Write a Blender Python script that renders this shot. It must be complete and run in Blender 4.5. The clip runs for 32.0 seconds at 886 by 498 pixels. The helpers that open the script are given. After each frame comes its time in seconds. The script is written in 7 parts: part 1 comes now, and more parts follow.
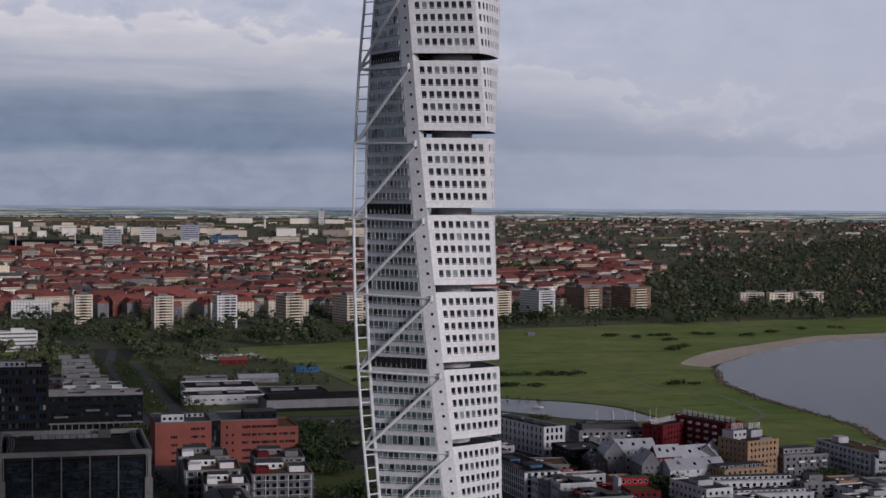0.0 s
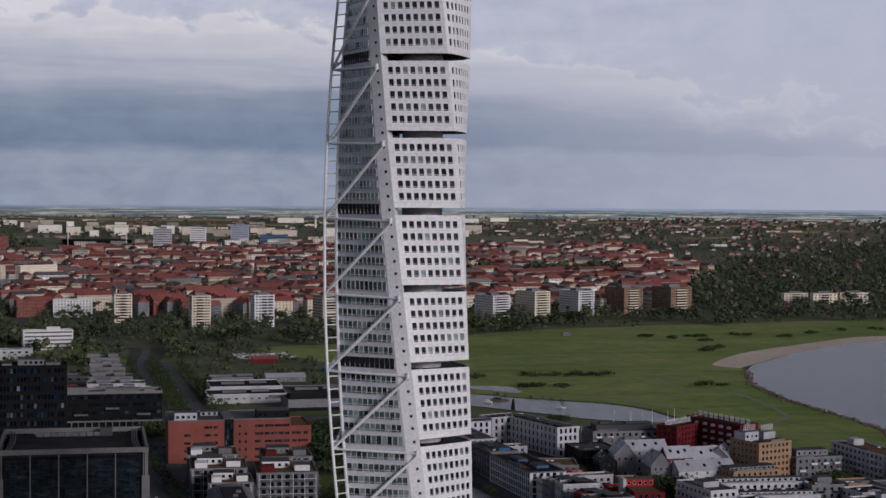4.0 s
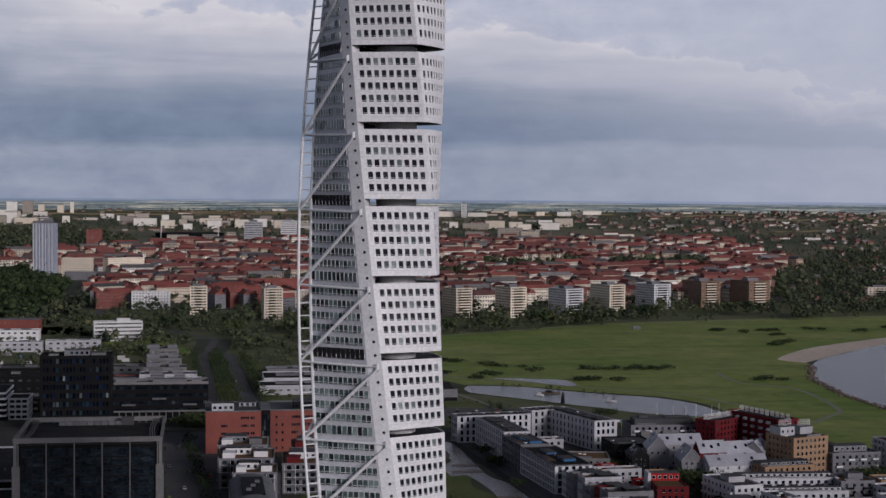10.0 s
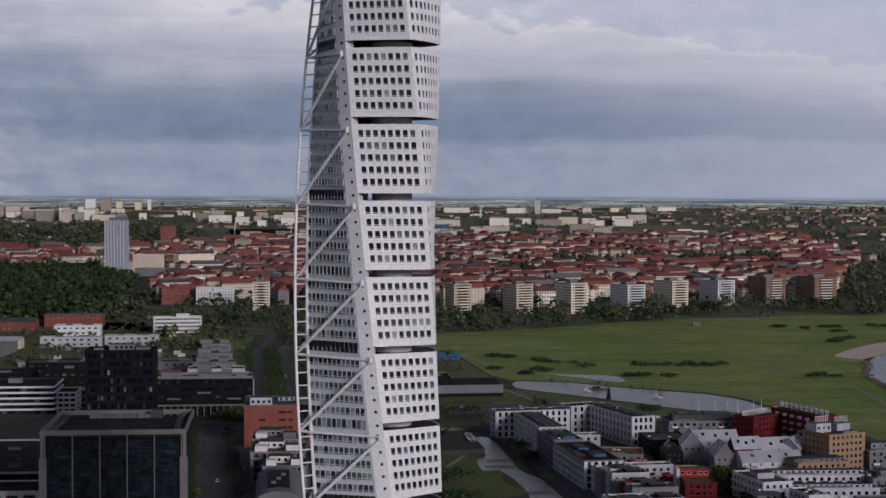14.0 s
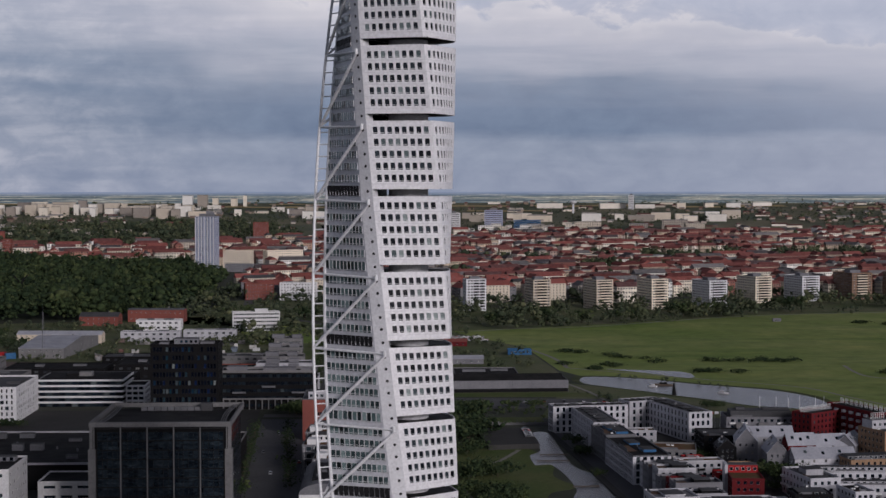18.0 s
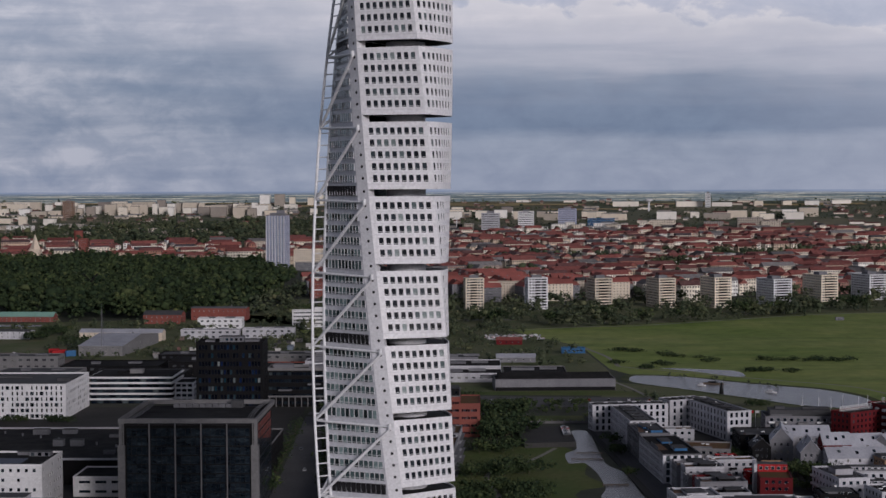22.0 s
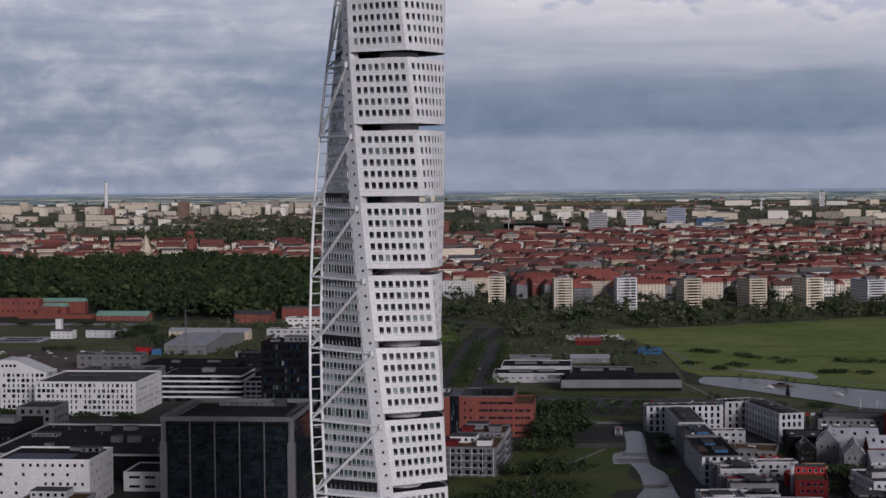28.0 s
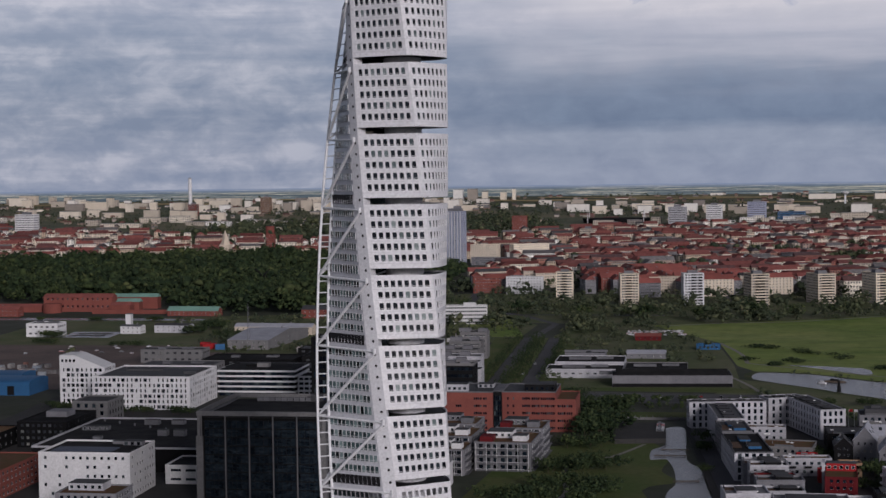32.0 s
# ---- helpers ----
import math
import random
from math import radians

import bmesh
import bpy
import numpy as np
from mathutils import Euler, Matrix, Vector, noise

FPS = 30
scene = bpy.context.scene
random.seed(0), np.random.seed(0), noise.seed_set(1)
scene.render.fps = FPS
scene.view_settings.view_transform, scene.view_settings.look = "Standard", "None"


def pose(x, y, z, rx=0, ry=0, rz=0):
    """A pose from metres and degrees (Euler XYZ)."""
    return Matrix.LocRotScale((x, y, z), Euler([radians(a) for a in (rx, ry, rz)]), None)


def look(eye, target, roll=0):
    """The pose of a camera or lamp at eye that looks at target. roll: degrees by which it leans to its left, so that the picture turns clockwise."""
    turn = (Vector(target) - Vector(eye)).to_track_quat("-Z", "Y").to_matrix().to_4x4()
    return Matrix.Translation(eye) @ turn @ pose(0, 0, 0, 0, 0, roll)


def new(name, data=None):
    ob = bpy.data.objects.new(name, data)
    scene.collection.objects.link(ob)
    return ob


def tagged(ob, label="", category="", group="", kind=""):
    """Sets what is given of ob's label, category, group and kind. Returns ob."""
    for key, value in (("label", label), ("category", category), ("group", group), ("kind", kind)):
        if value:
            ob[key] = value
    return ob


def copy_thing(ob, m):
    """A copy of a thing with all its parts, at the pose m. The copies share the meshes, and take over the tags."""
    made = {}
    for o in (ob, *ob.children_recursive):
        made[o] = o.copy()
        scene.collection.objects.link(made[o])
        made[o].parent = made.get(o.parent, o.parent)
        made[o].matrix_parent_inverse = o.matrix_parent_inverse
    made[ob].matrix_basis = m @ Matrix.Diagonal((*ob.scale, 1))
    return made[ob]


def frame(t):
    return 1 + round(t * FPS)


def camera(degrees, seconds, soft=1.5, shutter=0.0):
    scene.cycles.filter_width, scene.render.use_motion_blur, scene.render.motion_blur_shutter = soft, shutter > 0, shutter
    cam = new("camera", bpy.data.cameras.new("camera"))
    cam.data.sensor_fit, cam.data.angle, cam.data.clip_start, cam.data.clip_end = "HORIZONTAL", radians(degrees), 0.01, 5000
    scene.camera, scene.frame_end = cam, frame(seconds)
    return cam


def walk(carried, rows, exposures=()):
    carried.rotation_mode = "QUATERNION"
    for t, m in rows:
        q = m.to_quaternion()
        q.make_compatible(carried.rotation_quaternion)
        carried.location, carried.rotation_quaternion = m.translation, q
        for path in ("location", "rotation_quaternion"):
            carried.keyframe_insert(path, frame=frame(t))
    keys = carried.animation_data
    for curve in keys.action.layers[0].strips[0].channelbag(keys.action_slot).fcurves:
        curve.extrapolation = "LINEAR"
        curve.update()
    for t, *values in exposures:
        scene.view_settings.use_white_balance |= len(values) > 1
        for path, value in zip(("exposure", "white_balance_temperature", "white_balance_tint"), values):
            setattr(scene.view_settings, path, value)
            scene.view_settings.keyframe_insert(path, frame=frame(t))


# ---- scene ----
cam = camera(30.747, 32.0)
PATH = [
    (0, -115.46, -439.05, 139.14, 88.210, -0.388, -14.433), (0.5, -112.48, -439.91, 139.14, 88.211, -0.429, -14.211),
    (1, -109.40, -440.76, 139.28, 88.228, -0.441, -13.952), (1.5, -106.37, -441.60, 139.35, 88.225, -0.452, -13.711),
    (2, -103.33, -442.43, 139.36, 88.214, -0.470, -13.437), (2.5, -100.25, -443.16, 139.34, 88.209, -0.453, -13.144),
    (3, -97.10, -443.82, 139.35, 88.206, -0.407, -12.851), (3.5, -94.02, -444.42, 139.38, 88.201, -0.396, -12.576),
    (5.5, -81.84, -446.75, 139.39, 88.143, -0.342, -11.410), (6, -78.67, -447.34, 139.36, 88.142, -0.295, -11.110),
    (6.5, -75.60, -447.73, 139.43, 88.134, -0.337, -10.797), (7, -72.53, -448.06, 139.42, 88.107, -0.366, -10.477),
    (7.5, -69.54, -448.39, 139.36, 88.091, -0.389, -10.156), (8, -66.43, -448.78, 139.26, 88.067, -0.406, -9.830),
    (8.5, -63.44, -449.29, 139.10, 88.049, -0.393, -9.505), (9, -60.37, -449.91, 139.00, 88.014, -0.288, -9.191),
    (9.5, -57.39, -450.63, 138.99, 87.979, -0.308, -8.877), (10, -54.44, -451.38, 138.93, 87.936, -0.328, -8.535),
    (10.5, -51.53, -452.11, 138.82, 87.909, -0.310, -8.200), (11, -48.53, -452.76, 138.73, 87.881, -0.300, -7.847),
    (11.5, -45.52, -453.29, 138.63, 87.855, -0.256, -7.474), (12, -42.40, -453.76, 138.52, 87.839, -0.257, -7.086),
    (12.5, -39.32, -454.22, 138.46, 87.833, -0.215, -6.707), (13, -36.26, -454.78, 138.39, 87.828, -0.165, -6.312),
    (13.5, -33.24, -455.60, 138.39, 87.811, -0.162, -5.959), (14, -30.15, -456.50, 138.39, 87.807, -0.169, -5.588),
    (14.5, -27.19, -457.39, 138.36, 87.783, -0.085, -5.106), (16.5, -14.87, -460.84, 138.36, 87.685, -0.027, -3.170),
    (17, -11.84, -461.63, 138.39, 87.690, 0.010, -2.861), (17.5, -8.89, -462.31, 138.40, 87.673, 0.043, -2.458),
    (18, -5.89, -462.89, 138.39, 87.654, 0.034, -1.958), (18.5, -2.90, -463.40, 138.39, 87.634, 0.061, -1.472),
    (19, 0.18, -463.92, 138.44, 87.610, 0.109, -1.003), (19.5, 3.28, -464.53, 138.46, 87.604, 0.079, -0.636),
    (20, 6.42, -465.21, 138.52, 87.586, 0.167, -0.300), (20.5, 9.58, -465.96, 138.57, 87.585, 0.159, 0.043),
    (21, 12.81, -466.69, 138.63, 87.585, 0.191, 0.383), (21.5, 16.05, -467.41, 138.71, 87.593, 0.222, 0.721),
    (22, 19.34, -468.10, 138.76, 87.607, 0.234, 1.057), (22.5, 22.71, -468.76, 138.80, 87.607, 0.259, 1.412),
    (23, 26.13, -469.42, 138.79, 87.608, 0.275, 1.784), (23.5, 29.31, -470.16, 138.69, 87.607, 0.301, 2.136),
    (24, 32.52, -470.94, 138.59, 87.620, 0.348, 2.513), (24.5, 35.69, -471.77, 138.56, 87.613, 0.356, 2.866),
    (25, 39.00, -472.63, 138.51, 87.609, 0.393, 3.241), (25.5, 42.27, -473.54, 138.55, 87.609, 0.403, 3.611),
    (27.5, 55.57, -477.41, 140.32, 87.599, 0.436, 5.116), (28, 58.96, -478.31, 140.90, 87.588, 0.442, 5.502),
    (28.5, 62.35, -479.17, 141.28, 87.569, 0.536, 5.896), (29, 65.84, -479.99, 141.59, 87.543, 0.581, 6.319),
    (29.5, 69.28, -480.81, 141.84, 87.515, 0.590, 6.720), (30, 72.73, -481.66, 142.09, 87.476, 0.630, 7.131),
    (30.5, 76.12, -482.56, 142.35, 87.442, 0.704, 7.513), (31, 79.59, -483.53, 142.55, 87.438, 0.714, 7.913),
    (31.5, 83.08, -484.59, 142.72, 87.436, 0.740, 8.287), (32, 86.74, -485.73, 142.98, 87.403, 0.715, 8.732),
]
walk(cam, [(t, pose(*row)) for t, *row in PATH], [(0, 0.05, 6200, 14), (32, 0.05, 6200, 14)])

# ---- light: an evening sun low in the west, under broken cloud ----
SUN_AZ, SUN_EL = radians(-61), radians(17)      # direction towards the sun, from +x towards +y
world = bpy.data.worlds.new("evening_sky")
scene.world = world
world.use_nodes = True


def wire(tree, kind, inputs=(), **props):
    """A node with its settings and inputs; an input may be a value or another node's socket."""
    n = tree.nodes.new(kind)
    for key, value in props.items():
        setattr(n, key, value)
    for key, value in dict(inputs).items():
        if isinstance(value, bpy.types.NodeSocket):
            tree.links.new(value, n.inputs[key])
        else:
            n.inputs[key].default_value = value
    return n


def ramp(tree, fac, stops):
    n = tree.nodes.new("ShaderNodeValToRGB")
    tree.links.new(fac, n.inputs[0])
    els = n.color_ramp.elements
    while len(els) < len(stops):
        els.new(0.5)
    for e, (pos, col) in zip(els, stops):
        e.position, e.color = pos, (*col, 1) if len(col) == 3 else col
    return n.outputs[0]


def mix(tree, fac, a, b, blend="MIX"):
    n = tree.nodes.new("ShaderNodeMix")
    n.data_type, n.blend_type = "RGBA", blend
    for key, value in ((0, fac), (6, a), (7, b)):
        if isinstance(value, bpy.types.NodeSocket):
            tree.links.new(value, n.inputs[key])
        else:
            n.inputs[key].default_value = (*value, 1) if isinstance(value, tuple) and len(value) == 3 else value
    return n.outputs[2]


def sky_world():
    tree = world.node_tree
    tree.nodes.clear()
    sky = wire(tree, "ShaderNodeTexSky", sky_type="NISHITA", sun_disc=False, sun_elevation=SUN_EL,
               sun_rotation=radians(90) - SUN_AZ, air_density=1.0, dust_density=2.0)
    co = wire(tree, "ShaderNodeTexCoord").outputs["Generated"]
    sep = wire(tree, "ShaderNodeSeparateXYZ", {0: co})
    calc = lambda op, a, b=0.0: wire(tree, "ShaderNodeMath", {0: a, 1: b}, operation=op).outputs[0]

    def cloud_noise(scale, place, detail, rough, bend=0.0):
        place = wire(tree, "ShaderNodeMapping", {"Vector": co, "Scale": scale, "Location": place})
        return wire(tree, "ShaderNodeTexNoise", {"Vector": place.outputs[0], "Scale": 1.0, "Detail": detail, "Roughness": rough, "Distortion": bend}).outputs[0]

    heaps = cloud_noise((11, 11, 20), (0.75, 0.2, 1.1), 3.0, 0.5)          # the large heaps
    puffs = cloud_noise((34, 34, 62), (0.3, 2.1, 0.4), 8.0, 0.58, 0.3)      # their ragged tops
    streaks = cloud_noise((5, 5, 62), (0.3, 0.1, 0.4), 5.0, 0.55, 0.3)      # level layers
    # flat cloud foot a little above the horizon; tops that sink towards the bay and rise out of sight the other way
    east = sep.outputs[0]
    foot = calc("ADD", 0.0185, calc("ADD", calc("MULTIPLY", streaks, 0.012), calc("MULTIPLY", heaps, 0.010)))
    tops = ramp(tree, calc("ADD", east, 0.5), [(0.10, (0.16,) * 3), (0.34, (0.135,) * 3), (0.46, (0.112,) * 3), (0.60, (0.107,) * 3), (0.70, (0.102,) * 3), (0.78, (0.088,) * 3), (0.85, (0.068,) * 3), (0.96, (0.050,) * 3)])
    tops = calc("ADD", tops, calc("MULTIPLY", calc("SUBTRACT", heaps, 0.5), 0.075))
    tops = calc("ADD", tops, calc("MULTIPLY", calc("SUBTRACT", puffs, 0.5), 0.05))
    inner = calc("DIVIDE", calc("SUBTRACT", sep.outputs[2], foot), calc("SUBTRACT", tops, foot))
    lumps = calc("ADD", calc("MULTIPLY", calc("SUBTRACT", heaps, 0.5), 0.9), calc("MULTIPLY", calc("SUBTRACT", streaks, 0.5), 0.5))
    weight = ramp(tree, inner, [(0.05, (0, 0, 0)), (0.35, (1, 1, 1)), (0.72, (1, 1, 1)), (0.92, (0, 0, 0))])     # lumps stir the body, not its foot and rim
    inner = calc("ADD", inner, calc("MULTIPLY", lumps, weight))
    scaled = calc("ADD", calc("MULTIPLY", inner, 0.5), 0.25)
    clouds = ramp(tree, scaled, [(0.0, (0.300, 0.336, 0.425)), (0.222, (0.268, 0.310, 0.402)), (0.272, (0.158, 0.210, 0.312)), (0.36, (0.168, 0.216, 0.318)), (0.45, (0.235, 0.270, 0.360)), (0.53, (0.385, 0.396, 0.468)), (0.61, (0.475, 0.470, 0.532)),
                                 (0.68, (0.545, 0.528, 0.572)), (0.732, (0.630, 0.602, 0.628)), (0.765, (0.505, 0.505, 0.575)), (0.85, (0.480, 0.492, 0.575))])
    clouds = mix(tree, 1.0, clouds, ramp(tree, puffs, [(0.3, (0.86, 0.88, 0.91)), (0.7, (1.15, 1.13, 1.09))]), "MULTIPLY")
    clouds = mix(tree, 1.0, clouds, ramp(tree, streaks, [(0.32, (0.93, 0.945, 0.96)), (0.68, (1.07, 1.06, 1.045))]), "MULTIPLY")
    thin = ramp(tree, east, [(0.14, (0, 0, 0)), (0.30, (0.4, 0.4, 0.4)), (0.46, (0.8, 0.8, 0.8))])   # thinner cloud over the bay
    clouds = mix(tree, thin, clouds, (0.450, 0.470, 0.555))
    west = ramp(tree, calc("MULTIPLY", east, -1.0), [(0.08, (0, 0, 0)), (0.26, (0.55, 0.55, 0.55))])            # and paler layers inland
    layers = calc("ADD", calc("MULTIPLY", puffs, 0.55), calc("MULTIPLY", streaks, 0.45))
    clouds = mix(tree, west, clouds, ramp(tree, layers, [(0.40, (0.245, 0.288, 0.385)), (0.5, (0.365, 0.39, 0.468)), (0.6, (0.60, 0.59, 0.635))]))
    over = ramp(tree, sep.outputs[2], [(0.18, (1, 1, 1)), (0.45, (0.11, 0.113, 0.125))])   # unseen sky overhead darkened as thick cloud, added to lessen the fill light
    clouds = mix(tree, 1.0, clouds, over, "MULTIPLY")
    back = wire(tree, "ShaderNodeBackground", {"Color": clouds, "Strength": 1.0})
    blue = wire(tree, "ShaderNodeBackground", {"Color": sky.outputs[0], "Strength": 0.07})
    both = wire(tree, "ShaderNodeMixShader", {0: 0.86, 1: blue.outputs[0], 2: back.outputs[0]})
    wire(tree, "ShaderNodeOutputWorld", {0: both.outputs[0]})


sky_world()
sun = new("sun", bpy.data.lights.new("sun", "SUN"))
sun.data.energy, sun.data.angle, sun.data.color = 1.85, radians(16), (1.0, 0.935, 0.90)
sun.matrix_world = look((0, 0, 600), (-math.cos(SUN_AZ) * math.cos(SUN_EL), -math.sin(SUN_AZ) * math.cos(SUN_EL), 600 - math.sin(SUN_EL)))
scene.view_settings.exposure = 0.0

# ---- materials ----


def material(name, color, second=None, rough=0.8, metal=0.0, scale=0.3, fine=3.0, amount=0.5, bump=0.2, bump_dist=0.05, each=0.0, spec=0.12, coords="Object"):
    """Two scales of variation between color and second, fine relief, and a shift of tone from piece to piece (each)."""
    m = bpy.data.materials.new(name)
    m.use_nodes = True
    t = m.node_tree
    bsdf = t.nodes["Principled BSDF"]
    second = second or tuple(c * 0.72 for c in color)
    co = wire(t, "ShaderNodeTexCoord").outputs[coords] if coords != "World" else wire(t, "ShaderNodeNewGeometry").outputs["Position"]
    a = wire(t, "ShaderNodeTexNoise", {"Vector": co, "Scale": scale, "Detail": 4.0, "Roughness": 0.6})
    b = wire(t, "ShaderNodeTexNoise", {"Vector": co, "Scale": fine, "Detail": 5.0, "Roughness": 0.65})
    fac = ramp(t, a.outputs[0], [(0.35, (0, 0, 0)), (0.68, (1, 1, 1))])
    col = mix(t, fac, color, mix(t, amount, color, second))
    grain = ramp(t, b.outputs[0], [(0.3, (0.8, 0.8, 0.8)), (0.7, (1.12, 1.12, 1.12))])
    col = mix(t, 1.0, col, grain, "MULTIPLY")
    if each:
        rnd = wire(t, "ShaderNodeObjectInfo").outputs["Random"]
        shift = ramp(t, rnd, [(0.0, (1 - each,) * 3), (1.0, (1 + each,) * 3)])
        col = mix(t, 1.0, col, shift, "MULTIPLY")
    t.links.new(col, bsdf.inputs["Base Color"])
    bsdf.inputs["Roughness"].default_value, bsdf.inputs["Metallic"].default_value = rough, metal
    bsdf.inputs["Specular IOR Level"].default_value = spec
    if bump:
        n = wire(t, "ShaderNodeBump", {"Height": b.outputs[0], "Strength": bump, "Distance": bump_dist})
        t.links.new(n.outputs[0], bsdf.inputs["Normal"])
    return m


GLASS, JOINED = {}, {}


def glass_material(name, tones, rough=0.08, spec=0.6, joined=False):
    """Dark window glass: each pane its own tone for blinds, curtains, rooms and painted reflections, also of panes
    joined in one mesh.
    """
    GLASS[name] = (tones, rough, spec)
    m = bpy.data.materials.new(name)
    m.use_nodes = True
    t = m.node_tree
    bsdf = t.nodes["Principled BSDF"]
    rnd = wire(t, "ShaderNodeNewGeometry").outputs["Random Per Island"] if joined else wire(t, "ShaderNodeObjectInfo").outputs["Random"]
    n = wire(t, "ShaderNodeTexNoise", {"Vector": wire(t, "ShaderNodeTexCoord").outputs["Object"], "Scale": 1.3, "Detail": 2.0})
    col = mix(t, 1.0, ramp(t, rnd, tones), ramp(t, n.outputs[0], [(0.3, (0.7, 0.7, 0.7)), (0.7, (1.3, 1.3, 1.3))]), "MULTIPLY")
    t.links.new(col, bsdf.inputs["Base Color"])
    bsdf.inputs["Roughness"].default_value, bsdf.inputs["Specular IOR Level"].default_value = rough, spec
    return m


def island_material(name, tones, rough=0.9, scale=0.5, bump=0.3, mottle=1.0):
    """Many joined pieces (leaves, roofs, far walls): each island takes its own tone."""
    m = bpy.data.materials.new(name)
    m.use_nodes = True
    t = m.node_tree
    bsdf = t.nodes["Principled BSDF"]
    geo = wire(t, "ShaderNodeNewGeometry")
    n = wire(t, "ShaderNodeTexNoise", {"Vector": geo.outputs["Position"], "Scale": scale, "Detail": 4.0, "Roughness": 0.7})
    col = mix(t, 1.0, ramp(t, geo.outputs["Random Per Island"], tones), ramp(t, n.outputs[0], [(0.3, (1 - 0.38 * mottle,) * 3), (0.7, (1 + 0.3 * mottle,) * 3)]), "MULTIPLY")
    t.links.new(col, bsdf.inputs["Base Color"])
    bsdf.inputs["Roughness"].default_value, bsdf.inputs["Specular IOR Level"].default_value = rough, 0.1
    if bump:
        b = wire(t, "ShaderNodeBump", {"Height": n.outputs[0], "Strength": bump, "Distance": 0.3})
        t.links.new(b.outputs[0], bsdf.inputs["Normal"])
    return m


W_PANEL = material("white_panel", (0.76, 0.75, 0.775), (0.67, 0.66, 0.69), 0.45, 0, 0.12, 1.2, 0.6, 0.05, spec=0.35)
W_STEEL = material("white_steel", (0.72, 0.72, 0.74), (0.6, 0.6, 0.62), 0.35, 0, 0.2, 2.0, 0.5, 0.03, spec=0.35)
W_STRIP = material("white_concrete", (0.69, 0.685, 0.71), (0.59, 0.585, 0.615), 0.6, 0, 0.15, 1.5, 0.6, 0.08)
SPANDREL = material("spandrel", (0.52, 0.52, 0.56), (0.44, 0.445, 0.48), 0.35, 0, 0.2, 1.0, 0.5, 0.03, spec=0.3)
DARK_VOID = material("dark_metal", (0.025, 0.024, 0.027), (0.015, 0.015, 0.016), 0.6, 0.3, 0.3, 2.0, 0.5, 0.1)
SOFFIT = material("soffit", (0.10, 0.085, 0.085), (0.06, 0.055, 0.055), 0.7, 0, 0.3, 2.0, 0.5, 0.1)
G_TOWER = glass_material("tower_glass", [(0.0, (0.006, 0.007, 0.010)), (0.6, (0.016, 0.019, 0.026)), (0.85, (0.035, 0.045, 0.055)), (0.94, (0.10, 0.13, 0.135)), (1.0, (0.26, 0.30, 0.30))], 0.2, 0.3)
G_TEAL = glass_material("teal_glass", [(0.0, (0.012, 0.016, 0.02)), (0.4, (0.04, 0.062, 0.068)), (0.75, (0.105, 0.155, 0.16)), (1.0, (0.22, 0.285, 0.29))], 0.08, 0.9)
G_DARK = glass_material("office_glass", [(0.0, (0.002, 0.004, 0.008)), (0.55, (0.006, 0.011, 0.019)), (0.85, (0.014, 0.022, 0.030)), (0.95, (0.035, 0.048, 0.056)), (1.0, (0.09, 0.105, 0.11))], 0.06, 0.4)


def painted_reflection_glass():
    m = glass_material("painted_reflection_office_glass", [(0.0, (0.003, 0.006, 0.011)), (0.7, (0.007, 0.012, 0.019)), (1.0, (0.014, 0.02, 0.028))], 0.06, 0.35)
    t = m.node_tree
    bsdf = t.nodes["Principled BSDF"]
    old = bsdf.inputs["Base Color"].links[0].from_socket
    # reflections painted into the base colour as pale level streaks
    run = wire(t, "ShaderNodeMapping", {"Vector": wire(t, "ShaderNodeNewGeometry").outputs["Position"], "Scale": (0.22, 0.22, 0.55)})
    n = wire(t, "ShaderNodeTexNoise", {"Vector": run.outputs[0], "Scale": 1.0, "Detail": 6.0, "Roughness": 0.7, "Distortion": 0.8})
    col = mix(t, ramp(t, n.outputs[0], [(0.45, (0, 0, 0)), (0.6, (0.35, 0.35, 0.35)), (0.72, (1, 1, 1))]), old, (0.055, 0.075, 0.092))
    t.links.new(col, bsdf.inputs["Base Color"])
    return m


G_REFLECT = painted_reflection_glass()
G_BLUE = glass_material("blue_black_glass", [(0.0, (0.002, 0.003, 0.006)), (0.6, (0.004, 0.006, 0.012)), (0.75, (0.006, 0.014, 0.05)), (0.88, (0.008, 0.026, 0.04)), (0.96, (0.05, 0.065, 0.075)), (1.0, (0.18, 0.2, 0.2))], 0.15, 0.2)
G_HOME = glass_material("window_glass", [(0.0, (0.015, 0.016, 0.02)), (0.6, (0.04, 0.042, 0.05)), (0.9, (0.10, 0.105, 0.11)), (1.0, (0.25, 0.24, 0.22))], 0.15)
FRAME_W = material("white_frame", (0.7, 0.7, 0.7), None, 0.5, 0, 0.5, 3, 0.3, 0)
FRAME_D = material("dark_frame", (0.018, 0.018, 0.02), None, 0.5, 0.1, 0.5, 3, 0.3, 0)

WHITE = material("white_render", (0.70, 0.69, 0.70), (0.58, 0.575, 0.585), 0.85, 0, 0.08, 1.5, 0.7, 0.1, each=0.06)
# dull white, OFFWHITE, PALE_ROOF and PAVING hold foreground cloud shade in their colour
DULL_WHITE = material("dull_white_render", (0.49, 0.485, 0.515), (0.32, 0.318, 0.345), 0.85, 0, 0.10, 1.2, 0.8, 0.1, each=0.18)
OFFWHITE = material("grey_render", (0.20, 0.198, 0.214), (0.13, 0.129, 0.142), 0.85, 0, 0.08, 1.5, 0.7, 0.1, each=0.15)
BRICK = material("red_brick", (0.235, 0.076, 0.060), (0.17, 0.058, 0.050), 0.9, 0, 0.1, 2.5, 0.7, 0.3, each=0.05)
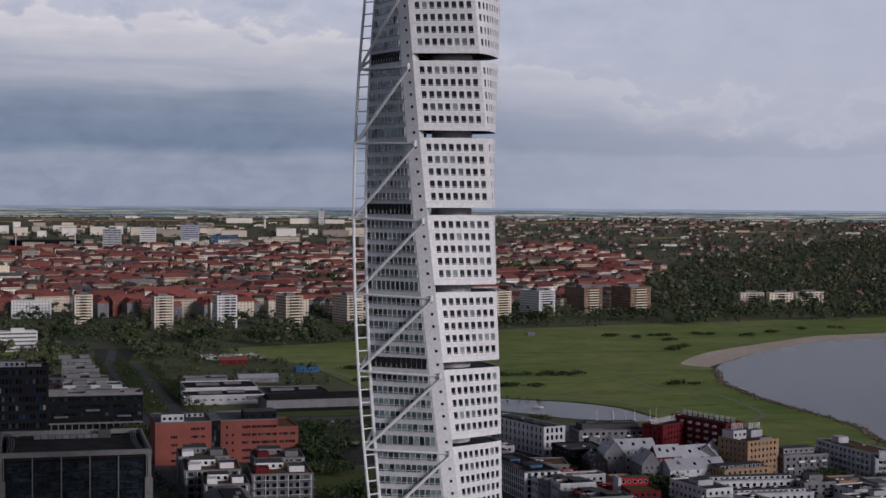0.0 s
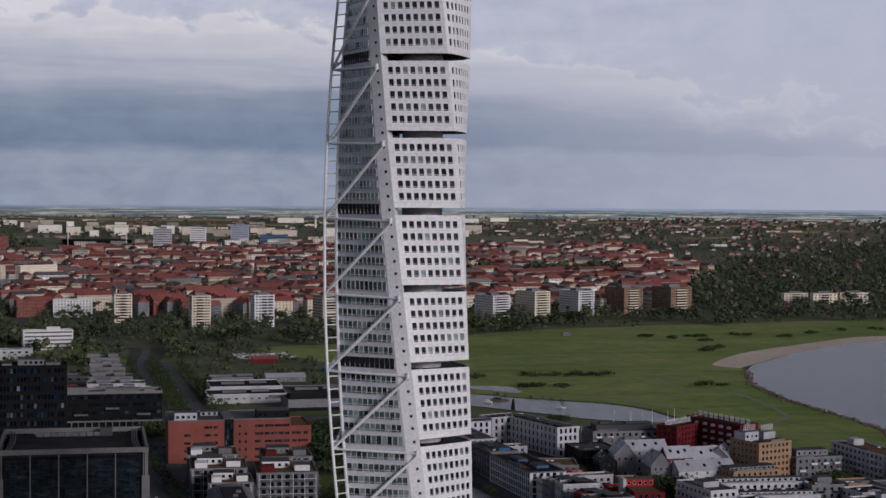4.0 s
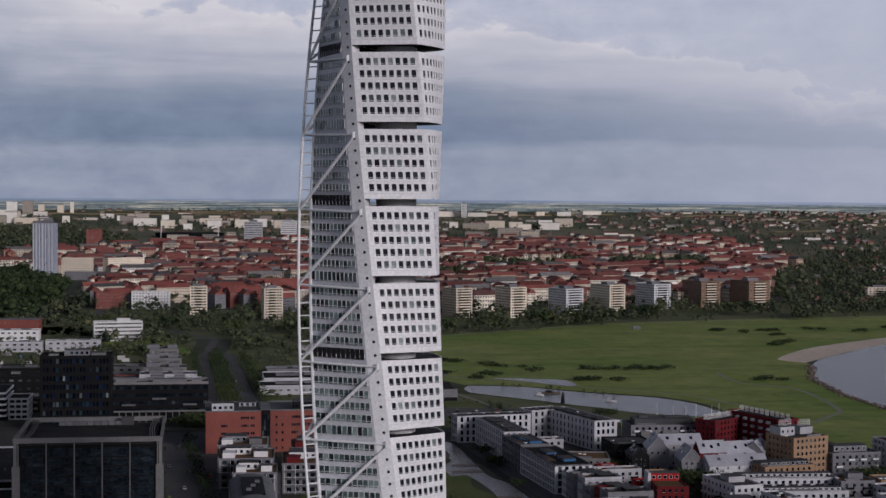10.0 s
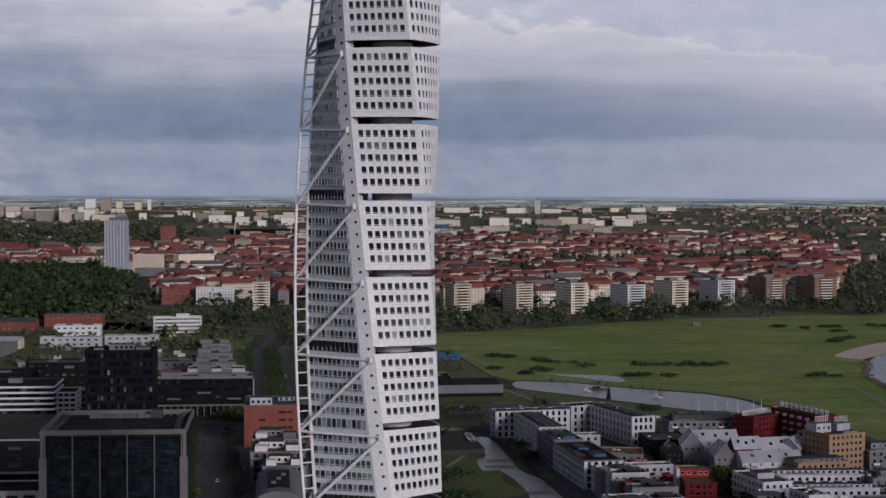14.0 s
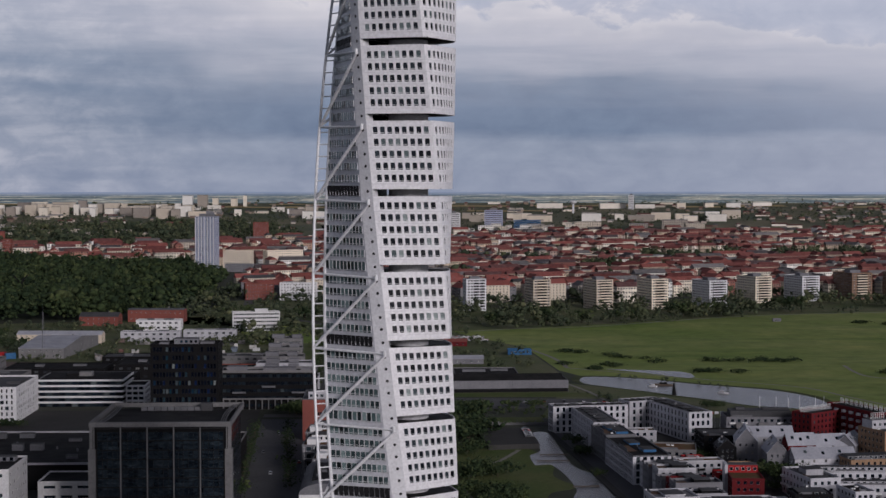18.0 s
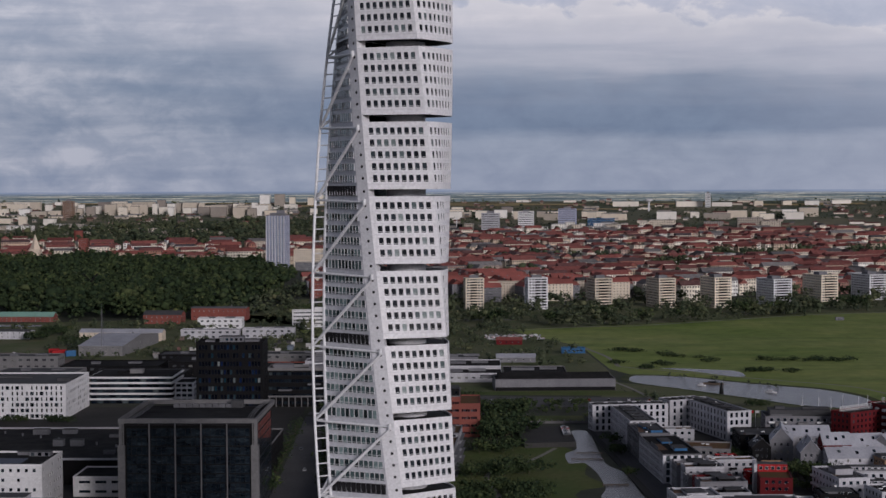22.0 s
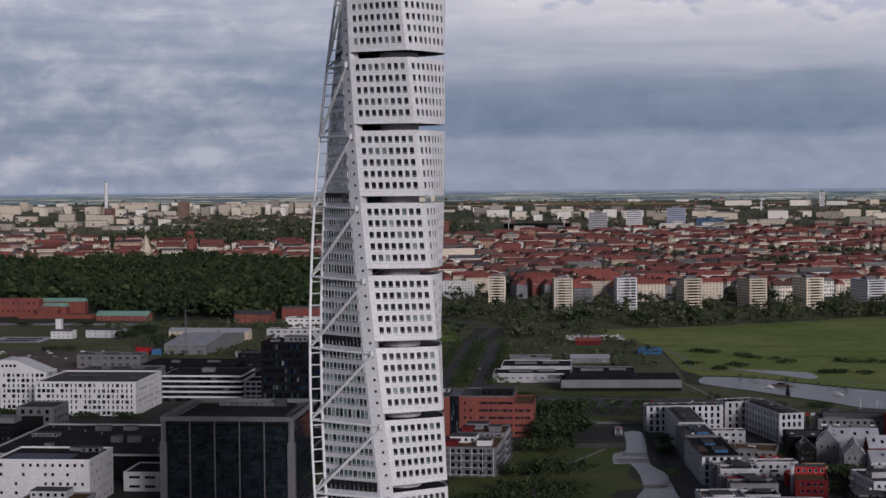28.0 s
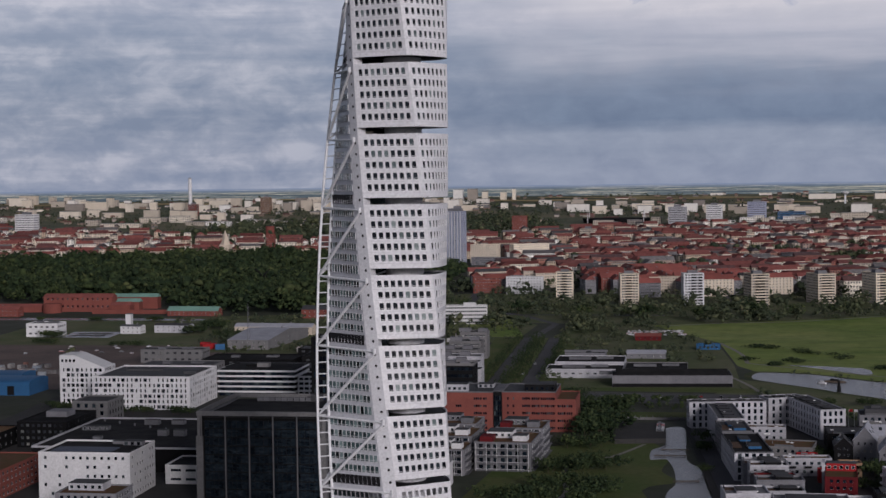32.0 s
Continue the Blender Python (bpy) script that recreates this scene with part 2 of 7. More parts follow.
RED_PAINT = material("red_render", (0.135, 0.015, 0.018), (0.09, 0.013, 0.016), 0.85, 0, 0.1, 1.5, 0.7, 0.1)
SCARLET = material("scarlet_render", (0.36, 0.022, 0.026), (0.24, 0.02, 0.022), 0.85, 0, 0.1, 1.5, 0.7, 0.1)
YELLOW = material("ochre_render", (0.32, 0.205, 0.128), (0.245, 0.163, 0.107), 0.85, 0, 0.1, 1.5, 0.6, 0.1)
BEIGE = material("beige_render", (0.60, 0.51, 0.41), (0.48, 0.41, 0.325), 0.85, 0, 0.1, 1.5, 0.6, 0.1, each=0.12)
CREAM = material("cream_render", (0.77, 0.67, 0.54), (0.63, 0.545, 0.435), 0.85, 0, 0.1, 1.5, 0.6, 0.1, each=0.15)
BROWN = material("brown_brick", (0.26, 0.165, 0.115), (0.19, 0.12, 0.085), 0.9, 0, 0.1, 2.0, 0.7, 0.2)
PALE_BLUE = material("pale_blue_cladding", (0.38, 0.40, 0.52), (0.30, 0.32, 0.43), 0.6, 0, 0.1, 1.5, 0.6, 0.05)
SOLAR = material("solar_panel", (0.085, 0.095, 0.125), (0.06, 0.066, 0.09), 0.25, 0, 0.5, 3, 0.5, 0, spec=0.5)
CONCRETE = material("concrete", (0.185, 0.18, 0.182), (0.135, 0.132, 0.136), 0.85, 0, 0.1, 1.2, 0.8, 0.2, each=0.1)
DARKWALL = material("dark_cladding", (0.011, 0.0108, 0.012), (0.007, 0.007, 0.0075), 0.7, 0.0, 0.1, 1.5, 0.7, 0.1, each=0.25, spec=0.07)
BLUE_WALL = material("blue_sheet", (0.035, 0.12, 0.26), (0.03, 0.09, 0.19), 0.5, 0, 0.1, 1.5, 0.6, 0.05)
TAR = material("tar_roof", (0.014, 0.0138, 0.015), (0.032, 0.031, 0.031), 0.9, 0, 0.09, 1.0, 0.9, 0.3, each=0.3, spec=0.05)
GREY_ROOF = material("grey_roof", (0.075, 0.075, 0.08), (0.05, 0.05, 0.053), 0.8, 0.1, 0.1, 1.2, 0.8, 0.2, each=0.25)
PALE_ROOF = material("pale_roof", (0.16, 0.16, 0.172), (0.10, 0.10, 0.11), 0.8, 0, 0.1, 1.2, 0.8, 0.2, each=0.15)
SEDUM = material("sedum_roof", (0.10, 0.068, 0.032), (0.145, 0.066, 0.040), 0.95, 0, 0.15, 1.5, 0.9, 0.5, each=0.15)
TILE = material("red_tile", (0.265, 0.084, 0.071), (0.165, 0.062, 0.056), 0.9, 0, 0.06, 0.9, 0.8, 0.3, each=0.3)
STEEL_ROOF = material("sheet_roof", (0.40, 0.405, 0.45), (0.27, 0.275, 0.31), 0.6, 0, 0.1, 1.5, 0.7, 0.05, each=0.12)
COPPER = material("copper_roof", (0.22, 0.38, 0.32), (0.16, 0.28, 0.24), 0.7, 0, 0.1, 1.0, 0.7, 0.1)



def meadow_material():
    """Mown grass: broad dry patches, long mowing streaks and fine tufts."""
    m = material("grass", (0.158, 0.220, 0.058), (0.252, 0.280, 0.102), 0.95, 0, 0.006, 0.09, 1.0, 0.3, 0.3, spec=0.05, coords="World")
    t = m.node_tree
    bsdf = t.nodes["Principled BSDF"]
    old = bsdf.inputs["Base Color"].links[0].from_socket
    pos = wire(t, "ShaderNodeNewGeometry").outputs["Position"]
    run = wire(t, "ShaderNodeMapping", {"Vector": pos, "Rotation": (0, 0, 0.42), "Scale": (0.006, 0.035, 1.0)})
    a = wire(t, "ShaderNodeTexNoise", {"Vector": run.outputs[0], "Scale": 1.0, "Detail": 5.0, "Roughness": 0.6, "Distortion": 0.6})
    b = wire(t, "ShaderNodeTexNoise", {"Vector": pos, "Scale": 0.03, "Detail": 6.0, "Roughness": 0.7})
    col = mix(t, 1.0, old, ramp(t, a.outputs[0], [(0.36, (0.82, 0.88, 0.88)), (0.5, (1.0, 1.0, 1.0)), (0.66, (1.13, 1.08, 1.05))]), "MULTIPLY")
    col = mix(t, 1.0, col, ramp(t, b.outputs[0], [(0.3, (0.78, 0.82, 0.8)), (0.52, (1.0, 1.0, 1.0)), (0.72, (1.2, 1.12, 1.1))]), "MULTIPLY")
    t.links.new(col, bsdf.inputs["Base Color"])
    return m


GRASS = meadow_material()
PARK = material("park_grass", (0.070, 0.102, 0.030), (0.115, 0.120, 0.050), 0.95, 0, 0.03, 0.3, 0.9, 0.4, 0.3, coords="World")
SCRUB = material("scrub_ground", (0.085, 0.108, 0.045), (0.145, 0.140, 0.085), 0.95, 0, 0.02, 0.2, 0.9, 0.3, 0.3, coords="World")
BANK = material("reedy_bank", (0.040, 0.055, 0.022), (0.085, 0.088, 0.042), 0.95, 0, 0.05, 0.4, 0.9, 0.4, 0.3, coords="World")
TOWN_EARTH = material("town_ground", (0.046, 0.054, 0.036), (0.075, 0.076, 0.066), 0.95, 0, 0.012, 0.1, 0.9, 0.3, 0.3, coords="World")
# paler than the town ground: distance haze in the colour, plus field patches
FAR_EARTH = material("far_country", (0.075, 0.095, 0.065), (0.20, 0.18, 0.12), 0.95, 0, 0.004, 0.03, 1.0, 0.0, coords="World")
SAND = material("sand", (0.62, 0.52, 0.44), (0.48, 0.40, 0.33), 0.95, 0, 0.02, 0.2, 0.8, 0.3, 0.2, coords="World")
ASPHALT = material("asphalt", (0.105, 0.103, 0.108), (0.075, 0.074, 0.078), 0.9, 0, 0.03, 0.6, 0.8, 0.2, coords="World")
PAVING = material("paving", (0.055, 0.053, 0.052), (0.038, 0.038, 0.038), 0.9, 0, 0.03, 0.6, 0.8, 0.2, coords="World")
GRAVEL = material("gravel", (0.165, 0.125, 0.112), (0.095, 0.078, 0.072), 0.95, 0, 0.02, 0.4, 0.8, 0.3, coords="World")
DECK_WOOD = material("deck_wood", (0.12, 0.075, 0.05), (0.09, 0.055, 0.04), 0.9, 0, 0.5, 4, 0.7, 0.3)
PATH = material("path_gravel", (0.25, 0.235, 0.21), (0.19, 0.18, 0.165), 0.95, 0, 0.03, 0.5, 0.8, 0.2, coords="World")
FIELD = material("ripe_field", (0.42, 0.33, 0.17), (0.34, 0.28, 0.15), 0.95, 0, 0.004, 0.05, 0.8, 0.0, coords="World")


def water_material():
    m = material("harbour_water", (0.095, 0.092, 0.096), (0.125, 0.121, 0.124), 0.25, 0, 0.006, 0.05, 0.7, 0, spec=0.6, coords="World")
    t = m.node_tree
    pos = wire(t, "ShaderNodeNewGeometry").outputs["Position"]
    w = wire(t, "ShaderNodeTexNoise", {"Vector": pos, "Scale": 0.35, "Detail": 5.0, "Roughness": 0.65})
    b = wire(t, "ShaderNodeBump", {"Height": w.outputs[0], "Strength": 0.7, "Distance": 0.8})
    t.links.new(b.outputs[0], t.nodes["Principled BSDF"].inputs["Normal"])
    return m


WATER = water_material()


def leaf_material(name, tones, strong):
    """Leaves: a tone for every clump, broad patches of darker and yellower trees, fine light and dark."""
    m = island_material(name, tones, 0.95, 0.9, 0.5)
    t = m.node_tree
    bsdf = t.nodes["Principled BSDF"]
    old = bsdf.inputs["Base Color"].links[0].from_socket
    pos = wire(t, "ShaderNodeNewGeometry").outputs["Position"]
    a = wire(t, "ShaderNodeTexNoise", {"Vector": pos, "Scale": 0.055, "Detail": 3.0, "Roughness": 0.6})
    b = wire(t, "ShaderNodeTexNoise", {"Vector": pos, "Scale": 0.011, "Detail": 2.0, "Roughness": 0.5})
    k = strong
    col = mix(t, 1.0, old, ramp(t, a.outputs[0], [(0.32, (1 - 0.45 * k, 1 - 0.38 * k, 1 - 0.32 * k)), (0.5, (0.95, 0.95, 0.95)), (0.68, (1 + 0.45 * k, 1 + 0.35 * k, 1 + 0.2 * k))]), "MULTIPLY")
    col = mix(t, 1.0, col, ramp(t, b.outputs[0], [(0.35, (0.82, 0.86, 0.88)), (0.65, (1.16, 1.1, 1.0))]), "MULTIPLY")
    t.links.new(col, bsdf.inputs["Base Color"])
    return m


LEAVES = leaf_material("leaves", [(0.0, (0.022, 0.036, 0.020)), (0.45, (0.032, 0.050, 0.024)), (0.8, (0.046, 0.066, 0.029)), (1.0, (0.070, 0.086, 0.040))], 0.85)
# paler, greyer leaves, mainly for far trees: distance haze put into the tone
PALE_LEAVES = leaf_material("pale_leaves", [(0.0, (0.040, 0.052, 0.034)), (0.45, (0.058, 0.074, 0.046)), (0.8, (0.080, 0.096, 0.056)), (1.0, (0.115, 0.120, 0.074))], 0.7)


def distance_material():
    """Backdrop beyond the town, glowing: painted haze over strips of wood and field."""
    m = bpy.data.materials.new("painted_haze_distance")
    m.use_nodes = True
    t = m.node_tree
    t.nodes.clear()
    pos = wire(t, "ShaderNodeNewGeometry").outputs["Position"]
    sep = wire(t, "ShaderNodeSeparateXYZ", {0: pos})
    strips = wire(t, "ShaderNodeTexNoise", {"Vector": wire(t, "ShaderNodeMapping", {"Vector": pos, "Scale": (0.006, 0.006, 0.34)}).outputs[0], "Scale": 1.0, "Detail": 6.0, "Roughness": 0.62})
    dots = wire(t, "ShaderNodeTexNoise", {"Vector": wire(t, "ShaderNodeMapping", {"Vector": pos, "Scale": (0.05, 0.05, 0.5)}).outputs[0], "Scale": 1.0, "Detail": 3.0, "Roughness": 0.6})
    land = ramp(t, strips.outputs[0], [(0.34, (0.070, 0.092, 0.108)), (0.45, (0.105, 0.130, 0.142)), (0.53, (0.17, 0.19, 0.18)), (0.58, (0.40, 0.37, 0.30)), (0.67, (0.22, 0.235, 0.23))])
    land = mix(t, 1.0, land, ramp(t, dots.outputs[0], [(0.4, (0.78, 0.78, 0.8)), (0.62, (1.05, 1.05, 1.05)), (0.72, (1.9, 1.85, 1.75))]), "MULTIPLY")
    # painted haze: blue-grey mixed in more strongly towards the top
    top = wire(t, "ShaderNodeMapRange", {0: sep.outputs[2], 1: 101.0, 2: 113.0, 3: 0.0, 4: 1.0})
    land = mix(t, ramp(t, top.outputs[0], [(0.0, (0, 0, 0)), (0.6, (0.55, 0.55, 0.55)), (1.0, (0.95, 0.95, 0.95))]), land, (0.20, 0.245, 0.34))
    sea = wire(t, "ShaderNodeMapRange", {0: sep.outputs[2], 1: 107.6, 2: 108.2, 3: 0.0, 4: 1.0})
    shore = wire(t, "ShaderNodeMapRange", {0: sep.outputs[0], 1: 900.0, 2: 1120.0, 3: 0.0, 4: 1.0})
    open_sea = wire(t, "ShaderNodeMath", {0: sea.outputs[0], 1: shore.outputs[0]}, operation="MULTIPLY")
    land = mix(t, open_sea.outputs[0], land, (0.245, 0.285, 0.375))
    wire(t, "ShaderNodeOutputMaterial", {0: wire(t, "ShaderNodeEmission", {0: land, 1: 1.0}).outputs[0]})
    return m


DISTANCE = distance_material()
BARK = material("bark", (0.09, 0.07, 0.05), None, 0.95, 0, 0.5, 4, 0.6, 0.4)

# ---- building blocks ----


def part(name, data, mat, parent=None, label="", at=None):
    """Links a mesh as one object under a thing or a part. data: a mesh, or (verts, faces[, material index per face])."""
    if not isinstance(data, bpy.types.Mesh):
        me = bpy.data.meshes.new(name)
        me.from_pydata([tuple(v) for v in data[0]], [], [tuple(q) for q in data[1]])
        for m in mat if isinstance(mat, (list, tuple)) else (mat,):
            me.materials.append(m)
        if len(data) > 2:
            me.polygons.foreach_set("material_index", list(data[2]))
        data = me
    ob = new(name, data)
    ob.parent = parent
    if at is not None:
        ob.matrix_basis = at
    if label:
        ob["label"] = label
    return ob


def thing(name, label, category, x=0, y=0, z=0, rot=0, group="", kind=""):
    ob = new(name)
    ob.matrix_basis = pose(x, y, z, 0, 0, rot)
    ob.empty_display_size = 1
    return tagged(ob, label, category, group, kind)


BOX_FACES = [(0, 3, 2, 1), (4, 5, 6, 7), (0, 1, 5, 4), (1, 2, 6, 5), (2, 3, 7, 6), (3, 0, 4, 7)]


def box(x0, x1, y0, y1, z0, z1):
    return [(x0, y0, z0), (x1, y0, z0), (x1, y1, z0), (x0, y1, z0), (x0, y0, z1), (x1, y0, z1), (x1, y1, z1), (x0, y1, z1)], BOX_FACES


def join(*pieces):
    verts, faces = [], []
    for v, f in pieces:
        n = len(verts)
        verts += list(v)
        faces += [tuple(i + n for i in q) for q in f]
    return verts, faces


def prism(outline, z0, z1):
    """An upright solid over an outline that runs anticlockwise."""
    n = len(outline)
    verts = [(x, y, z0) for x, y in outline] + [(x, y, z1) for x, y in outline]
    faces = [tuple(range(n - 1, -1, -1)), tuple(range(n, 2 * n))] + [(i, (i + 1) % n, n + (i + 1) % n, n + i) for i in range(n)]
    return verts, faces


def tube(points, radii, sides=8):
    """A round bar along points, with a radius at each."""
    verts, faces = [], []
    pts = [Vector(p) for p in points]
    for i, p in enumerate(pts):
        d = (pts[min(i + 1, len(pts) - 1)] - pts[max(i - 1, 0)]).normalized()
        a = d.cross(Vector((0, 0, 1)) if abs(d.z) < 0.9 else Vector((1, 0, 0))).normalized()
        b = d.cross(a)
        for k in range(sides):
            ang = 2 * math.pi * k / sides
            verts.append(p + (a * math.cos(ang) + b * math.sin(ang)) * radii[i])
    for i in range(len(pts) - 1):
        for k in range(sides):
            q = i * sides + k, i * sides + (k + 1) % sides
            faces.append((q[0], q[1], q[1] + sides, q[0] + sides))
    faces += [tuple(range(sides - 1, -1, -1)), tuple(range((len(pts) - 1) * sides, len(pts) * sides))]
    return verts, faces


def window_mesh(name, w, h, frame, glass, rail=0.0, mullion=0):
    """A framed pane in the x-z plane, facing -y, about its centre; rail: a cross bar that far above the foot; mullion: upright bars."""
    e = 0.07
    bars = [box(-w / 2, w / 2, -0.05, 0.05, -h / 2, -h / 2 + e), box(-w / 2, w / 2, -0.05, 0.05, h / 2 - e, h / 2),
            box(-w / 2, -w / 2 + e, -0.05, 0.05, -h / 2 + e, h / 2 - e), box(w / 2 - e, w / 2, -0.05, 0.05, -h / 2 + e, h / 2 - e)]
    if rail:
        bars.append(box(-w / 2 + e, w / 2 - e, -0.05, 0.05, -h / 2 + rail, -h / 2 + rail + 0.11))
    for k in range(mullion):
        x = -w / 2 + w * (k + 1) / (mullion + 1)
        bars.append(box(x - 0.04, x + 0.04, -0.05, 0.05, -h / 2 + e, h / 2 - e))
    v, f = join(*bars)
    n = len(v)
    v = v + [(-w / 2 + e, 0, -h / 2 + e), (w / 2 - e, 0, -h / 2 + e), (w / 2 - e, 0, h / 2 - e), (-w / 2 + e, 0, h / 2 - e)]
    me = bpy.data.meshes.new(name)
    me.from_pydata([tuple(p) for p in v], [], f + [(n, n + 1, n + 2, n + 3)])
    me.materials.append(frame)
    me.materials.append(glass)
    me.polygons.foreach_set("material_index", [0] * len(f) + [1])
    return me


def ground_z(r):
    """The plain rises slowly to the far country."""
    return 109 * min(max((r - 2300) / 2180, 0), 1) ** 1.25

# ---- ground ----


def ground_sheet():
    radii = [0, 60, 150, 300, 500, 800, 1200, 1700, 2300] + [2300 + 2180 * k / 24 for k in range(1, 25)]
    n = 120
    verts, faces = [(0, 0, 0)], []
    for r in radii[1:]:
        for k in range(n):
            a = 2 * math.pi * k / n
            verts.append((r * math.cos(a), r * math.sin(a), ground_z(r)))
    faces += [(0, 1 + k, 1 + (k + 1) % n) for k in range(n)]
    for i in range(len(radii) - 2):
        for k in range(n):
            a, b = 1 + i * n + k, 1 + i * n + (k + 1) % n
            faces.append((a, a + n, b + n, b))
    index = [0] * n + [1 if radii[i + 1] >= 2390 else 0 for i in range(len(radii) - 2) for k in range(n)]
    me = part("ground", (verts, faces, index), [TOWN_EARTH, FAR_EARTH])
    return tagged(me, "flat town ground with scrub and paving, reaching the horizon", "ground", kind="structure")


ground_sheet()


def smooth(outline, keep=6.0, steps=4):
    """Rounds an outline: a soft curve through its points."""
    out = []
    n = len(outline)
    for i in range(n):
        a, b, c, e = (Vector(outline[(i + k) % n]) for k in (-1, 0, 1, 2))
        if (c - b).length < keep:
            out.append(tuple(b))
            continue
        for k in range(steps):
            u = k / steps
            q = b.lerp(c, u) + ((c - a) * (u * (1 - u) ** 2) - (e - b) * (u * u * (1 - u))) * 0.32 - (c - b) * (u * (1 - u) ** 2 - u * u * (1 - u)) * 0.32
            out.append((q.x, q.y))
    return out


def sheet(name, outline, mat, label, category, z=0.05, thick=0.0):
    """A level patch of ground laid on the plain."""
    n = len(outline)
    area = sum(outline[i][0] * outline[(i + 1) % n][1] - outline[(i + 1) % n][0] * outline[i][1] for i in range(n))
    if area < 0:
        outline = outline[::-1]
    data = prism(outline, z - max(thick, 0.04), z)
    return tagged(part(name, data, mat), label, category, kind="structure")


# the common: one long meadow between the canal and the apartment blocks
sheet("meadow", [(50, 1037), (110, 880), (120, 720), (160, 600), (230, 520), (290, 470), (300, 300), (360, 300), (376, 392), (392, 454), (395, 511), (394, 593), (408, 688), (430, 770), (440, 830), (565, 970), (674, 1060), (762, 1080), (1100, 1180), (1100, 1330), (855, 1300), (727, 1285), (542, 1250), (367, 1205), (186, 1090)], GRASS, "wide green meadow of mown grass beside the bay", "meadow", 0.06)
sheet("beach", smooth([(421, 832), (450, 880), (486, 925), (520, 956), (557, 985), (615, 1030), (676, 1074), (764, 1094), (1000, 1180), (1000, 1080), (734, 1036), (640, 1003), (535, 918), (446, 818), (434, 806)]), SAND, "curved strip of pale sand along the bay", "beach", 0.10)
sheet("bay", [(2400, 1150), (1000, 1100), (734, 1041), (644, 1011), (543, 927), (454, 825), (431, 783), (395, 688), (382, 593), (383, 511), (380, 454), (362, 392), (340, 200), (300, -900), (2400, -900)], WATER, "calm grey water of the open bay", "water", 0.14)
CANAL = [(134, 678), (172, 667), (207, 631), (249, 600), (267, 566), (271, 526), (277, 498), (221, 525), (200, 554), (184, 572), (166, 596), (129, 640)]
mid = sum((Vector(q) for q in CANAL), Vector((0, 0))) / len(CANAL)
sheet("canal_bank", smooth([tuple(mid + (Vector(q) - mid) * (1 + 7 / (Vector(q) - mid).length) + Vector((0, 1.5))) for q in CANAL]), BANK, "dark reedy bank along the canal", "bank", 0.10)
sheet("canal", smooth(CANAL), WATER, "narrow grey canal between green banks", "water", 0.14)
sheet("creek", smooth([(156, 726), (209, 707), (213, 676), (205, 670), (177, 704)]), WATER, "small side arm of the canal", "water", 0.14)
sheet("inner_basin", smooth([(72, 420), (83, 420), (84, 321), (91, 294), (95, 226), (112, 120), (88, 120), (75, 225), (79, 256), (78, 293), (74, 321), (66, 320), (66, 348), (73, 365)]), WATER, "dark narrow harbour basin beside the street", "water", 0.14)
sheet("lawn", smooth([(-15, 130), (-12, 250), (-2, 330), (30, 372), (66, 370), (76, 330), (72, 290), (80, 262), (64, 240), (84, 120)]), PARK, "small rough park lawn with paths", "lawn", 0.06)
sheet("road", [(-80, 480), (-50, 478), (-38, 277), (-34, 60), (-66, 60), (-72, 280)], ASPHALT, "grey asphalt street with a planted median", "road", 0.08)
sheet("road", [(-80, 500), (40, 500), (40, 488), (-80, 488)], ASPHALT, "grey asphalt cross street", "road", 0.09)
sheet("road", [(-50, 500), (-40, 500), (-49, 920), (-59, 920)], ASPHALT, "grey asphalt carriageway between rows of trees", "road", 0.08)
sheet("road", [(-26, 500), (-15, 500), (-27, 920), (-36, 920)], ASPHALT, "grey asphalt carriageway between rows of trees", "road", 0.08)
sheet("road", [(-46, 920), (-38, 1050), (-80, 1150), (-150, 1236), (-194, 1957), (-212, 1957), (-160, 1232), (-87, 1144), (-45, 1048), (-54, 920)], ASPHALT, "grey asphalt road into the town", "road", 0.10)
sheet("road", [(-150, 1150), (60, 1142), (60, 1150), (-150, 1158)], ASPHALT, "pale asphalt road along the edge of the rough green", "road", 0.09)
sheet("road", [(122, 1285), (134, 1285), (121, 1600), (109, 1600)], ASPHALT, "asphalt street between apartment towers", "road", 0.10)
sheet("courtyard", [(102, 424), (140, 440), (190, 384), (290, 330), (300, 180), (124, 180)], PAVING, "grey paved lanes and yards between town houses", "yard", 0.06)
sheet("road", [(85.6, 420), (101, 420), (122, 120), (107.2, 120)], ASPHALT, "narrow quay street with parked cars", "road", 0.08)
sheet("quay", [(82.2, 425), (85.4, 425), (107, 120), (103, 120)], PAVING, "pale paved quay beside the basin", "quay", 0.5, 0.5)
sheet("car_park", [(46, 366), (73, 370), (72, 424), (42, 424)], PAVING, "grey concrete parking deck with parked cars", "car park", 2.6, 2.6)
sheet("car_park", [(20, 520), (150, 520), (145, 560), (20, 570)], ASPHALT, "asphalt parking lot edged by bushes", "car park", 0.08)
sheet("lawn", [(20, 455), (84, 455), (84, 480), (20, 480)], PARK, "narrow strip of lawn above a low wall", "lawn", 0.4, 0.4)
sheet("lawn", [(20, 575), (140, 570), (130, 592), (20, 592)], PARK, "strip of lawn before the hall", "lawn", 0.06)
sheet("verge", [(-39, 505), (-27, 505), (-37, 918), (-48, 918)], PARK, "grass verge between two carriageways", "verge", 0.07)
sheet("verge", [(-62, 505), (-51, 505), (-60, 918), (-84, 918)], PARK, "grass verge beside the avenue", "verge", 0.07)
sheet("verge", [(-11, 505), (4, 505), (-12, 918), (-23, 918)], PARK, "grass verge beside the avenue", "verge", 0.07)
sheet("verge", [(-60, 930), (-90, 1100), (-160, 1120), (-120, 920)], GRASS, "rough green beside the road", "verge", 0.07)
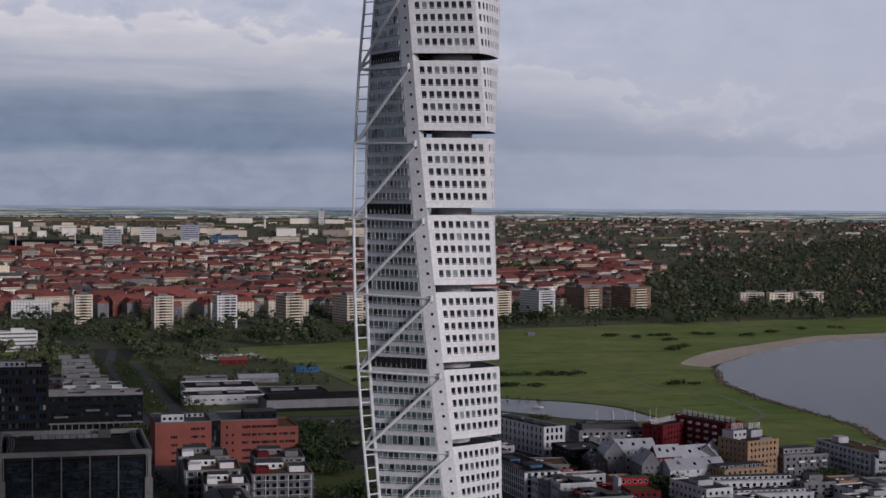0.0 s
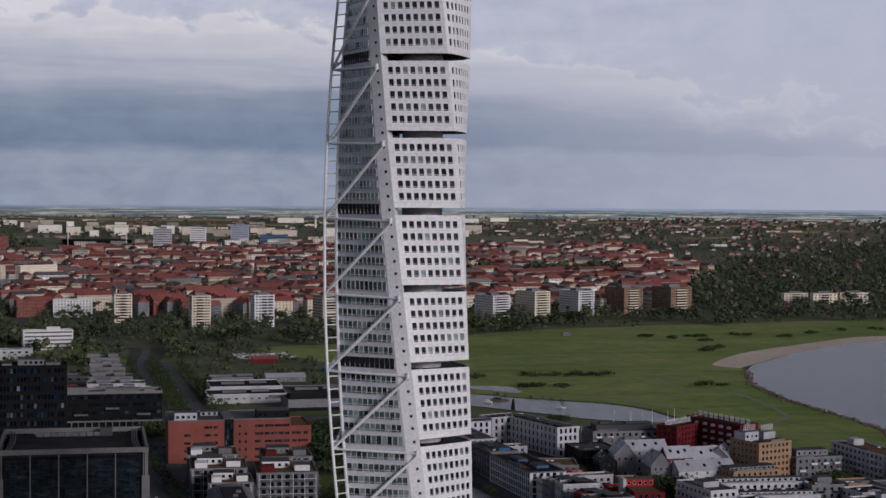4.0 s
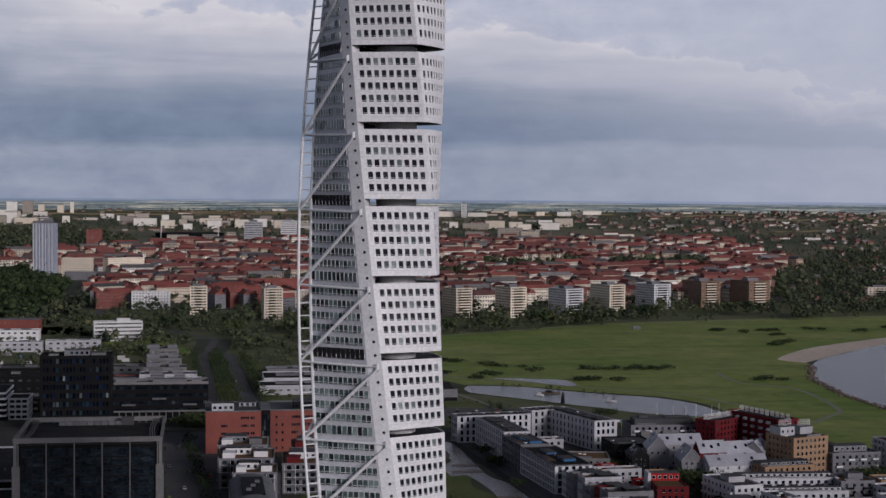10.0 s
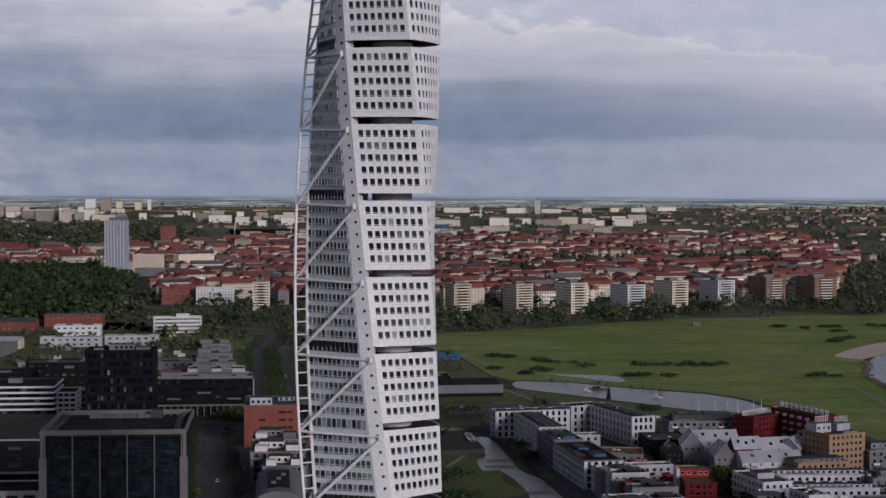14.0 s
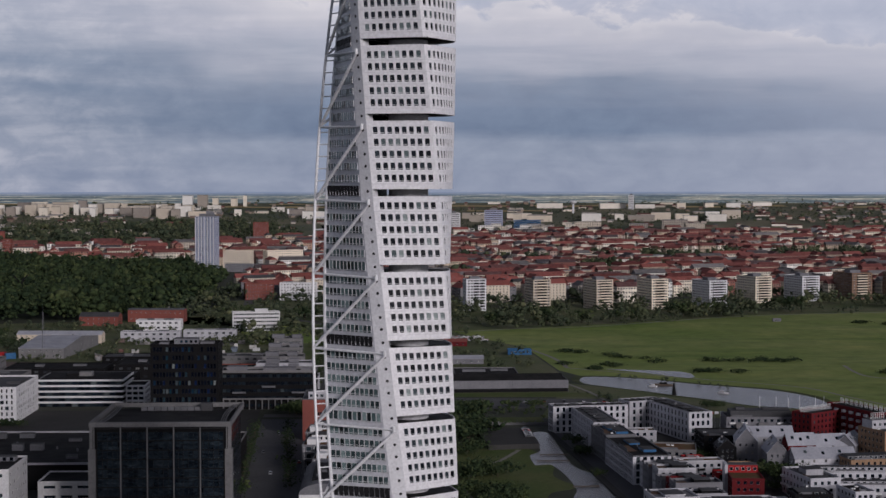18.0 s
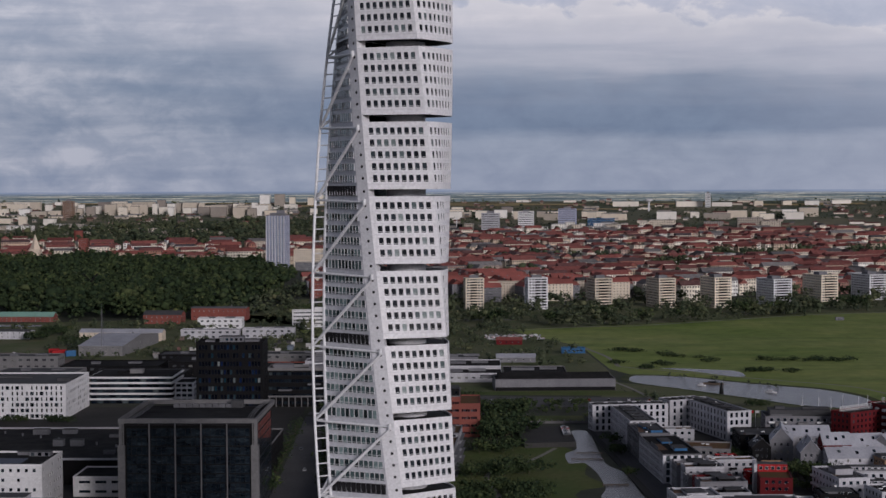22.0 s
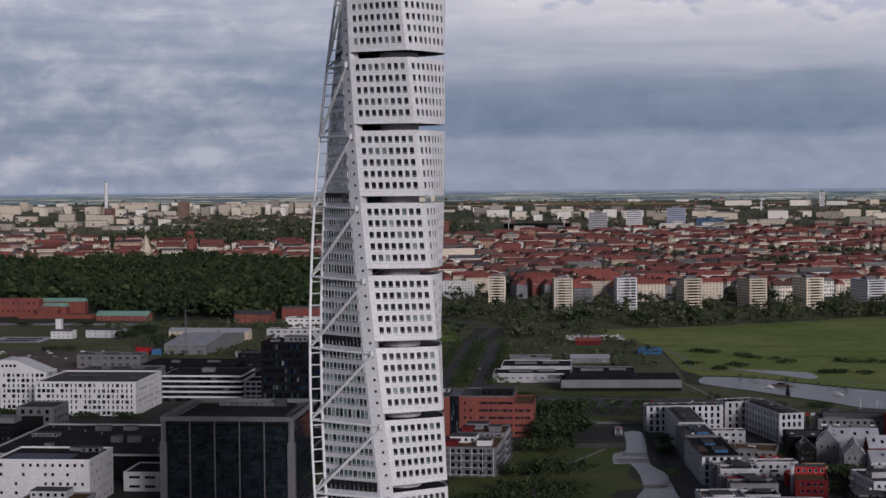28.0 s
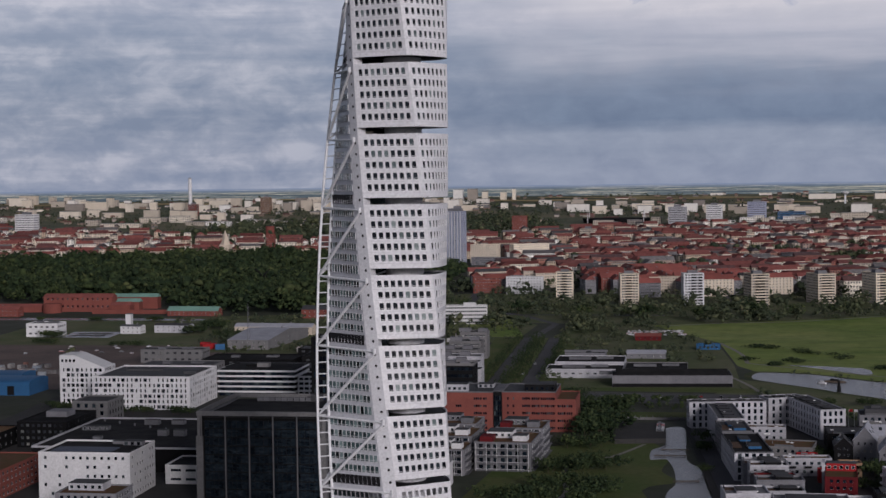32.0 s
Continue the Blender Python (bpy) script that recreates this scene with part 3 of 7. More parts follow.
sheet("gravel_yard", [(-520, 560), (-310, 560), (-150, 640), (-150, 760), (-330, 800), (-350, 842), (-520, 846)], GRAVEL, "bare gravel yard of the old shipyard", "yard", 0.06)
sheet("paved_yard", [(-300, 160), (-70, 170), (-84, 520), (-330, 520)], PAVING, "grey paved yard between office blocks", "yard", 0.05)
sheet("boat_basin", [(-482, 908), (-436, 908), (-440, 962), (-490, 962)], WATER, "dark boat basin with narrow jetties", "water", 0.14)
for y in (924, 942):
    sheet("jetty", [(-478, y), (-446, y), (-446, y + 3), (-478, y + 3)], PAVING, "narrow pale jetty in the boat basin", "jetty", 0.7, 0.5)
sheet("moat", [(-640, 1080), (-400, 1080), (-400, 1100), (-640, 1110)], WATER, "dark canal before the castle", "water", 0.14)
sheet("rough_green", [(-230, 1130), (-60, 1060), (50, 1037), (186, 1090), (367, 1205), (542, 1250), (727, 1285), (1100, 1330), (1100, 1400), (660, 1500), (420, 1480), (240, 1400), (-190, 1440)], SCRUB, "rough grass between the meadow and the apartment towers", "grass", 0.05)
sheet("rough_green", [(0, 570), (120, 590), (118, 720), (108, 880), (52, 1034), (-20, 1060), (-34, 930), (-10, 700)], SCRUB, "rough grass and scrub between halls and meadow", "grass", 0.05)
sheet("rough_green", [(-540, 790), (-90, 780), (-85, 1100), (-230, 1180), (-560, 1078)], SCRUB, "rough grass round the old shipyard", "grass", 0.045)
sheet("verge", [(84, 480), (290, 470), (230, 520), (160, 600), (120, 640), (100, 560)], SCRUB, "rough green bank beside the canal", "grass", 0.045)
sheet("rough_green", [(-160, 880), (-64, 880), (-58, 1040), (-100, 1140), (-170, 1220), (-240, 1190)], SCRUB, "rough grass beside the road into the town", "grass", 0.05)
sheet("street", [(-300, 690), (-160, 720), (-150, 860), (-164, 860), (-176, 735), (-300, 704)], ASPHALT, "asphalt street through the old shipyard", "road", 0.07)


def footpath(way, half, label):
    """A path of even width along a smooth line."""
    pts = [Vector(q) for q in way]
    line = []
    for i in range(len(pts) - 1):
        a, b, c, e = pts[max(i - 1, 0)], pts[i], pts[i + 1], pts[min(i + 2, len(pts) - 1)]
        for k in range(8):
            u = k / 8
            line.append(0.5 * (2 * b + (c - a) * u + (2 * a - 5 * b + 4 * c - e) * u * u + (3 * b - a - 3 * c + e) * u ** 3))
    line.append(pts[-1])
    vs = []
    for i, q in enumerate(line):
        d = (line[min(i + 1, len(line) - 1)] - line[max(i - 1, 0)]).normalized() * half
        vs += [(q.x - d.y, q.y + d.x, 0.1), (q.x + d.y, q.y - d.x, 0.1)]
    tagged(part("footpath", (vs, [(2 * i + 1, 2 * i + 3, 2 * i + 2, 2 * i) for i in range(len(line) - 1)]), PATH), label, "path", kind="structure")


footpath([(339, 742), (336, 677), (360, 645), (361, 594), (350, 527), (338, 507), (312, 475)], 1.5, "pale gravel footpath winding across the meadow")
footpath([(128, 735), (187, 684), (235, 646), (275, 612), (292, 562), (306, 520)], 1.3, "pale footpath along the canal bank")
footpath([(60, 1030), (120, 1062), (190, 1082), (370, 1196), (545, 1240), (860, 1290)], 2.0, "pale footpath along the edge of the meadow")
footpath([(110, 880), (125, 800), (128, 735)], 1.6, "pale footpath past the pavilion")
footpath([(10, 180), (30, 225), (26, 290), (48, 330), (62, 366)], 1.2, "pale gravel footpath through the park")
footpath([(100, 480), (130, 530), (128, 590), (112, 660)], 1.4, "pale footpath beside the car park")

# ---- the twisting tower ----
P, Z0, TWIST = 21.1, 136.66, radians(-9.082)     # height from block to block, foot of the seventh block, turn per block
FLOOR = 3.35


def turned(x, y, z):
    a = TWIST * (z - Z0) / P
    return Vector((x * math.cos(a) - y * math.sin(a), x * math.sin(a) + y * math.cos(a), z))


def polar(r, deg):
    return r * math.cos(radians(deg)), r * math.sin(radians(deg))


CORNER_B, CORNER_K = (-10.3, -12.3), (8.2, -12.4)
STRIP_S, TIP_G, SPINE_U, NODE_N = polar(16.84, -143.7), polar(24.0, 168.1), polar(27.4, 167.8), polar(16.48, -133.8)
BACK_M = (-6.0, 13.6)
tower = thing("twisted_tower", "white twisted high-rise of nine stacked blocks with an outer steel spine", "skyscraper")


FRONT = [CORNER_B, (-5.2, -12.5), (0.0, -12.6), (5.0, -12.52), CORNER_K]
SIDE = [CORNER_K, (9.8, -9.4), (11.0, -6.0), (12.0, -1.2), (12.7, 2.6), (12.8, 4.8)]
BACK = [(12.8, 4.8), (10.6, 9.2), (4.5, 13.2), BACK_M]


class Line:
    """A plan line by its length along it."""

    def __init__(self, pts):
        self.pts = pts
        self.at = [0]
        for a, b in zip(pts, pts[1:]):
            self.at.append(self.at[-1] + math.dist(a, b))
        self.length = self.at[-1]

    def __call__(self, s):
        s = min(max(s, 0), self.length)
        i = max(k for k in range(len(self.pts) - 1) if self.at[k] <= s + 1e-9)
        (x0, y0), (x1, y1) = self.pts[i], self.pts[i + 1]
        u = (s - self.at[i]) / (self.at[i + 1] - self.at[i])
        d = self.at[i + 1] - self.at[i]
        return x0 + (x1 - x0) * u, y0 + (y1 - y0) * u, (y1 - y0) / d, -(x1 - x0) / d


def pierced(line, z0, z1, cols, rows, depth):
    """A twisted facade with openings: cols and rows are (from, to) along the line and in height. Gives verts and faces."""
    ss = sorted({0.0, line.length, *line.at, *[e for c in cols for e in c]})
    zs = sorted({z0, z1, *[e for r in rows for e in r]})
    verts, faces, index = [], [], {}

    def v(s, z, inner):
        key = round(s, 4), round(z, 4), inner
        if key not in index:
            x, y, nx, ny = line(s)
            index[key] = len(verts)
            verts.append(turned(x - nx * depth * inner, y - ny * depth * inner, z))
        return index[key]
    for s0, s1 in zip(ss, ss[1:]):
        inc = any(c[0] - 1e-6 <= s0 and s1 <= c[1] + 1e-6 for c in cols)
        for a, b in zip(zs, zs[1:]):
            if inc and any(r[0] - 1e-6 <= a and b <= r[1] + 1e-6 for r in rows):
                if any(abs(s0 - c[0]) < 1e-6 for c in cols):
                    faces.append((v(s0, a, 0), v(s0, a, 1), v(s0, b, 1), v(s0, b, 0)))
                if any(abs(s1 - c[1]) < 1e-6 for c in cols):
                    faces.append((v(s1, a, 1), v(s1, a, 0), v(s1, b, 0), v(s1, b, 1)))
                faces.append((v(s0, a, 0), v(s1, a, 0), v(s1, a, 1), v(s0, a, 1)))
                faces.append((v(s0, b, 1), v(s1, b, 1), v(s1, b, 0), v(s0, b, 0)))
            else:
                faces.append((v(s0, a, 0), v(s1, a, 0), v(s1, b, 0), v(s0, b, 0)))
    return verts, faces


def facing(line, s, z, inset):
    """The pose of a pane in a twisted facade."""
    x, y, nx, ny = line(s)
    p = turned(x - nx * inset, y - ny * inset, z)
    a = math.atan2(ny, nx) + TWIST * (z - Z0) / P
    return Matrix.Translation(p) @ Matrix.Rotation(a + math.pi / 2, 4, "Z")


def ring(outline, z):
    return [turned(x, y, z) for x, y in outline]


PANE = window_mesh("window", 1.52, 2.15, FRAME_W, G_TOWER, rail=0.36)
PANE_SIDE = window_mesh("window", 1.34, 2.15, FRAME_W, G_TOWER, rail=0.36)
BAND = window_mesh("window", 1.42, 2.15, FRAME_W, G_TEAL, rail=0.42)
LOUVRE = window_mesh("louvre", 1.42, 2.9, FRAME_D, DARK_VOID)
TALL = window_mesh("window", 1.42, 2.5, FRAME_W, G_TEAL)
front, side, back = Line(FRONT), Line(SIDE), Line(BACK)
HEIGHT = 19.1


def block(j):
    """One of the nine blocks: facades with openings, roof, soffit, and its windows."""
    z0 = Z0 + P * (j - 7)
    z1 = z0 + HEIGHT
    rows = [(z0 + 3.1 + FLOOR * k - 0.98, z0 + 3.1 + FLOOR * k + 0.98) for k in range(5)]
    c_front = [(2.35 + 2.05 * k - 0.66, 2.35 + 2.05 * k + 0.66) for k in range(8)]
    n_side = 8
    pitch = (side.length - 3.4) / (n_side - 1)
    c_side = [(1.9 + pitch * k - 0.57, 1.9 + pitch * k + 0.57) for k in range(n_side)]
    data = join(pierced(front, z0, z1, c_front, rows, 0.3), pierced(side, z0, z1, c_side, rows, 0.3),
                pierced(back, z0, z1, [], [], 0.3))
    body = part("block", data, W_PANEL, tower)
    outline = FRONT + SIDE[1:] + BACK[1:]
    n = len(outline)
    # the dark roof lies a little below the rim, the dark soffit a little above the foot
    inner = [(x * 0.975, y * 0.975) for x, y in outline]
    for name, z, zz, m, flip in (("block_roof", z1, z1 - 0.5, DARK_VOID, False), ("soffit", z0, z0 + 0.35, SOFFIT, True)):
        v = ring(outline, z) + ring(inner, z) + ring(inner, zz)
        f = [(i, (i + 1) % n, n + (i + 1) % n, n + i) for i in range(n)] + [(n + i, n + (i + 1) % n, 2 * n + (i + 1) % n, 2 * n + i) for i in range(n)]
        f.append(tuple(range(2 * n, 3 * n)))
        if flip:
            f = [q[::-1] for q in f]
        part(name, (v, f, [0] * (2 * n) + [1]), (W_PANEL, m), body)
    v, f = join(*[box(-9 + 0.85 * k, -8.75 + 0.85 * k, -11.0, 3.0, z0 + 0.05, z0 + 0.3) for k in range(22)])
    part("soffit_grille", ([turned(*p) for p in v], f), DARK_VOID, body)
    if j >= 3:
        for c in c_front:
            for r in rows:
                part("window", PANE, None, body, at=facing(front, (c[0] + c[1]) / 2, (r[0] + r[1]) / 2, 0.22))
        for c in c_side:
            for r in rows:
                part("window", PANE_SIDE, None, body, at=facing(side, (c[0] + c[1]) / 2, (r[0] + r[1]) / 2, 0.22))
        # fine joints between the cladding panels, as shallow raised ribs at each floor
        for k in range(1, 6):
            z = z0 + 1.45 + FLOOR * (k - 1)
            pts = [line(s) for line in (front, side) for s in line.at]
            v, f = [], []
            for x, y, nx, ny in pts:
                for o, dz in ((-0.05, 0), (0.03, 0), (0.03, 0.06), (-0.05, 0.06)):
                    v.append(turned(x + nx * o, y + ny * o, z + dz))
            for i in range(len(pts) - 1):
                for e in range(4):
                    f.append((i * 4 + e, i * 4 + (e + 1) % 4, i * 4 + 4 + (e + 1) % 4, i * 4 + 4 + e))
            part("panel_joint", (v, f), SPANDREL, body)
    return body


for j in range(1, 10):
    block(j)
core_pts = [(5.7 * math.cos(2 * math.pi * k / 40), 5.7 * math.sin(2 * math.pi * k / 40)) for k in range(40)]
part("core", prism(core_pts, 0, Z0 + 2 * P + 5), W_STRIP, tower, "round white concrete core seen in the gaps")

# the glazed wedge that joins the blocks to the spine runs through without a gap
glazed = Line([STRIP_S, TIP_G])


N_COL = 11
gp = (glazed.length - 0.9) / N_COL
for j in range(1, 10):
    z0 = Z0 + P * (j - 7)
    cols = [(0.45 + gp * k + 0.1, 0.45 + gp * (k + 1) - 0.1) for k in range(N_COL)]
    rows = [(z0 + 3.1 + FLOOR * k - 1.1, z0 + 3.1 + FLOOR * k + 0.95) for k in range(5)]
    rows.append((z0 - 1.75, z0 + 0.85))
    lo, hi = z0 - 2.0, z0 - 2.0 + P
    data = pierced(glazed, lo, hi, cols, rows, 0.25)
    bay = part("glazed_front", data, SPANDREL, tower, "glass front with pale spandrels between window bands")
    zs = [lo + P * k / 8 for k in range(9)]
    v = [turned(*p, z) for z in zs for p in ((CORNER_B[0] + 1.5, CORNER_B[1] + 3.0), CORNER_B, STRIP_S, (STRIP_S[0] + 1.5, STRIP_S[1] + 2.0))]
    f = [(4 * i + e + 1, 4 * i + e, 4 * i + 4 + e, 4 * i + 5 + e) for i in range(8) for e in range(3)]
    strip = part("corner_strip", (v, f), W_STRIP, tower, "pale concrete corner strip with round holes")
    v = [turned(*p, z) for z in zs for p in (TIP_G, BACK_M)]
    part("far_glass", (v, [(2 * i, 2 * i + 1, 2 * i + 3, 2 * i + 2) for i in range(8)]), G_TEAL, tower)
    if j >= 3:
        back_line = Line([STRIP_S, CORNER_B])
        for k in range(6):
            z = z0 + 3.1 + FLOOR * k if k < 5 else z0 - 0.6
            disc = [(0.42 * math.cos(2 * math.pi * i / 14), 0.0, 0.42 * math.sin(2 * math.pi * i / 14)) for i in range(14)]
            v = disc + [(x, -0.06, y) for x, _, y in disc]
            f = [tuple(range(14, 28))] + [(i, (i + 1) % 14, 14 + (i + 1) % 14, 14 + i) for i in range(14)]
            part("porthole", (v, f), DARK_VOID, strip, at=facing(back_line, back_line.length * 0.62, z, 0.0))
        for c in cols:
            for k, r in enumerate(rows):
                louvred = k == 5 and j % 2 == 1
                me = LOUVRE if louvred else TALL if k == 5 else BAND
                part("louvre" if louvred else "window", me, None, bay, at=facing(glazed, (c[0] + c[1]) / 2, (r[0] + r[1]) / 2, 0.18))
cap = [CORNER_B, STRIP_S, TIP_G, BACK_M]
part("wedge_roof", (ring(cap, Z0 + 2 * P + HEIGHT), [(0, 3, 2, 1)]), DARK_VOID, tower)

# the outer spine: upright, rungs to the tip, level struts and diagonals to the corners
levels = [Z0 - 3.1 + P * k for k in range(-6, 4)]
spine = [turned(*SPINE_U, levels[0] - 8 + (levels[-1] - levels[0] + 8) * k / 60) for k in range(61)]
upright = part("spine_upright", tube(spine, [0.42] * 61, 10), W_STEEL, tower, "white steel tube that follows the twist")
tip = [turned(TIP_G[0], TIP_G[1], 2 + (Z0 + 2 * P + HEIGHT - 2) * k / 60) for k in range(61)]
part("tip_post", tube(tip, [0.5] * 61, 8), W_STEEL, tower)
z = 30.0
while z < levels[-1]:
    part("rung", tube([turned(*SPINE_U, z), turned(TIP_G[0] + 0.6, TIP_G[1] - 0.3, z + 0.15)], [0.2, 0.2], 6), W_STEEL, tower)
    z += P / 6


def cigar(a, b, r):
    a, b = Vector(a), Vector(b)
    return tube([a.lerp(b, u) for u in (0, 0.12, 0.3, 0.5, 0.7, 0.88, 1)], [r * w for w in (0.6, 0.85, 1, 1.05, 1, 0.85, 0.6)], 8)


NODE_OUT = NODE_N[0] * 1.03, NODE_N[1] * 1.03
for k, z in enumerate(levels):
    u, n, m = turned(*SPINE_U, z), turned(*NODE_OUT, z - 0.6), turned(BACK_M[0] * 1.1 - 1, BACK_M[1] * 1.06, z - 0.9)
    part("strut", cigar(u, n, 0.36), W_STEEL, tower)
    part("strut", cigar(u, m, 0.36), W_STEEL, tower)
    if k + 1 < len(levels):
        part("diagonal", cigar(u, turned(*NODE_OUT, z + P - 1.2), 0.46), W_STEEL, tower)
        part("diagonal", cigar(u, turned(BACK_M[0] * 1.1 - 1, BACK_M[1] * 1.06, z + P - 1.2), 0.46), W_STEEL, tower)
    if k >= 2:
        part("node_plate", join(tube([n + Vector((0, 0, -0.7)), n + Vector((0, 0, 0.9))], [0.5, 0.5], 8)), W_STEEL, tower)

# ---- buildings ----
PANES = {}


def pane(w, h, frame, glass, rail=0.0, mullion=0):
    key = (round(w, 2), round(h, 2), frame.name, glass.name, rail, mullion)
    if key not in PANES:
        PANES[key] = window_mesh("window", w, h, frame, glass, rail, mullion)
    return PANES[key]


FACE = {"S": ((-1, -1), (1, 0)), "E": ((1, -1), (0, 1)), "N": ((1, 1), (-1, 0)), "W": ((-1, 1), (0, -1))}


def walls(w, d, z0, z1, openings, depth=0.25):
    """Four walls with openings. openings: face -> list of (s, z, width, height), s along the face from its start. Gives verts, faces and the poses."""
    verts, faces, poses = [], [], []
    for key, ((sx, sy), (tx, ty)) in FACE.items():
        length = w if tx else d
        ox, oy = sx * w / 2, sy * d / 2
        nx, ny = ty, -tx
        hole = openings.get(key, [])
        cols = sorted({round(e, 3) for s, z, a, b in hole for e in (s - a / 2, s + a / 2)} | {0.0, round(length, 3)})
        rows = sorted({round(e, 3) for s, z, a, b in hole for e in (z - b / 2, z + b / 2)} | {z0, z1})
        inside = lambda s, z: any(abs(s - hs) < a / 2 and abs(z - hz) < b / 2 for hs, hz, a, b in hole)
        index = {}

        def v(s, z, i):
            k = (s, z, i)
            if k not in index:
                index[k] = len(verts)
                verts.append((ox + tx * s - nx * depth * i, oy + ty * s - ny * depth * i, z))
            return index[k]
        for a, b in zip(cols, cols[1:]):
            for c, e in zip(rows, rows[1:]):
                if hole and inside((a + b) / 2, (c + e) / 2):
                    faces.append((v(a, c, 0), v(a, c, 1), v(a, e, 1), v(a, e, 0)))
                    faces.append((v(b, c, 1), v(b, c, 0), v(b, e, 0), v(b, e, 1)))
                    faces.append((v(a, c, 0), v(b, c, 0), v(b, c, 1), v(a, c, 1)))
                    faces.append((v(a, e, 1), v(b, e, 1), v(b, e, 0), v(a, e, 0)))
                else:
                    faces.append((v(a, c, 0), v(b, c, 0), v(b, e, 0), v(a, e, 0)))
        turn = Matrix.Rotation(math.atan2(ny, nx) + math.pi / 2, 4, "Z")
        for s, z, a, b in hole:
            x, y = ox + tx * s - nx * (depth - 0.08), oy + ty * s - ny * (depth - 0.08)
            poses.append((a, b, Matrix.Translation((x, y, z)) @ turn))
    return verts, faces, poses


def even(length, n, z0, h, floors, ww, wh, edge=1.5, first=None):
    """Openings in even rows and columns."""
    first = (h / floors) * 0.55 if first is None else first
    pitch = (length - 2 * edge) / n
    return [(edge + pitch * (k + 0.5), z0 + first + (h / floors) * i, min(ww, pitch * 0.86), wh) for k in range(n) for i in range(floors)]


def flat_roof(top, w, d, z, mat, edge_mat, rim=0.6, thick=0.35):
    """A roof deck behind a raised rim."""
    part("roof", box(-w / 2 + thick, w / 2 - thick, -d / 2 + thick, d / 2 - thick, z - 0.3, z - 0.02), mat, top)
    rims = [box(-w / 2 - 0.06, w / 2 + 0.06, -d / 2 - 0.06, -d / 2 + thick, z - 0.05, z + rim), box(-w / 2 - 0.06, w / 2 + 0.06, d / 2 - thick, d / 2 + 0.06, z - 0.05, z + rim),
            box(-w / 2 - 0.06, -w / 2 + thick, -d / 2 + thick, d / 2 - thick, z - 0.05, z + rim), box(w / 2 - thick, w / 2 + 0.06, -d / 2 + thick, d / 2 - thick, z - 0.05, z + rim)]
    part("parapet", join(*rims), edge_mat, top)


ROWS = {}
VIEWS = ((-116.0, -440.0), (86.0, -486.0))      # the two ends of the flight


def seen_from_flight(x, y, rot, face, w, d):
    (sx, sy), (tx, ty) = FACE[face]
    nx, ny = ty, -tx
    c, s = math.cos(radians(rot)), math.sin(radians(rot))
    ox, oy = nx * w / 2, ny * d / 2
    px, py = x + ox * c - oy * s, y + ox * s + oy * c
    wx, wy = nx * c - ny * s, nx * s + ny * c
    return any((vx - px) * wx + (vy - py) * wy > 0 for vx, vy in VIEWS)


def far_windows(openings, w, d, glass, frame):
    """All the small windows of a far building: panes with a sill and a post, in one part."""
    key = (round(w, 2), round(d, 2), glass.name, frame.name, tuple((k, len(o), round(o[0][1], 2), round(o[-1][1], 2)) for k, o in openings.items()))
    if key not in ROWS:
        v, f, m = [], [], []
        for face, hole in openings.items():
            (sx, sy), (tx, ty) = FACE[face]
            put = lambda s, o, z: (sx * w / 2 + tx * s + ty * o, sy * d / 2 + ty * s - tx * o, z)
            for s, z, a, b in hole:
                n = len(v)
                v += [put(s - a / 2, -0.17, z - b / 2), put(s + a / 2, -0.17, z - b / 2), put(s + a / 2, -0.17, z + b / 2), put(s - a / 2, -0.17, z + b / 2)]
                v += [put(s - a / 2, -0.10, z - b / 2), put(s + a / 2, -0.10, z - b / 2), put(s + a / 2, -0.10, z - b / 2 + 0.12), put(s - a / 2, -0.10, z - b / 2 + 0.12)]
                v += [put(s - 0.06, -0.12, z - b / 2), put(s + 0.06, -0.12, z - b / 2), put(s + 0.06, -0.12, z + b / 2), put(s - 0.06, -0.12, z + b / 2)]
                f += [tuple(range(n, n + 4)), tuple(range(n + 4, n + 8)), tuple(range(n + 8, n + 12))]
                m += [1, 0, 0]
        if glass.name not in JOINED:
            tones, rough, spec = GLASS[glass.name]
            JOINED[glass.name] = glass_material(glass.name + "_panes", tones, rough, spec, True)
        me = bpy.data.meshes.new("windows")
        me.from_pydata(v, [], f)
        me.materials.append(frame)
        me.materials.append(JOINED[glass.name])
        me.polygons.foreach_set("material_index", m)
        ROWS[key] = me
    return ROWS[key]


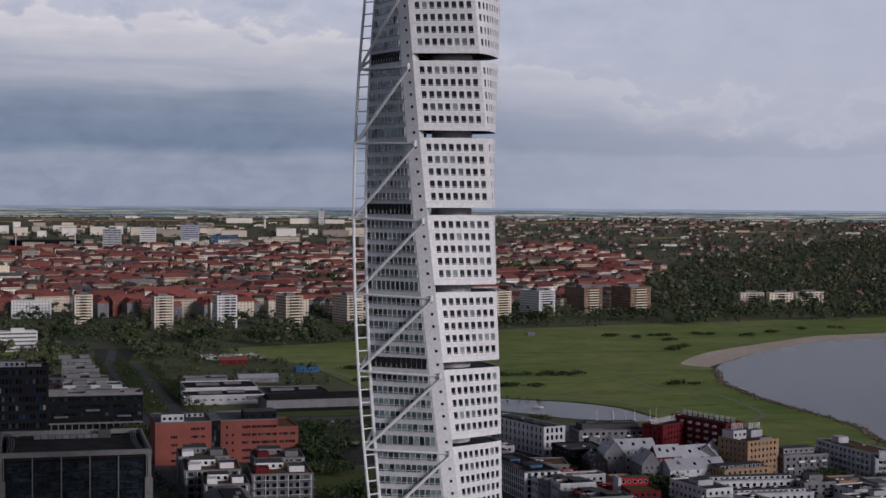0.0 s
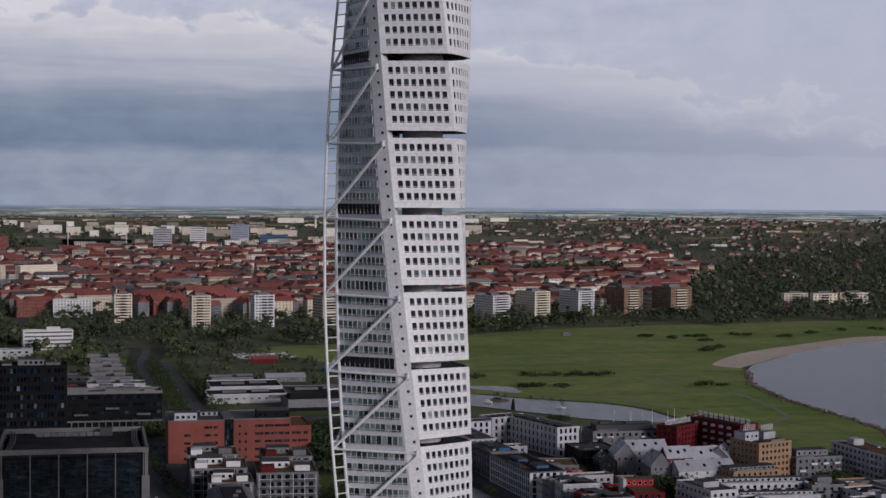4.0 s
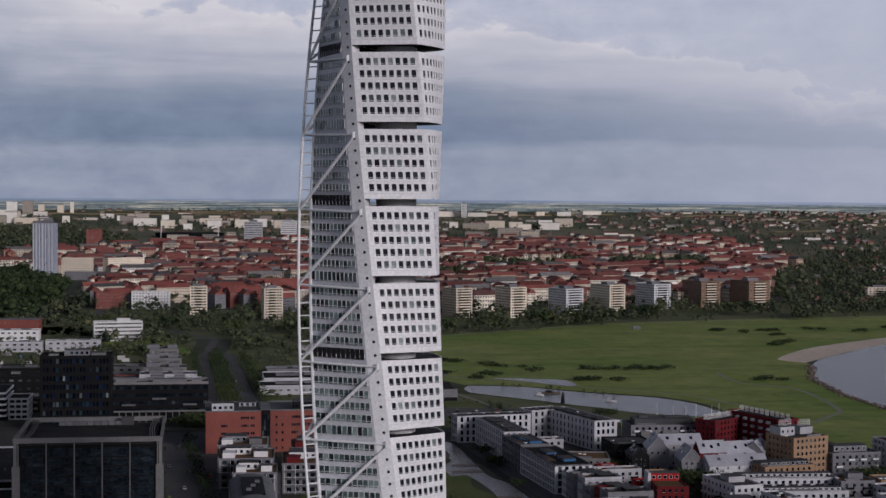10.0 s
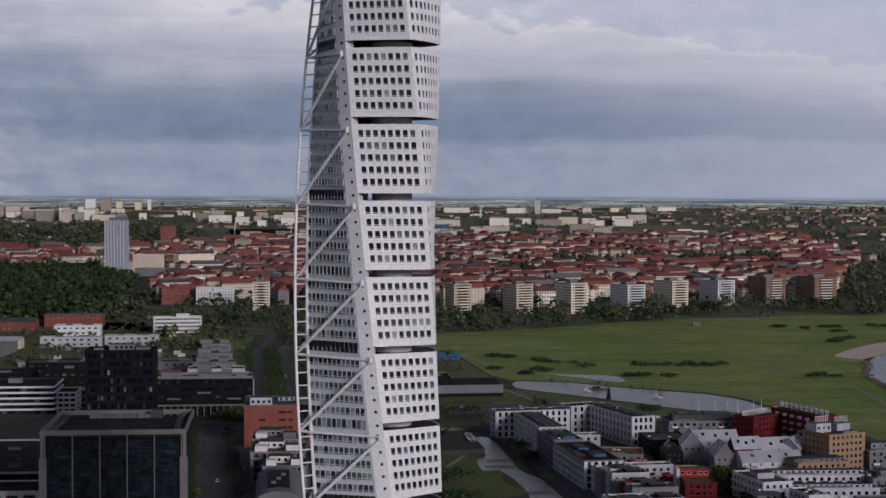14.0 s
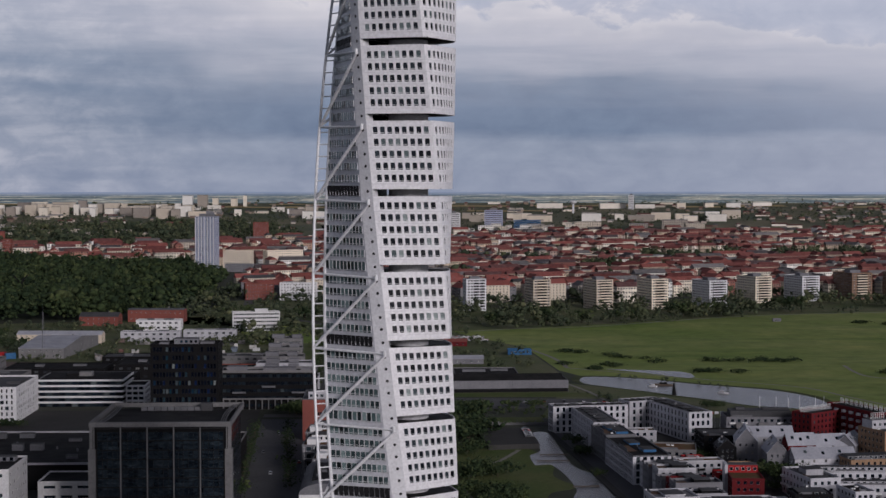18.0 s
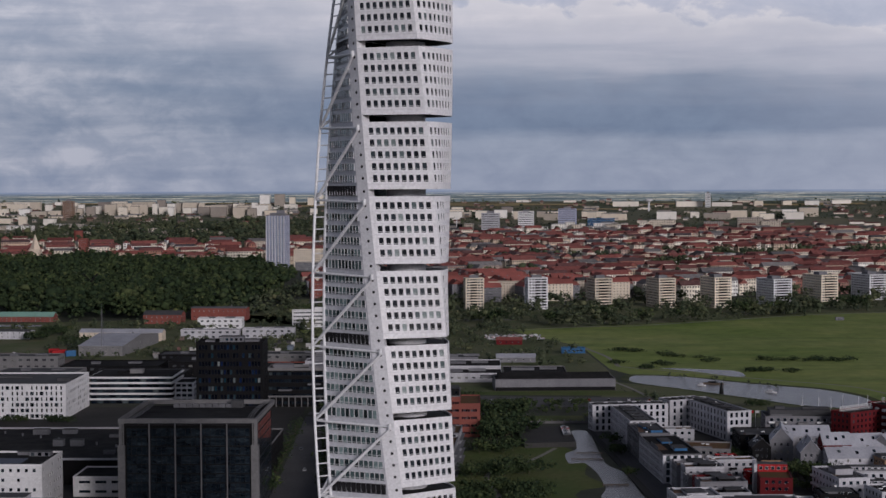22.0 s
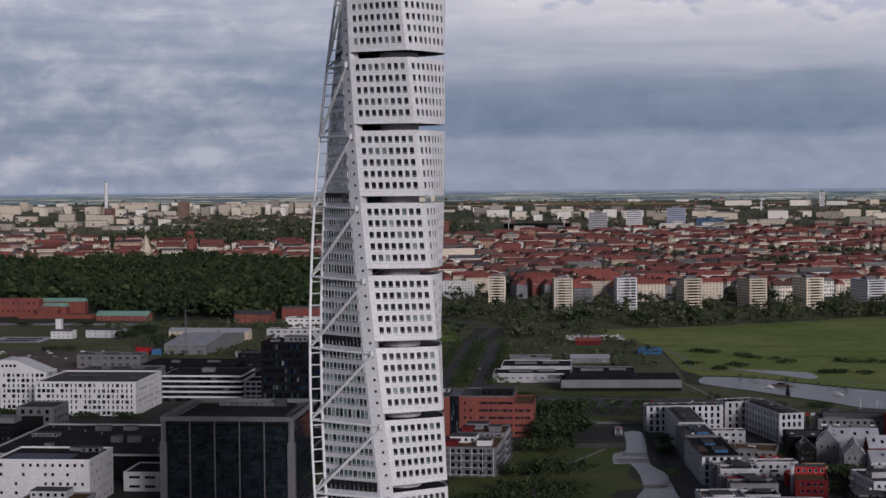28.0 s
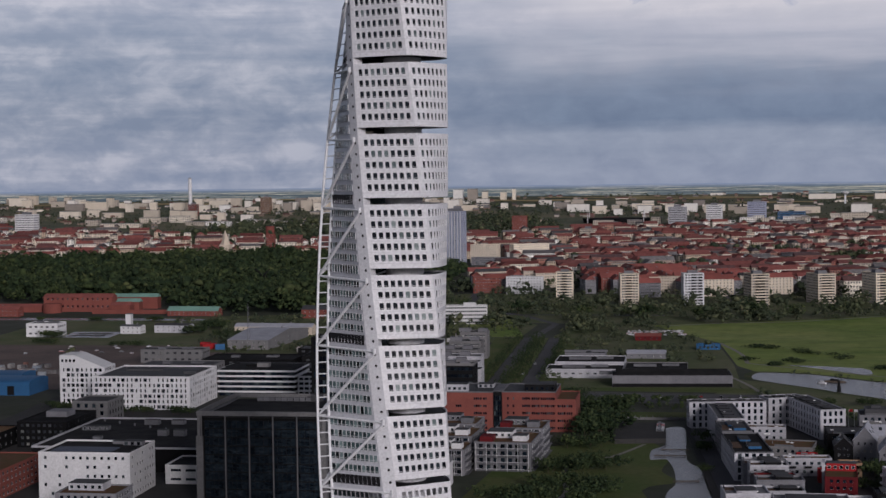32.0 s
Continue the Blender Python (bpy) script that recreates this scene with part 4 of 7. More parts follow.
def building(name, label, x, y, rot, w, d, h, floors, wall, roof=TAR, nf=8, ns=5, ww=1.4, wh=1.6, frame=FRAME_W, glass=G_HOME, faces="SEW",
             edge=1.5, first=None, rail=0.0, mullion=0, rim=0.6, rimmat=None, units=(), unitmat=None, category="apartment building", group="", skip=0.0, base=0, rows=False, custom=None, mixed=False):
    """A flat-roofed block: pierced walls, a framed window in every opening, roof deck, rim and roof units. units: (x, y, w, d, h)."""
    top = thing(name, label, category, x, y, base, rot, group)
    openings = {}
    for f in faces:
        length, n = (w, nf) if f in "SN" else (d, ns)
        if n and seen_from_flight(x, y, rot, f, w, d):
            openings[f] = [o for o in even(length, n, 0, h, floors, ww, wh, edge, first) if random.random() >= skip]
    if mixed:
        openings = {k: [(a, z, random.choice((0.9, 0.9, 2.1)), b) for a, z, _, b in o] for k, o in openings.items()}
    openings = custom or openings
    v, f, poses = walls(w, d, 0.0, h, openings)
    part("wall", (v, f), wall, top)
    if rows and openings:
        tagged(part("windows", far_windows(openings, w, d, glass, frame), None, top), kind="stuff")
    elif openings:
        for a, b, m in poses:
            part("window", pane(a + 0.1, b + 0.1, frame, glass, rail, mullion), None, top, at=m)
    flat_roof(top, w, d, h, roof, rimmat or wall, rim)
    for ux, uy, uw, ud, uh in units:
        u = part("roof_unit", box(-uw / 2, uw / 2, -ud / 2, ud / 2, 0, uh), unitmat or OFFWHITE, top, at=pose(ux, uy, h - 0.02))
        if not rows and uh >= 1.2 and uw >= 9 and unitmat is not GREY_ROOF:
            n = int(uw / 2.6)
            for k in range(n):
                part("window", pane(1.5, min(1.5, uh - 0.35), frame, glass), None, u, at=pose(-uw / 2 + uw * (k + 0.5) / n, -ud / 2 - 0.03, uh * 0.5))
        if not rows:
            part("unit_cap", box(-uw / 2 - 0.12, uw / 2 + 0.12, -ud / 2 - 0.12, ud / 2 + 0.12, uh, uh + 0.15), GREY_ROOF, u)
    return top


def pitched(top, w, d, z, rise, mat, over=0.4, gable=None):
    """Two roof slopes with thickness over a ridge along x, and the gable walls under them."""
    for s, nm in ((-1, "roof_slope"), (1, "roof_slope")):
        y0, y1 = s * (d / 2 + over), 0
        z0 = z - over * rise / (d / 2)
        vs = [(-w / 2 - over, y0, z0), (w / 2 + over, y0, z0), (w / 2 + over, y1, z + rise), (-w / 2 - over, y1, z + rise)]
        vs += [(a, b, c + 0.25) for a, b, c in vs]
        fs = BOX_FACES if s < 0 else [q[::-1] for q in BOX_FACES]
        part(nm, (vs, fs), mat, top)
    for sx in (-1, 1):
        vs = [(sx * w / 2, -d / 2, z), (sx * w / 2, d / 2, z), (sx * w / 2, 0, z + rise - 0.05)]
        vs += [(a - sx * 0.3, b, c) for a, b, c in vs]
        part("gable", (vs, [(0, 1, 2), (5, 4, 3), (0, 3, 4, 1), (1, 4, 5, 2), (2, 5, 3, 0)]), gable, top)


def house(name, label, x, y, rot, w, d, h, rise, floors, wall, roof, nf=5, ns=3, ww=1.1, wh=1.4, faces="SEW", category="house", group="", frame=FRAME_W, glass=G_HOME, chimney=True, rows=False):
    """A gabled house."""
    top = thing(name, label, category, x, y, 0, rot, group)
    openings = {}
    for f in faces:
        length, n = (w, nf) if f in "SN" else (d, ns)
        if n and seen_from_flight(x, y, rot, f, w, d):
            openings[f] = even(length, n, 0, h, floors, ww, wh, 1.0)
    v, f, poses = walls(w, d, 0.0, h, openings)
    part("wall", (v, f), wall, top)
    if rows and openings:
        tagged(part("windows", far_windows(openings, w, d, glass, frame), None, top), kind="stuff")
    else:
        for a, b, m in poses:
            part("window", pane(a + 0.1, b + 0.1, frame, glass), None, top, at=m)
    pitched(top, w, d, h, rise, roof, 0.35, wall)
    if chimney:
        part("chimney", box(-0.5, 0.5, -0.4, 0.4, 0, 2.2), CONCRETE, top, at=pose(w * 0.2, d * 0.12, h + rise * 0.6))
    return top


# the black glass office with its frame of concrete
top = thing("glass_office", "black glass office block framed by grey concrete fins", "office building", -98, 217, 0, 0)
w, d, h = 54.4, 57.0, 42.0
openings = {"S": [(1.8 + 50.8 / 25 * (k + 0.5), 2.0 + 3.8 * i, 1.92, 3.3) for k in range(25) for i in range(10)],
            "E": [(2.0 + 53.0 / 6 * (k + 0.5), 2.0 + 3.8 * i, 8.4, 3.3) for k in range(6) for i in range(10)]}
v, f, poses = walls(w, d, 0.0, h - 3, openings, 0.12)
part("wall", (v, f), DARKWALL, top)
for a, b, m in poses:
    part("window", pane(a + 0.06, b + 0.1, FRAME_D, G_REFLECT), None, top, at=m)
part("roof", box(-w / 2 + 1, w / 2 - 1, -d / 2 + 1, d / 2 - 1, h - 3.2, h - 2.6), TAR, top)
for k in range(6):
    x = -w / 2 + 0.5 + (w - 1) * k / 5
    part("fin", box(x - 0.22, x + 0.22, -d / 2 - 0.7, -d / 2 - 0.003, 0, h - 1.9), CONCRETE, top)
for x in (-w / 2 - 1.2, w / 2 + 0.01):
    part("corner_pier", box(x, x + 1.2, -d / 2 - 0.9, -d / 2 + 2.4, 31, h - 0.4), CONCRETE, top)
    part("corner_pier", box(x - (0.6 if x < 0 else 1.2), x + (2.4 if x < 0 else 1.8), -d / 2 - 1.1, -d / 2 + 2.6, 0, 31), CONCRETE, top)
for x0, x1, y0, y1 in ((-w / 2 - 1.4, w / 2 + 1.4, -d / 2 - 1.2, -d / 2 + 0.3), (-w / 2 - 1.4, w / 2 + 1.4, d / 2 - 0.4, d / 2 + 0.6), (-w / 2 - 1.4, -w / 2 - 0.4, -d / 2 + 0.3, d / 2 - 0.4), (w / 2 + 0.4, w / 2 + 1.4, -d / 2 + 0.3, d / 2 - 0.4)):
    part("roof_beam", box(x0, x1, y0, y1, h - 1.9, h), CONCRETE, top)
for sx in (-1, 1):
    for k in range(3):
        pts = [(sx * (w / 2 - 1.2 - 0.9 * k - 1.3 * math.sin(math.pi * u)), -d / 2 + 0.5 + (d - 1) * u, h - 0.9) for u in [i / 10 for i in range(11)]]
        part("roof_rail", tube(pts, [0.16] * 11, 6), PALE_ROOF, top)
for k in range(9):
    part("roof_unit", box(-1.3, 1.3, -1, 1, 0, 1.6), PALE_ROOF, top, at=pose(-14 + 2.9 * k, 22.5, h - 2.6))
part("roof_unit", box(-2.5, 2.5, -2, 2, 0, 3.2), GREY_ROOF, top, at=pose(13, 23, h - 2.6))

# offices behind it
building("office_tower", "blue-black glass office cube with random coloured panes", -124.3, 486, 0, 39.5, 22, 44, 9, DARKWALL, TAR, 20, 6, 1.35, 2.7, FRAME_D, G_BLUE, "SE", 1.4, skip=0.12,
         rim=1.0, units=((0, 2, 14, 8, 3.2), (-13, 0, 5, 6, 1.2), (12, 2, 8, 6, 1.4)), category="office building")
building("dark_office", "long dark office with ribbon windows above a glazed colonnade", -79, 532, 0, 58, 20, 22.5, 5, DARKWALL, GREY_ROOF, 24, 8, 2.2, 2.0, FRAME_D, G_DARK, "SE", 0.8, rows=True,
         rim=1.6, rimmat=CONCRETE, units=((-20, 0, 12, 8, 3), (6, 1, 20, 7, 2.2), (22, 2, 6, 5, 1.6)), category="office building")
dark = bpy.data.objects["dark_office"]
for k in range(15):
    part("column", tube([(-27.5 + 55 * k / 14, -11.6, 0), (-27.5 + 55 * k / 14, -11.6, 6.2)], [0.35, 0.35], 8), CONCRETE, dark)
part("canopy", box(-29, 29, -12.4, -10.1, 6.2, 7.0), CONCRETE, dark)
for k in range(3):
    part("balcony", box(-22 + 18 * k, -14 + 18 * k, -12.2, -10.1, 10.0 + 3.6 * (k % 2), 10.9 + 3.6 * (k % 2)), PALE_ROOF, dark)
for k, (y, hh, x0, x1) in enumerate(((566, 15.5, -92, -50), (590, 17.5, -94, -54), (620, 18.0, -94, -57), (656, 18.5, -93, -64), (706, 19.5, -92, -68), (765, 20.5, -92, -71))):
    building("terrace_house", "white stepped terrace of flats with roof balconies", (x0 + x1) / 2, y, 0, x1 - x0, 18, hh, 5, DULL_WHITE if k < 3 else CONCRETE, GREY_ROOF, 9, 4, 1.5, 1.4, faces="SE", first=1.8,
             units=((-8, 2, 9, 7, 2.6), (6, 3, 7, 6, 2.4)), unitmat=OFFWHITE, group="stepped terraces", rows=k > 0)
building("slab_block", "long white office slab with ribbon windows", -130, 1052, 8, 44, 13, 17.5, 5, WHITE, PALE_ROOF, 22, 5, 1.6, 1.5, FRAME_D, G_HOME, "SE", 1.0, units=((5, 0, 12, 6, 3),), unitmat=WHITE, category="office building", rows=True)

# the red brick offices
def grouped(groups, rows, ww=0.95, wh=1.35):
    """Small windows in tight groups: (start, number, rows left out at the top)."""
    return [(a + 1.15 * k, z, ww, wh) for a, n, less in groups for k in range(n) for z in rows[:len(rows) - less]]


STOREYS = [2.2 + 4.1 * i for i in range(5)]
top = building("brick_office", "red brick office block with grouped windows and pale stair head", -37.5, 420, 0, 29, 38, 22, 5, BRICK, GREY_ROOF, frame=FRAME_D, glass=G_DARK, units=((-5.5, -15.2, 11.5, 7.4, 4.5), (8, 6, 9, 8, 2.0)), unitmat=DULL_WHITE, category="office building", group="brick offices", rimmat=PALE_ROOF,
               custom={"S": grouped(((8.6, 3, 1), (18.8, 4, 0), (24.0, 2, 0)), STOREYS)})
building("brick_office", "red brick office wing with a dark glass penthouse", -3, 421, 0, 30, 36, 22, 5, BRICK, GREY_ROOF, frame=FRAME_D, glass=G_DARK, units=((6, -10, 17, 14, 4.4),), unitmat=DARKWALL, category="office building", group="brick offices", rimmat=PALE_ROOF,
         custom={"S": grouped(((3.2, 1, 0), (6.4, 1, 0), (11.7, 4, 0), (17.0, 4, 0), (22.0, 4, 0), (26.6, 3, 0)), STOREYS)})
building("brick_office", "lower end of the red brick office wing", 17.5, 421, 0, 11, 36, 17.8, 4, BRICK, SEDUM, frame=FRAME_D, glass=G_DARK, category="office building", group="brick offices",
         custom={"S": grouped(((1.4, 4, 0), (6.4, 3, 0)), STOREYS[:4]), "E": grouped(((4, 3, 0), (11, 3, 0), (18, 4, 0), (27, 3, 0)), STOREYS[:4])})
slot = thing("stair_tower", "dark glazed stair tower between brick wings", "stair tower", -20.5, 417)
v, f, poses = walls(4.6, 30, 0, 22.6, {"S": [(0.8 + 1.0 * k + 0.0, 1.6 + 2.9 * i, 0.9, 2.5) for k in range(4) for i in range(7)]}, 0.15)
part("wall", (v, f), DARKWALL, slot)
for a, b, m in poses:
    part("window", pane(a, b, FRAME_D, G_DARK), None, slot, at=m)
part("roof", box(-2.6, 2.6, -15.3, 15.3, 22.6, 23.0), PALE_ROOF, slot)

# flats with roof gardens beside the street
for x, y, w, d, h, gr in ((-33, 312, 26, 30, 14, 0), (-34, 340, 24, 26, 15.5, 1), (-3, 300, 28, 34, 13.5, 0), (1, 332, 24, 26, 15, 1), (-30, 282, 20, 24, 12, 0)):
    top = building("flats", "white flats with glazed balconies and planted roofs", x, y, -3, w, d, h, 4, OFFWHITE, SEDUM, 7, 6, 2.2, 2.2, FRAME_W, G_DARK, "SEW",
                   units=((-w * 0.15, d * 0.15, w * 0.45, d * 0.36, 3.0), (w * 0.26, -d * 0.18, w * 0.25, d * 0.22, 2.7)), unitmat=WHITE if gr == 0 else OFFWHITE, group="flats by the street")
    part("penthouse", box(-w * 0.42, -w * 0.2, -d * 0.4, -d * 0.12, h - 0.02, h + 2.6), RED_PAINT if x > -30 else WHITE, top)
    for k in range(5):
        part("planter", box(-w / 2 + 1.2 + k * w * 0.19, -w / 2 + 2.6 + k * w * 0.19, d * 0.36, d * 0.42, h - 0.02, h + 0.7), DECK_WOOD, top)
    part("roof_deck", box(-w * 0.1, w * 0.42, -d * 0.46, -d * 0.32, h - 0.015, h + 0.1), DECK_WOOD, top)
    for i in range(4):
        part("balcony", box(-w / 2 + 1, w / 2 - 1, -d / 2 - 1.7, -d / 2 - 0.003, h / 4 * i + 0.2, h / 4 * i + 0.42), PALE_ROOF, top)
        part("railing", box(-w / 2 + 1, w / 2 - 1, -d / 2 - 1.72, -d / 2 - 1.64, h / 4 * i + 1.18, h / 4 * i + 1.3), FRAME_W, top)
        part("balcony", box(w / 2 + 0.003, w / 2 + 1.5, -d / 2 + 1, d / 2 - 1, h / 4 * i + 0.2, h / 4 * i + 0.42), PALE_ROOF, top)
    for k in range(6):
        part("post", box(-w / 2 + 1 + (w - 2.2) * k / 5, -w / 2 + 1.2 + (w - 2.2) * k / 5, -d / 2 - 1.7, -d / 2 - 1.5, 0, h), FRAME_W, top)

# the white hall with a rounded roof
top = thing("barrel_hall", "white hall with a rounded white roof and dark skylight strip", "hall", -33, 222)
part("wall", walls(19, 58, 0, 11, {})[:2], WHITE, top)
arc = [(9.6 * math.cos(math.pi * k / 14), 11 + 4.6 * math.sin(math.pi * k / 14)) for k in range(15)]
v = [(x, y, z) for y in (-29.3, 29.3) for x, z in arc]
part("barrel_roof", (v, [(i, i + 1, i + 16, i + 15) for i in range(14)] + [tuple(range(15)), tuple(range(29, 14, -1))]), PALE_ROOF, top)
part("skylight", box(-4.6, 4.6, -20, 20, 14.9, 15.75), DARKWALL, top)
for k in range(3):
    part("roof_unit", box(-1, 1, -1, 1, 0, 1.0), PALE_ROOF, top, at=pose(-2 + 2 * k, -12 + 9 * k, 15.75))

# white office with solar panels, the dark hall behind it, striped and dotted blocks
top = building("white_office", "white office block with scattered windows and roof panels", -183, 216, 0, 43, 34, 20.4, 5, WHITE, TAR, 12, 9, 1.25, 1.4, FRAME_D, G_DARK, "SE", 1.6, rim=0.8, units=((14, 10, 9, 5, 1.8), (6, 12, 5, 3, 1.4)), category="office building", skip=0.35)
for i in range(4):
    for k in range(14):
        part("solar_panel", box(-0.95, 0.95, -0.7, 0.7, 0, 0.08), SOLAR, top, at=pose(-17 + 2.1 * k, -11 + 3.2 * i, 20.7, 18, 0, 0))
top = building("dark_hall", "broad dark hall with a tar roof and vents", -182, 312, 0, 108, 94, 11.5, 2, DARKWALL, TAR, 0, 0, faces="", rim=0.9, rimmat=DULL_WHITE, units=((0, -6, 5, 4, 3), (9, -6, 6, 4, 3), (-18, 30, 8, 4, 2.6), (-4, 32, 7, 4, 2.2), (-42, 10, 14, 5, 2), (-30, -20, 4, 4, 1.5), (30, -30, 5, 3, 1.5), (22, 20, 6, 3, 1.2)), unitmat=PALE_ROOF, category="hall")
for k in range(9):
    part("roof_vent", tube([(-48 + 11 * k, 38 - (k * 7) % 60, 11.5), (-48 + 11 * k, 38 - (k * 7) % 60, 12.8)], [0.5, 0.5], 8), PALE_ROOF, top)
building("garden_flats", "pale flats with a stepped moss-brown planted roof", -158, 146, 0, 26, 20, 15, 5, OFFWHITE, SEDUM, 8, 6, 1.4, 1.6, FRAME_W, G_DARK, "SE", units=((-3, 3, 15, 9, 3.0),), unitmat=DULL_WHITE)
building("grey_annex", "grey three-storey office with deep square windows", -262, 424, 0, 22, 26, 13, 3, CONCRETE, GREY_ROOF, 4, 5, 2.0, 2.4, FRAME_D, G_DARK, "SE", rim=0.8, category="office building")
building("street_annex", "dark low office beside the street with a reddish side", -82, 300, 0, 12, 66, 15, 4, DARKWALL, TAR, 3, 12, 1.8, 1.8, FRAME_D, G_HOME, "SE", rim=0.7, rimmat=CONCRETE, category="office building")
building("low_office", "low white office with dark ribbon windows", -142, 250, 0, 32, 26, 8.5, 2, WHITE, TAR, 4, 3, 5.0, 1.2, FRAME_D, G_DARK, "SE", category="office building")
top = thing("striped_office", "black office ringed with white bands at every floor", "office building", -196, 556)
for i in range(5):
    part("glass_storey", box(-25.5, 25.5, -18.6, 18.6, 3.4 * i, 3.4 * i + 2.3), DARKWALL, top)
    part("white_band", box(-26.5, 26.5, -19.6, 19.6, 3.4 * i + 2.3, 3.4 * i + 3.4), WHITE, top)
    for k in range(13):
        part("window", pane(3.6, 2.1, FRAME_D, G_DARK), None, top, at=pose(-23.4 + 3.9 * k, -18.7, 3.4 * i + 1.15))
part("roof", box(-25.8, 25.8, -18.8, 18.8, 17.0, 17.15), TAR, top)
part("roof_unit", box(-4, 4, -3, 3, 17.1, 19.8), CONCRETE, top)
part("roof_unit", box(-12, -5, -2, 4, 17.1, 19.0), DARKWALL, top)
building("striped_office_wing", "lower white-banded wing of the office", -163, 552, 0, 12, 24, 12.5, 4, WHITE, TAR, 3, 6, 2.8, 1.7, FRAME_D, G_DARK, "SE", 0.6, category="office building")
building("dotted_block", "white apartment block with scattered dark windows", -252, 500, 0, 63, 58, 20, 6, WHITE, GREY_ROOF, 21, 12, 1.5, 2.1, FRAME_D, G_DARK, "SE", 1.2, rim=0.9, units=((25, 2, 8, 20, 1.4), (-10, 8, 24, 3, 1.0)), unitmat=GREY_ROOF, skip=0.1, group="dotted flats", mixed=True)
top = building("dotted_tower", "white apartment tower with a sloping roof and dark windows", -300, 506, 0, 30, 20, 23, 7, WHITE, GREY_ROOF, 9, 6, 1.5, 2.1, FRAME_D, G_DARK, "SE", 1.2, skip=0.1, group="dotted flats", mixed=True)
part("sloping_top", ([(-15, -10, 23), (15, -10, 23), (15, 10, 23), (-15, 10, 23), (-15, -10, 31), (-5, -10, 31), (-5, 10, 31), (-15, 10, 31)], BOX_FACES), WHITE, top)
for k in range(4):
    part("window", pane(1.4, 1.75, FRAME_D, G_DARK), None, top, at=pose(-13 + 2.6 * k, -10.06, 27.4))
building("dark_office_low", "dark brick offices with pale window frames", -258, 352, 0, 28, 44, 13.5, 4, DARKWALL, TAR, 8, 9, 1.6, 1.6, FRAME_D, G_HOME, "SE", rows=True, units=((0, 5, 12, 12, 3),), category="office building")
building("dark_workshop", "low dark workshop with a moss-brown roof", -300, 330, 0, 46, 30, 9, 2, DARKWALL, SEDUM, 6, 4, 2.0, 1.5, FRAME_W, G_HOME, "SE", category="workshop")
building("brick_flats", "dark red brick flats with ribbon balconies", -243, 212, 0, 44, 62, 12.5, 4, BRICK, SEDUM, 9, 13, 2.2, 1.5, FRAME_W, G_HOME, "SE", rows=True, units=((0, 0, 20, 12, 2.6),), unitmat=DARKWALL)
for x, y, w, d, h in ((-372, 545, 44, 32, 11), (-402, 590, 50, 28, 9)):
    top = thing("blue_shed", "blue sheet-metal shipyard shed with a rounded roof", "shed", x, y)
    part("wall", walls(w, d, 0, h * 0.7, {"S": [(w * 0.7, h * 0.3, 5, h * 0.55)]})[:2], BLUE_WALL, top)
    part("shed_door", box(w * 0.2 - 2.6, w * 0.2 + 2.6, -d / 2 + 0.1, -d / 2 + 0.2, 0, h * 0.6), DARKWALL, top)
    arc = [(d / 2 * 1.02 * math.cos(math.pi * k / 10), h * 0.7 + h * 0.3 * math.sin(math.pi * k / 10)) for k in range(11)]
    v = [(xx, yy, z) for xx in (-w / 2 - 0.2, w / 2 + 0.2) for yy, z in arc]
    part("shed_roof", (v, [(i + 1, i, i + 11, i + 12) for i in range(10)] + [tuple(range(10, -1, -1)), tuple(range(11, 22))]), BLUE_WALL, top)
for x, y, w, d, h, m, r in ((-208, 630, 62, 40, 9, DARKWALL, GREY_ROOF), (-240, 690, 70, 40, 8, DARKWALL, TAR), (-170, 690, 55, 42, 11, DARKWALL, TAR), (-120, 640, 50, 40, 12, BRICK, TAR), (-280, 640, 55, 30, 9, CONCRETE, GREY_ROOF), (-150, 590, 46, 36, 8, DARKWALL, TAR), (-314, 728, 50, 20, 10, CONCRETE, GREY_ROOF), (-190, 760, 60, 26, 8, DARKWALL, GREY_ROOF), (-115, 760, 50, 22, 8, CONCRETE, GREY_ROOF), (-214, 958, 52, 13, 8, DULL_WHITE, PALE_ROOF), (-163, 964, 46, 13, 8.5, DULL_WHITE, GREY_ROOF), (-222, 1066, 42, 18, 9, WHITE, STEEL_ROOF), (-502, 924, 30, 22, 12, WHITE, GREY_ROOF)):
    building("workshop", "old shipyard workshop with a long low roof", x, y, 0, w, d, h, 2, m, r, int(w / 6), 4, 2.6, 1.6, FRAME_D, G_HOME, "SE", units=((-w * 0.2, 0, 6, 5, 1.5), (w * 0.2, 3, 9, 5, 1.2)), unitmat=PALE_ROOF, category="workshop", group="old workshops", rows=True)

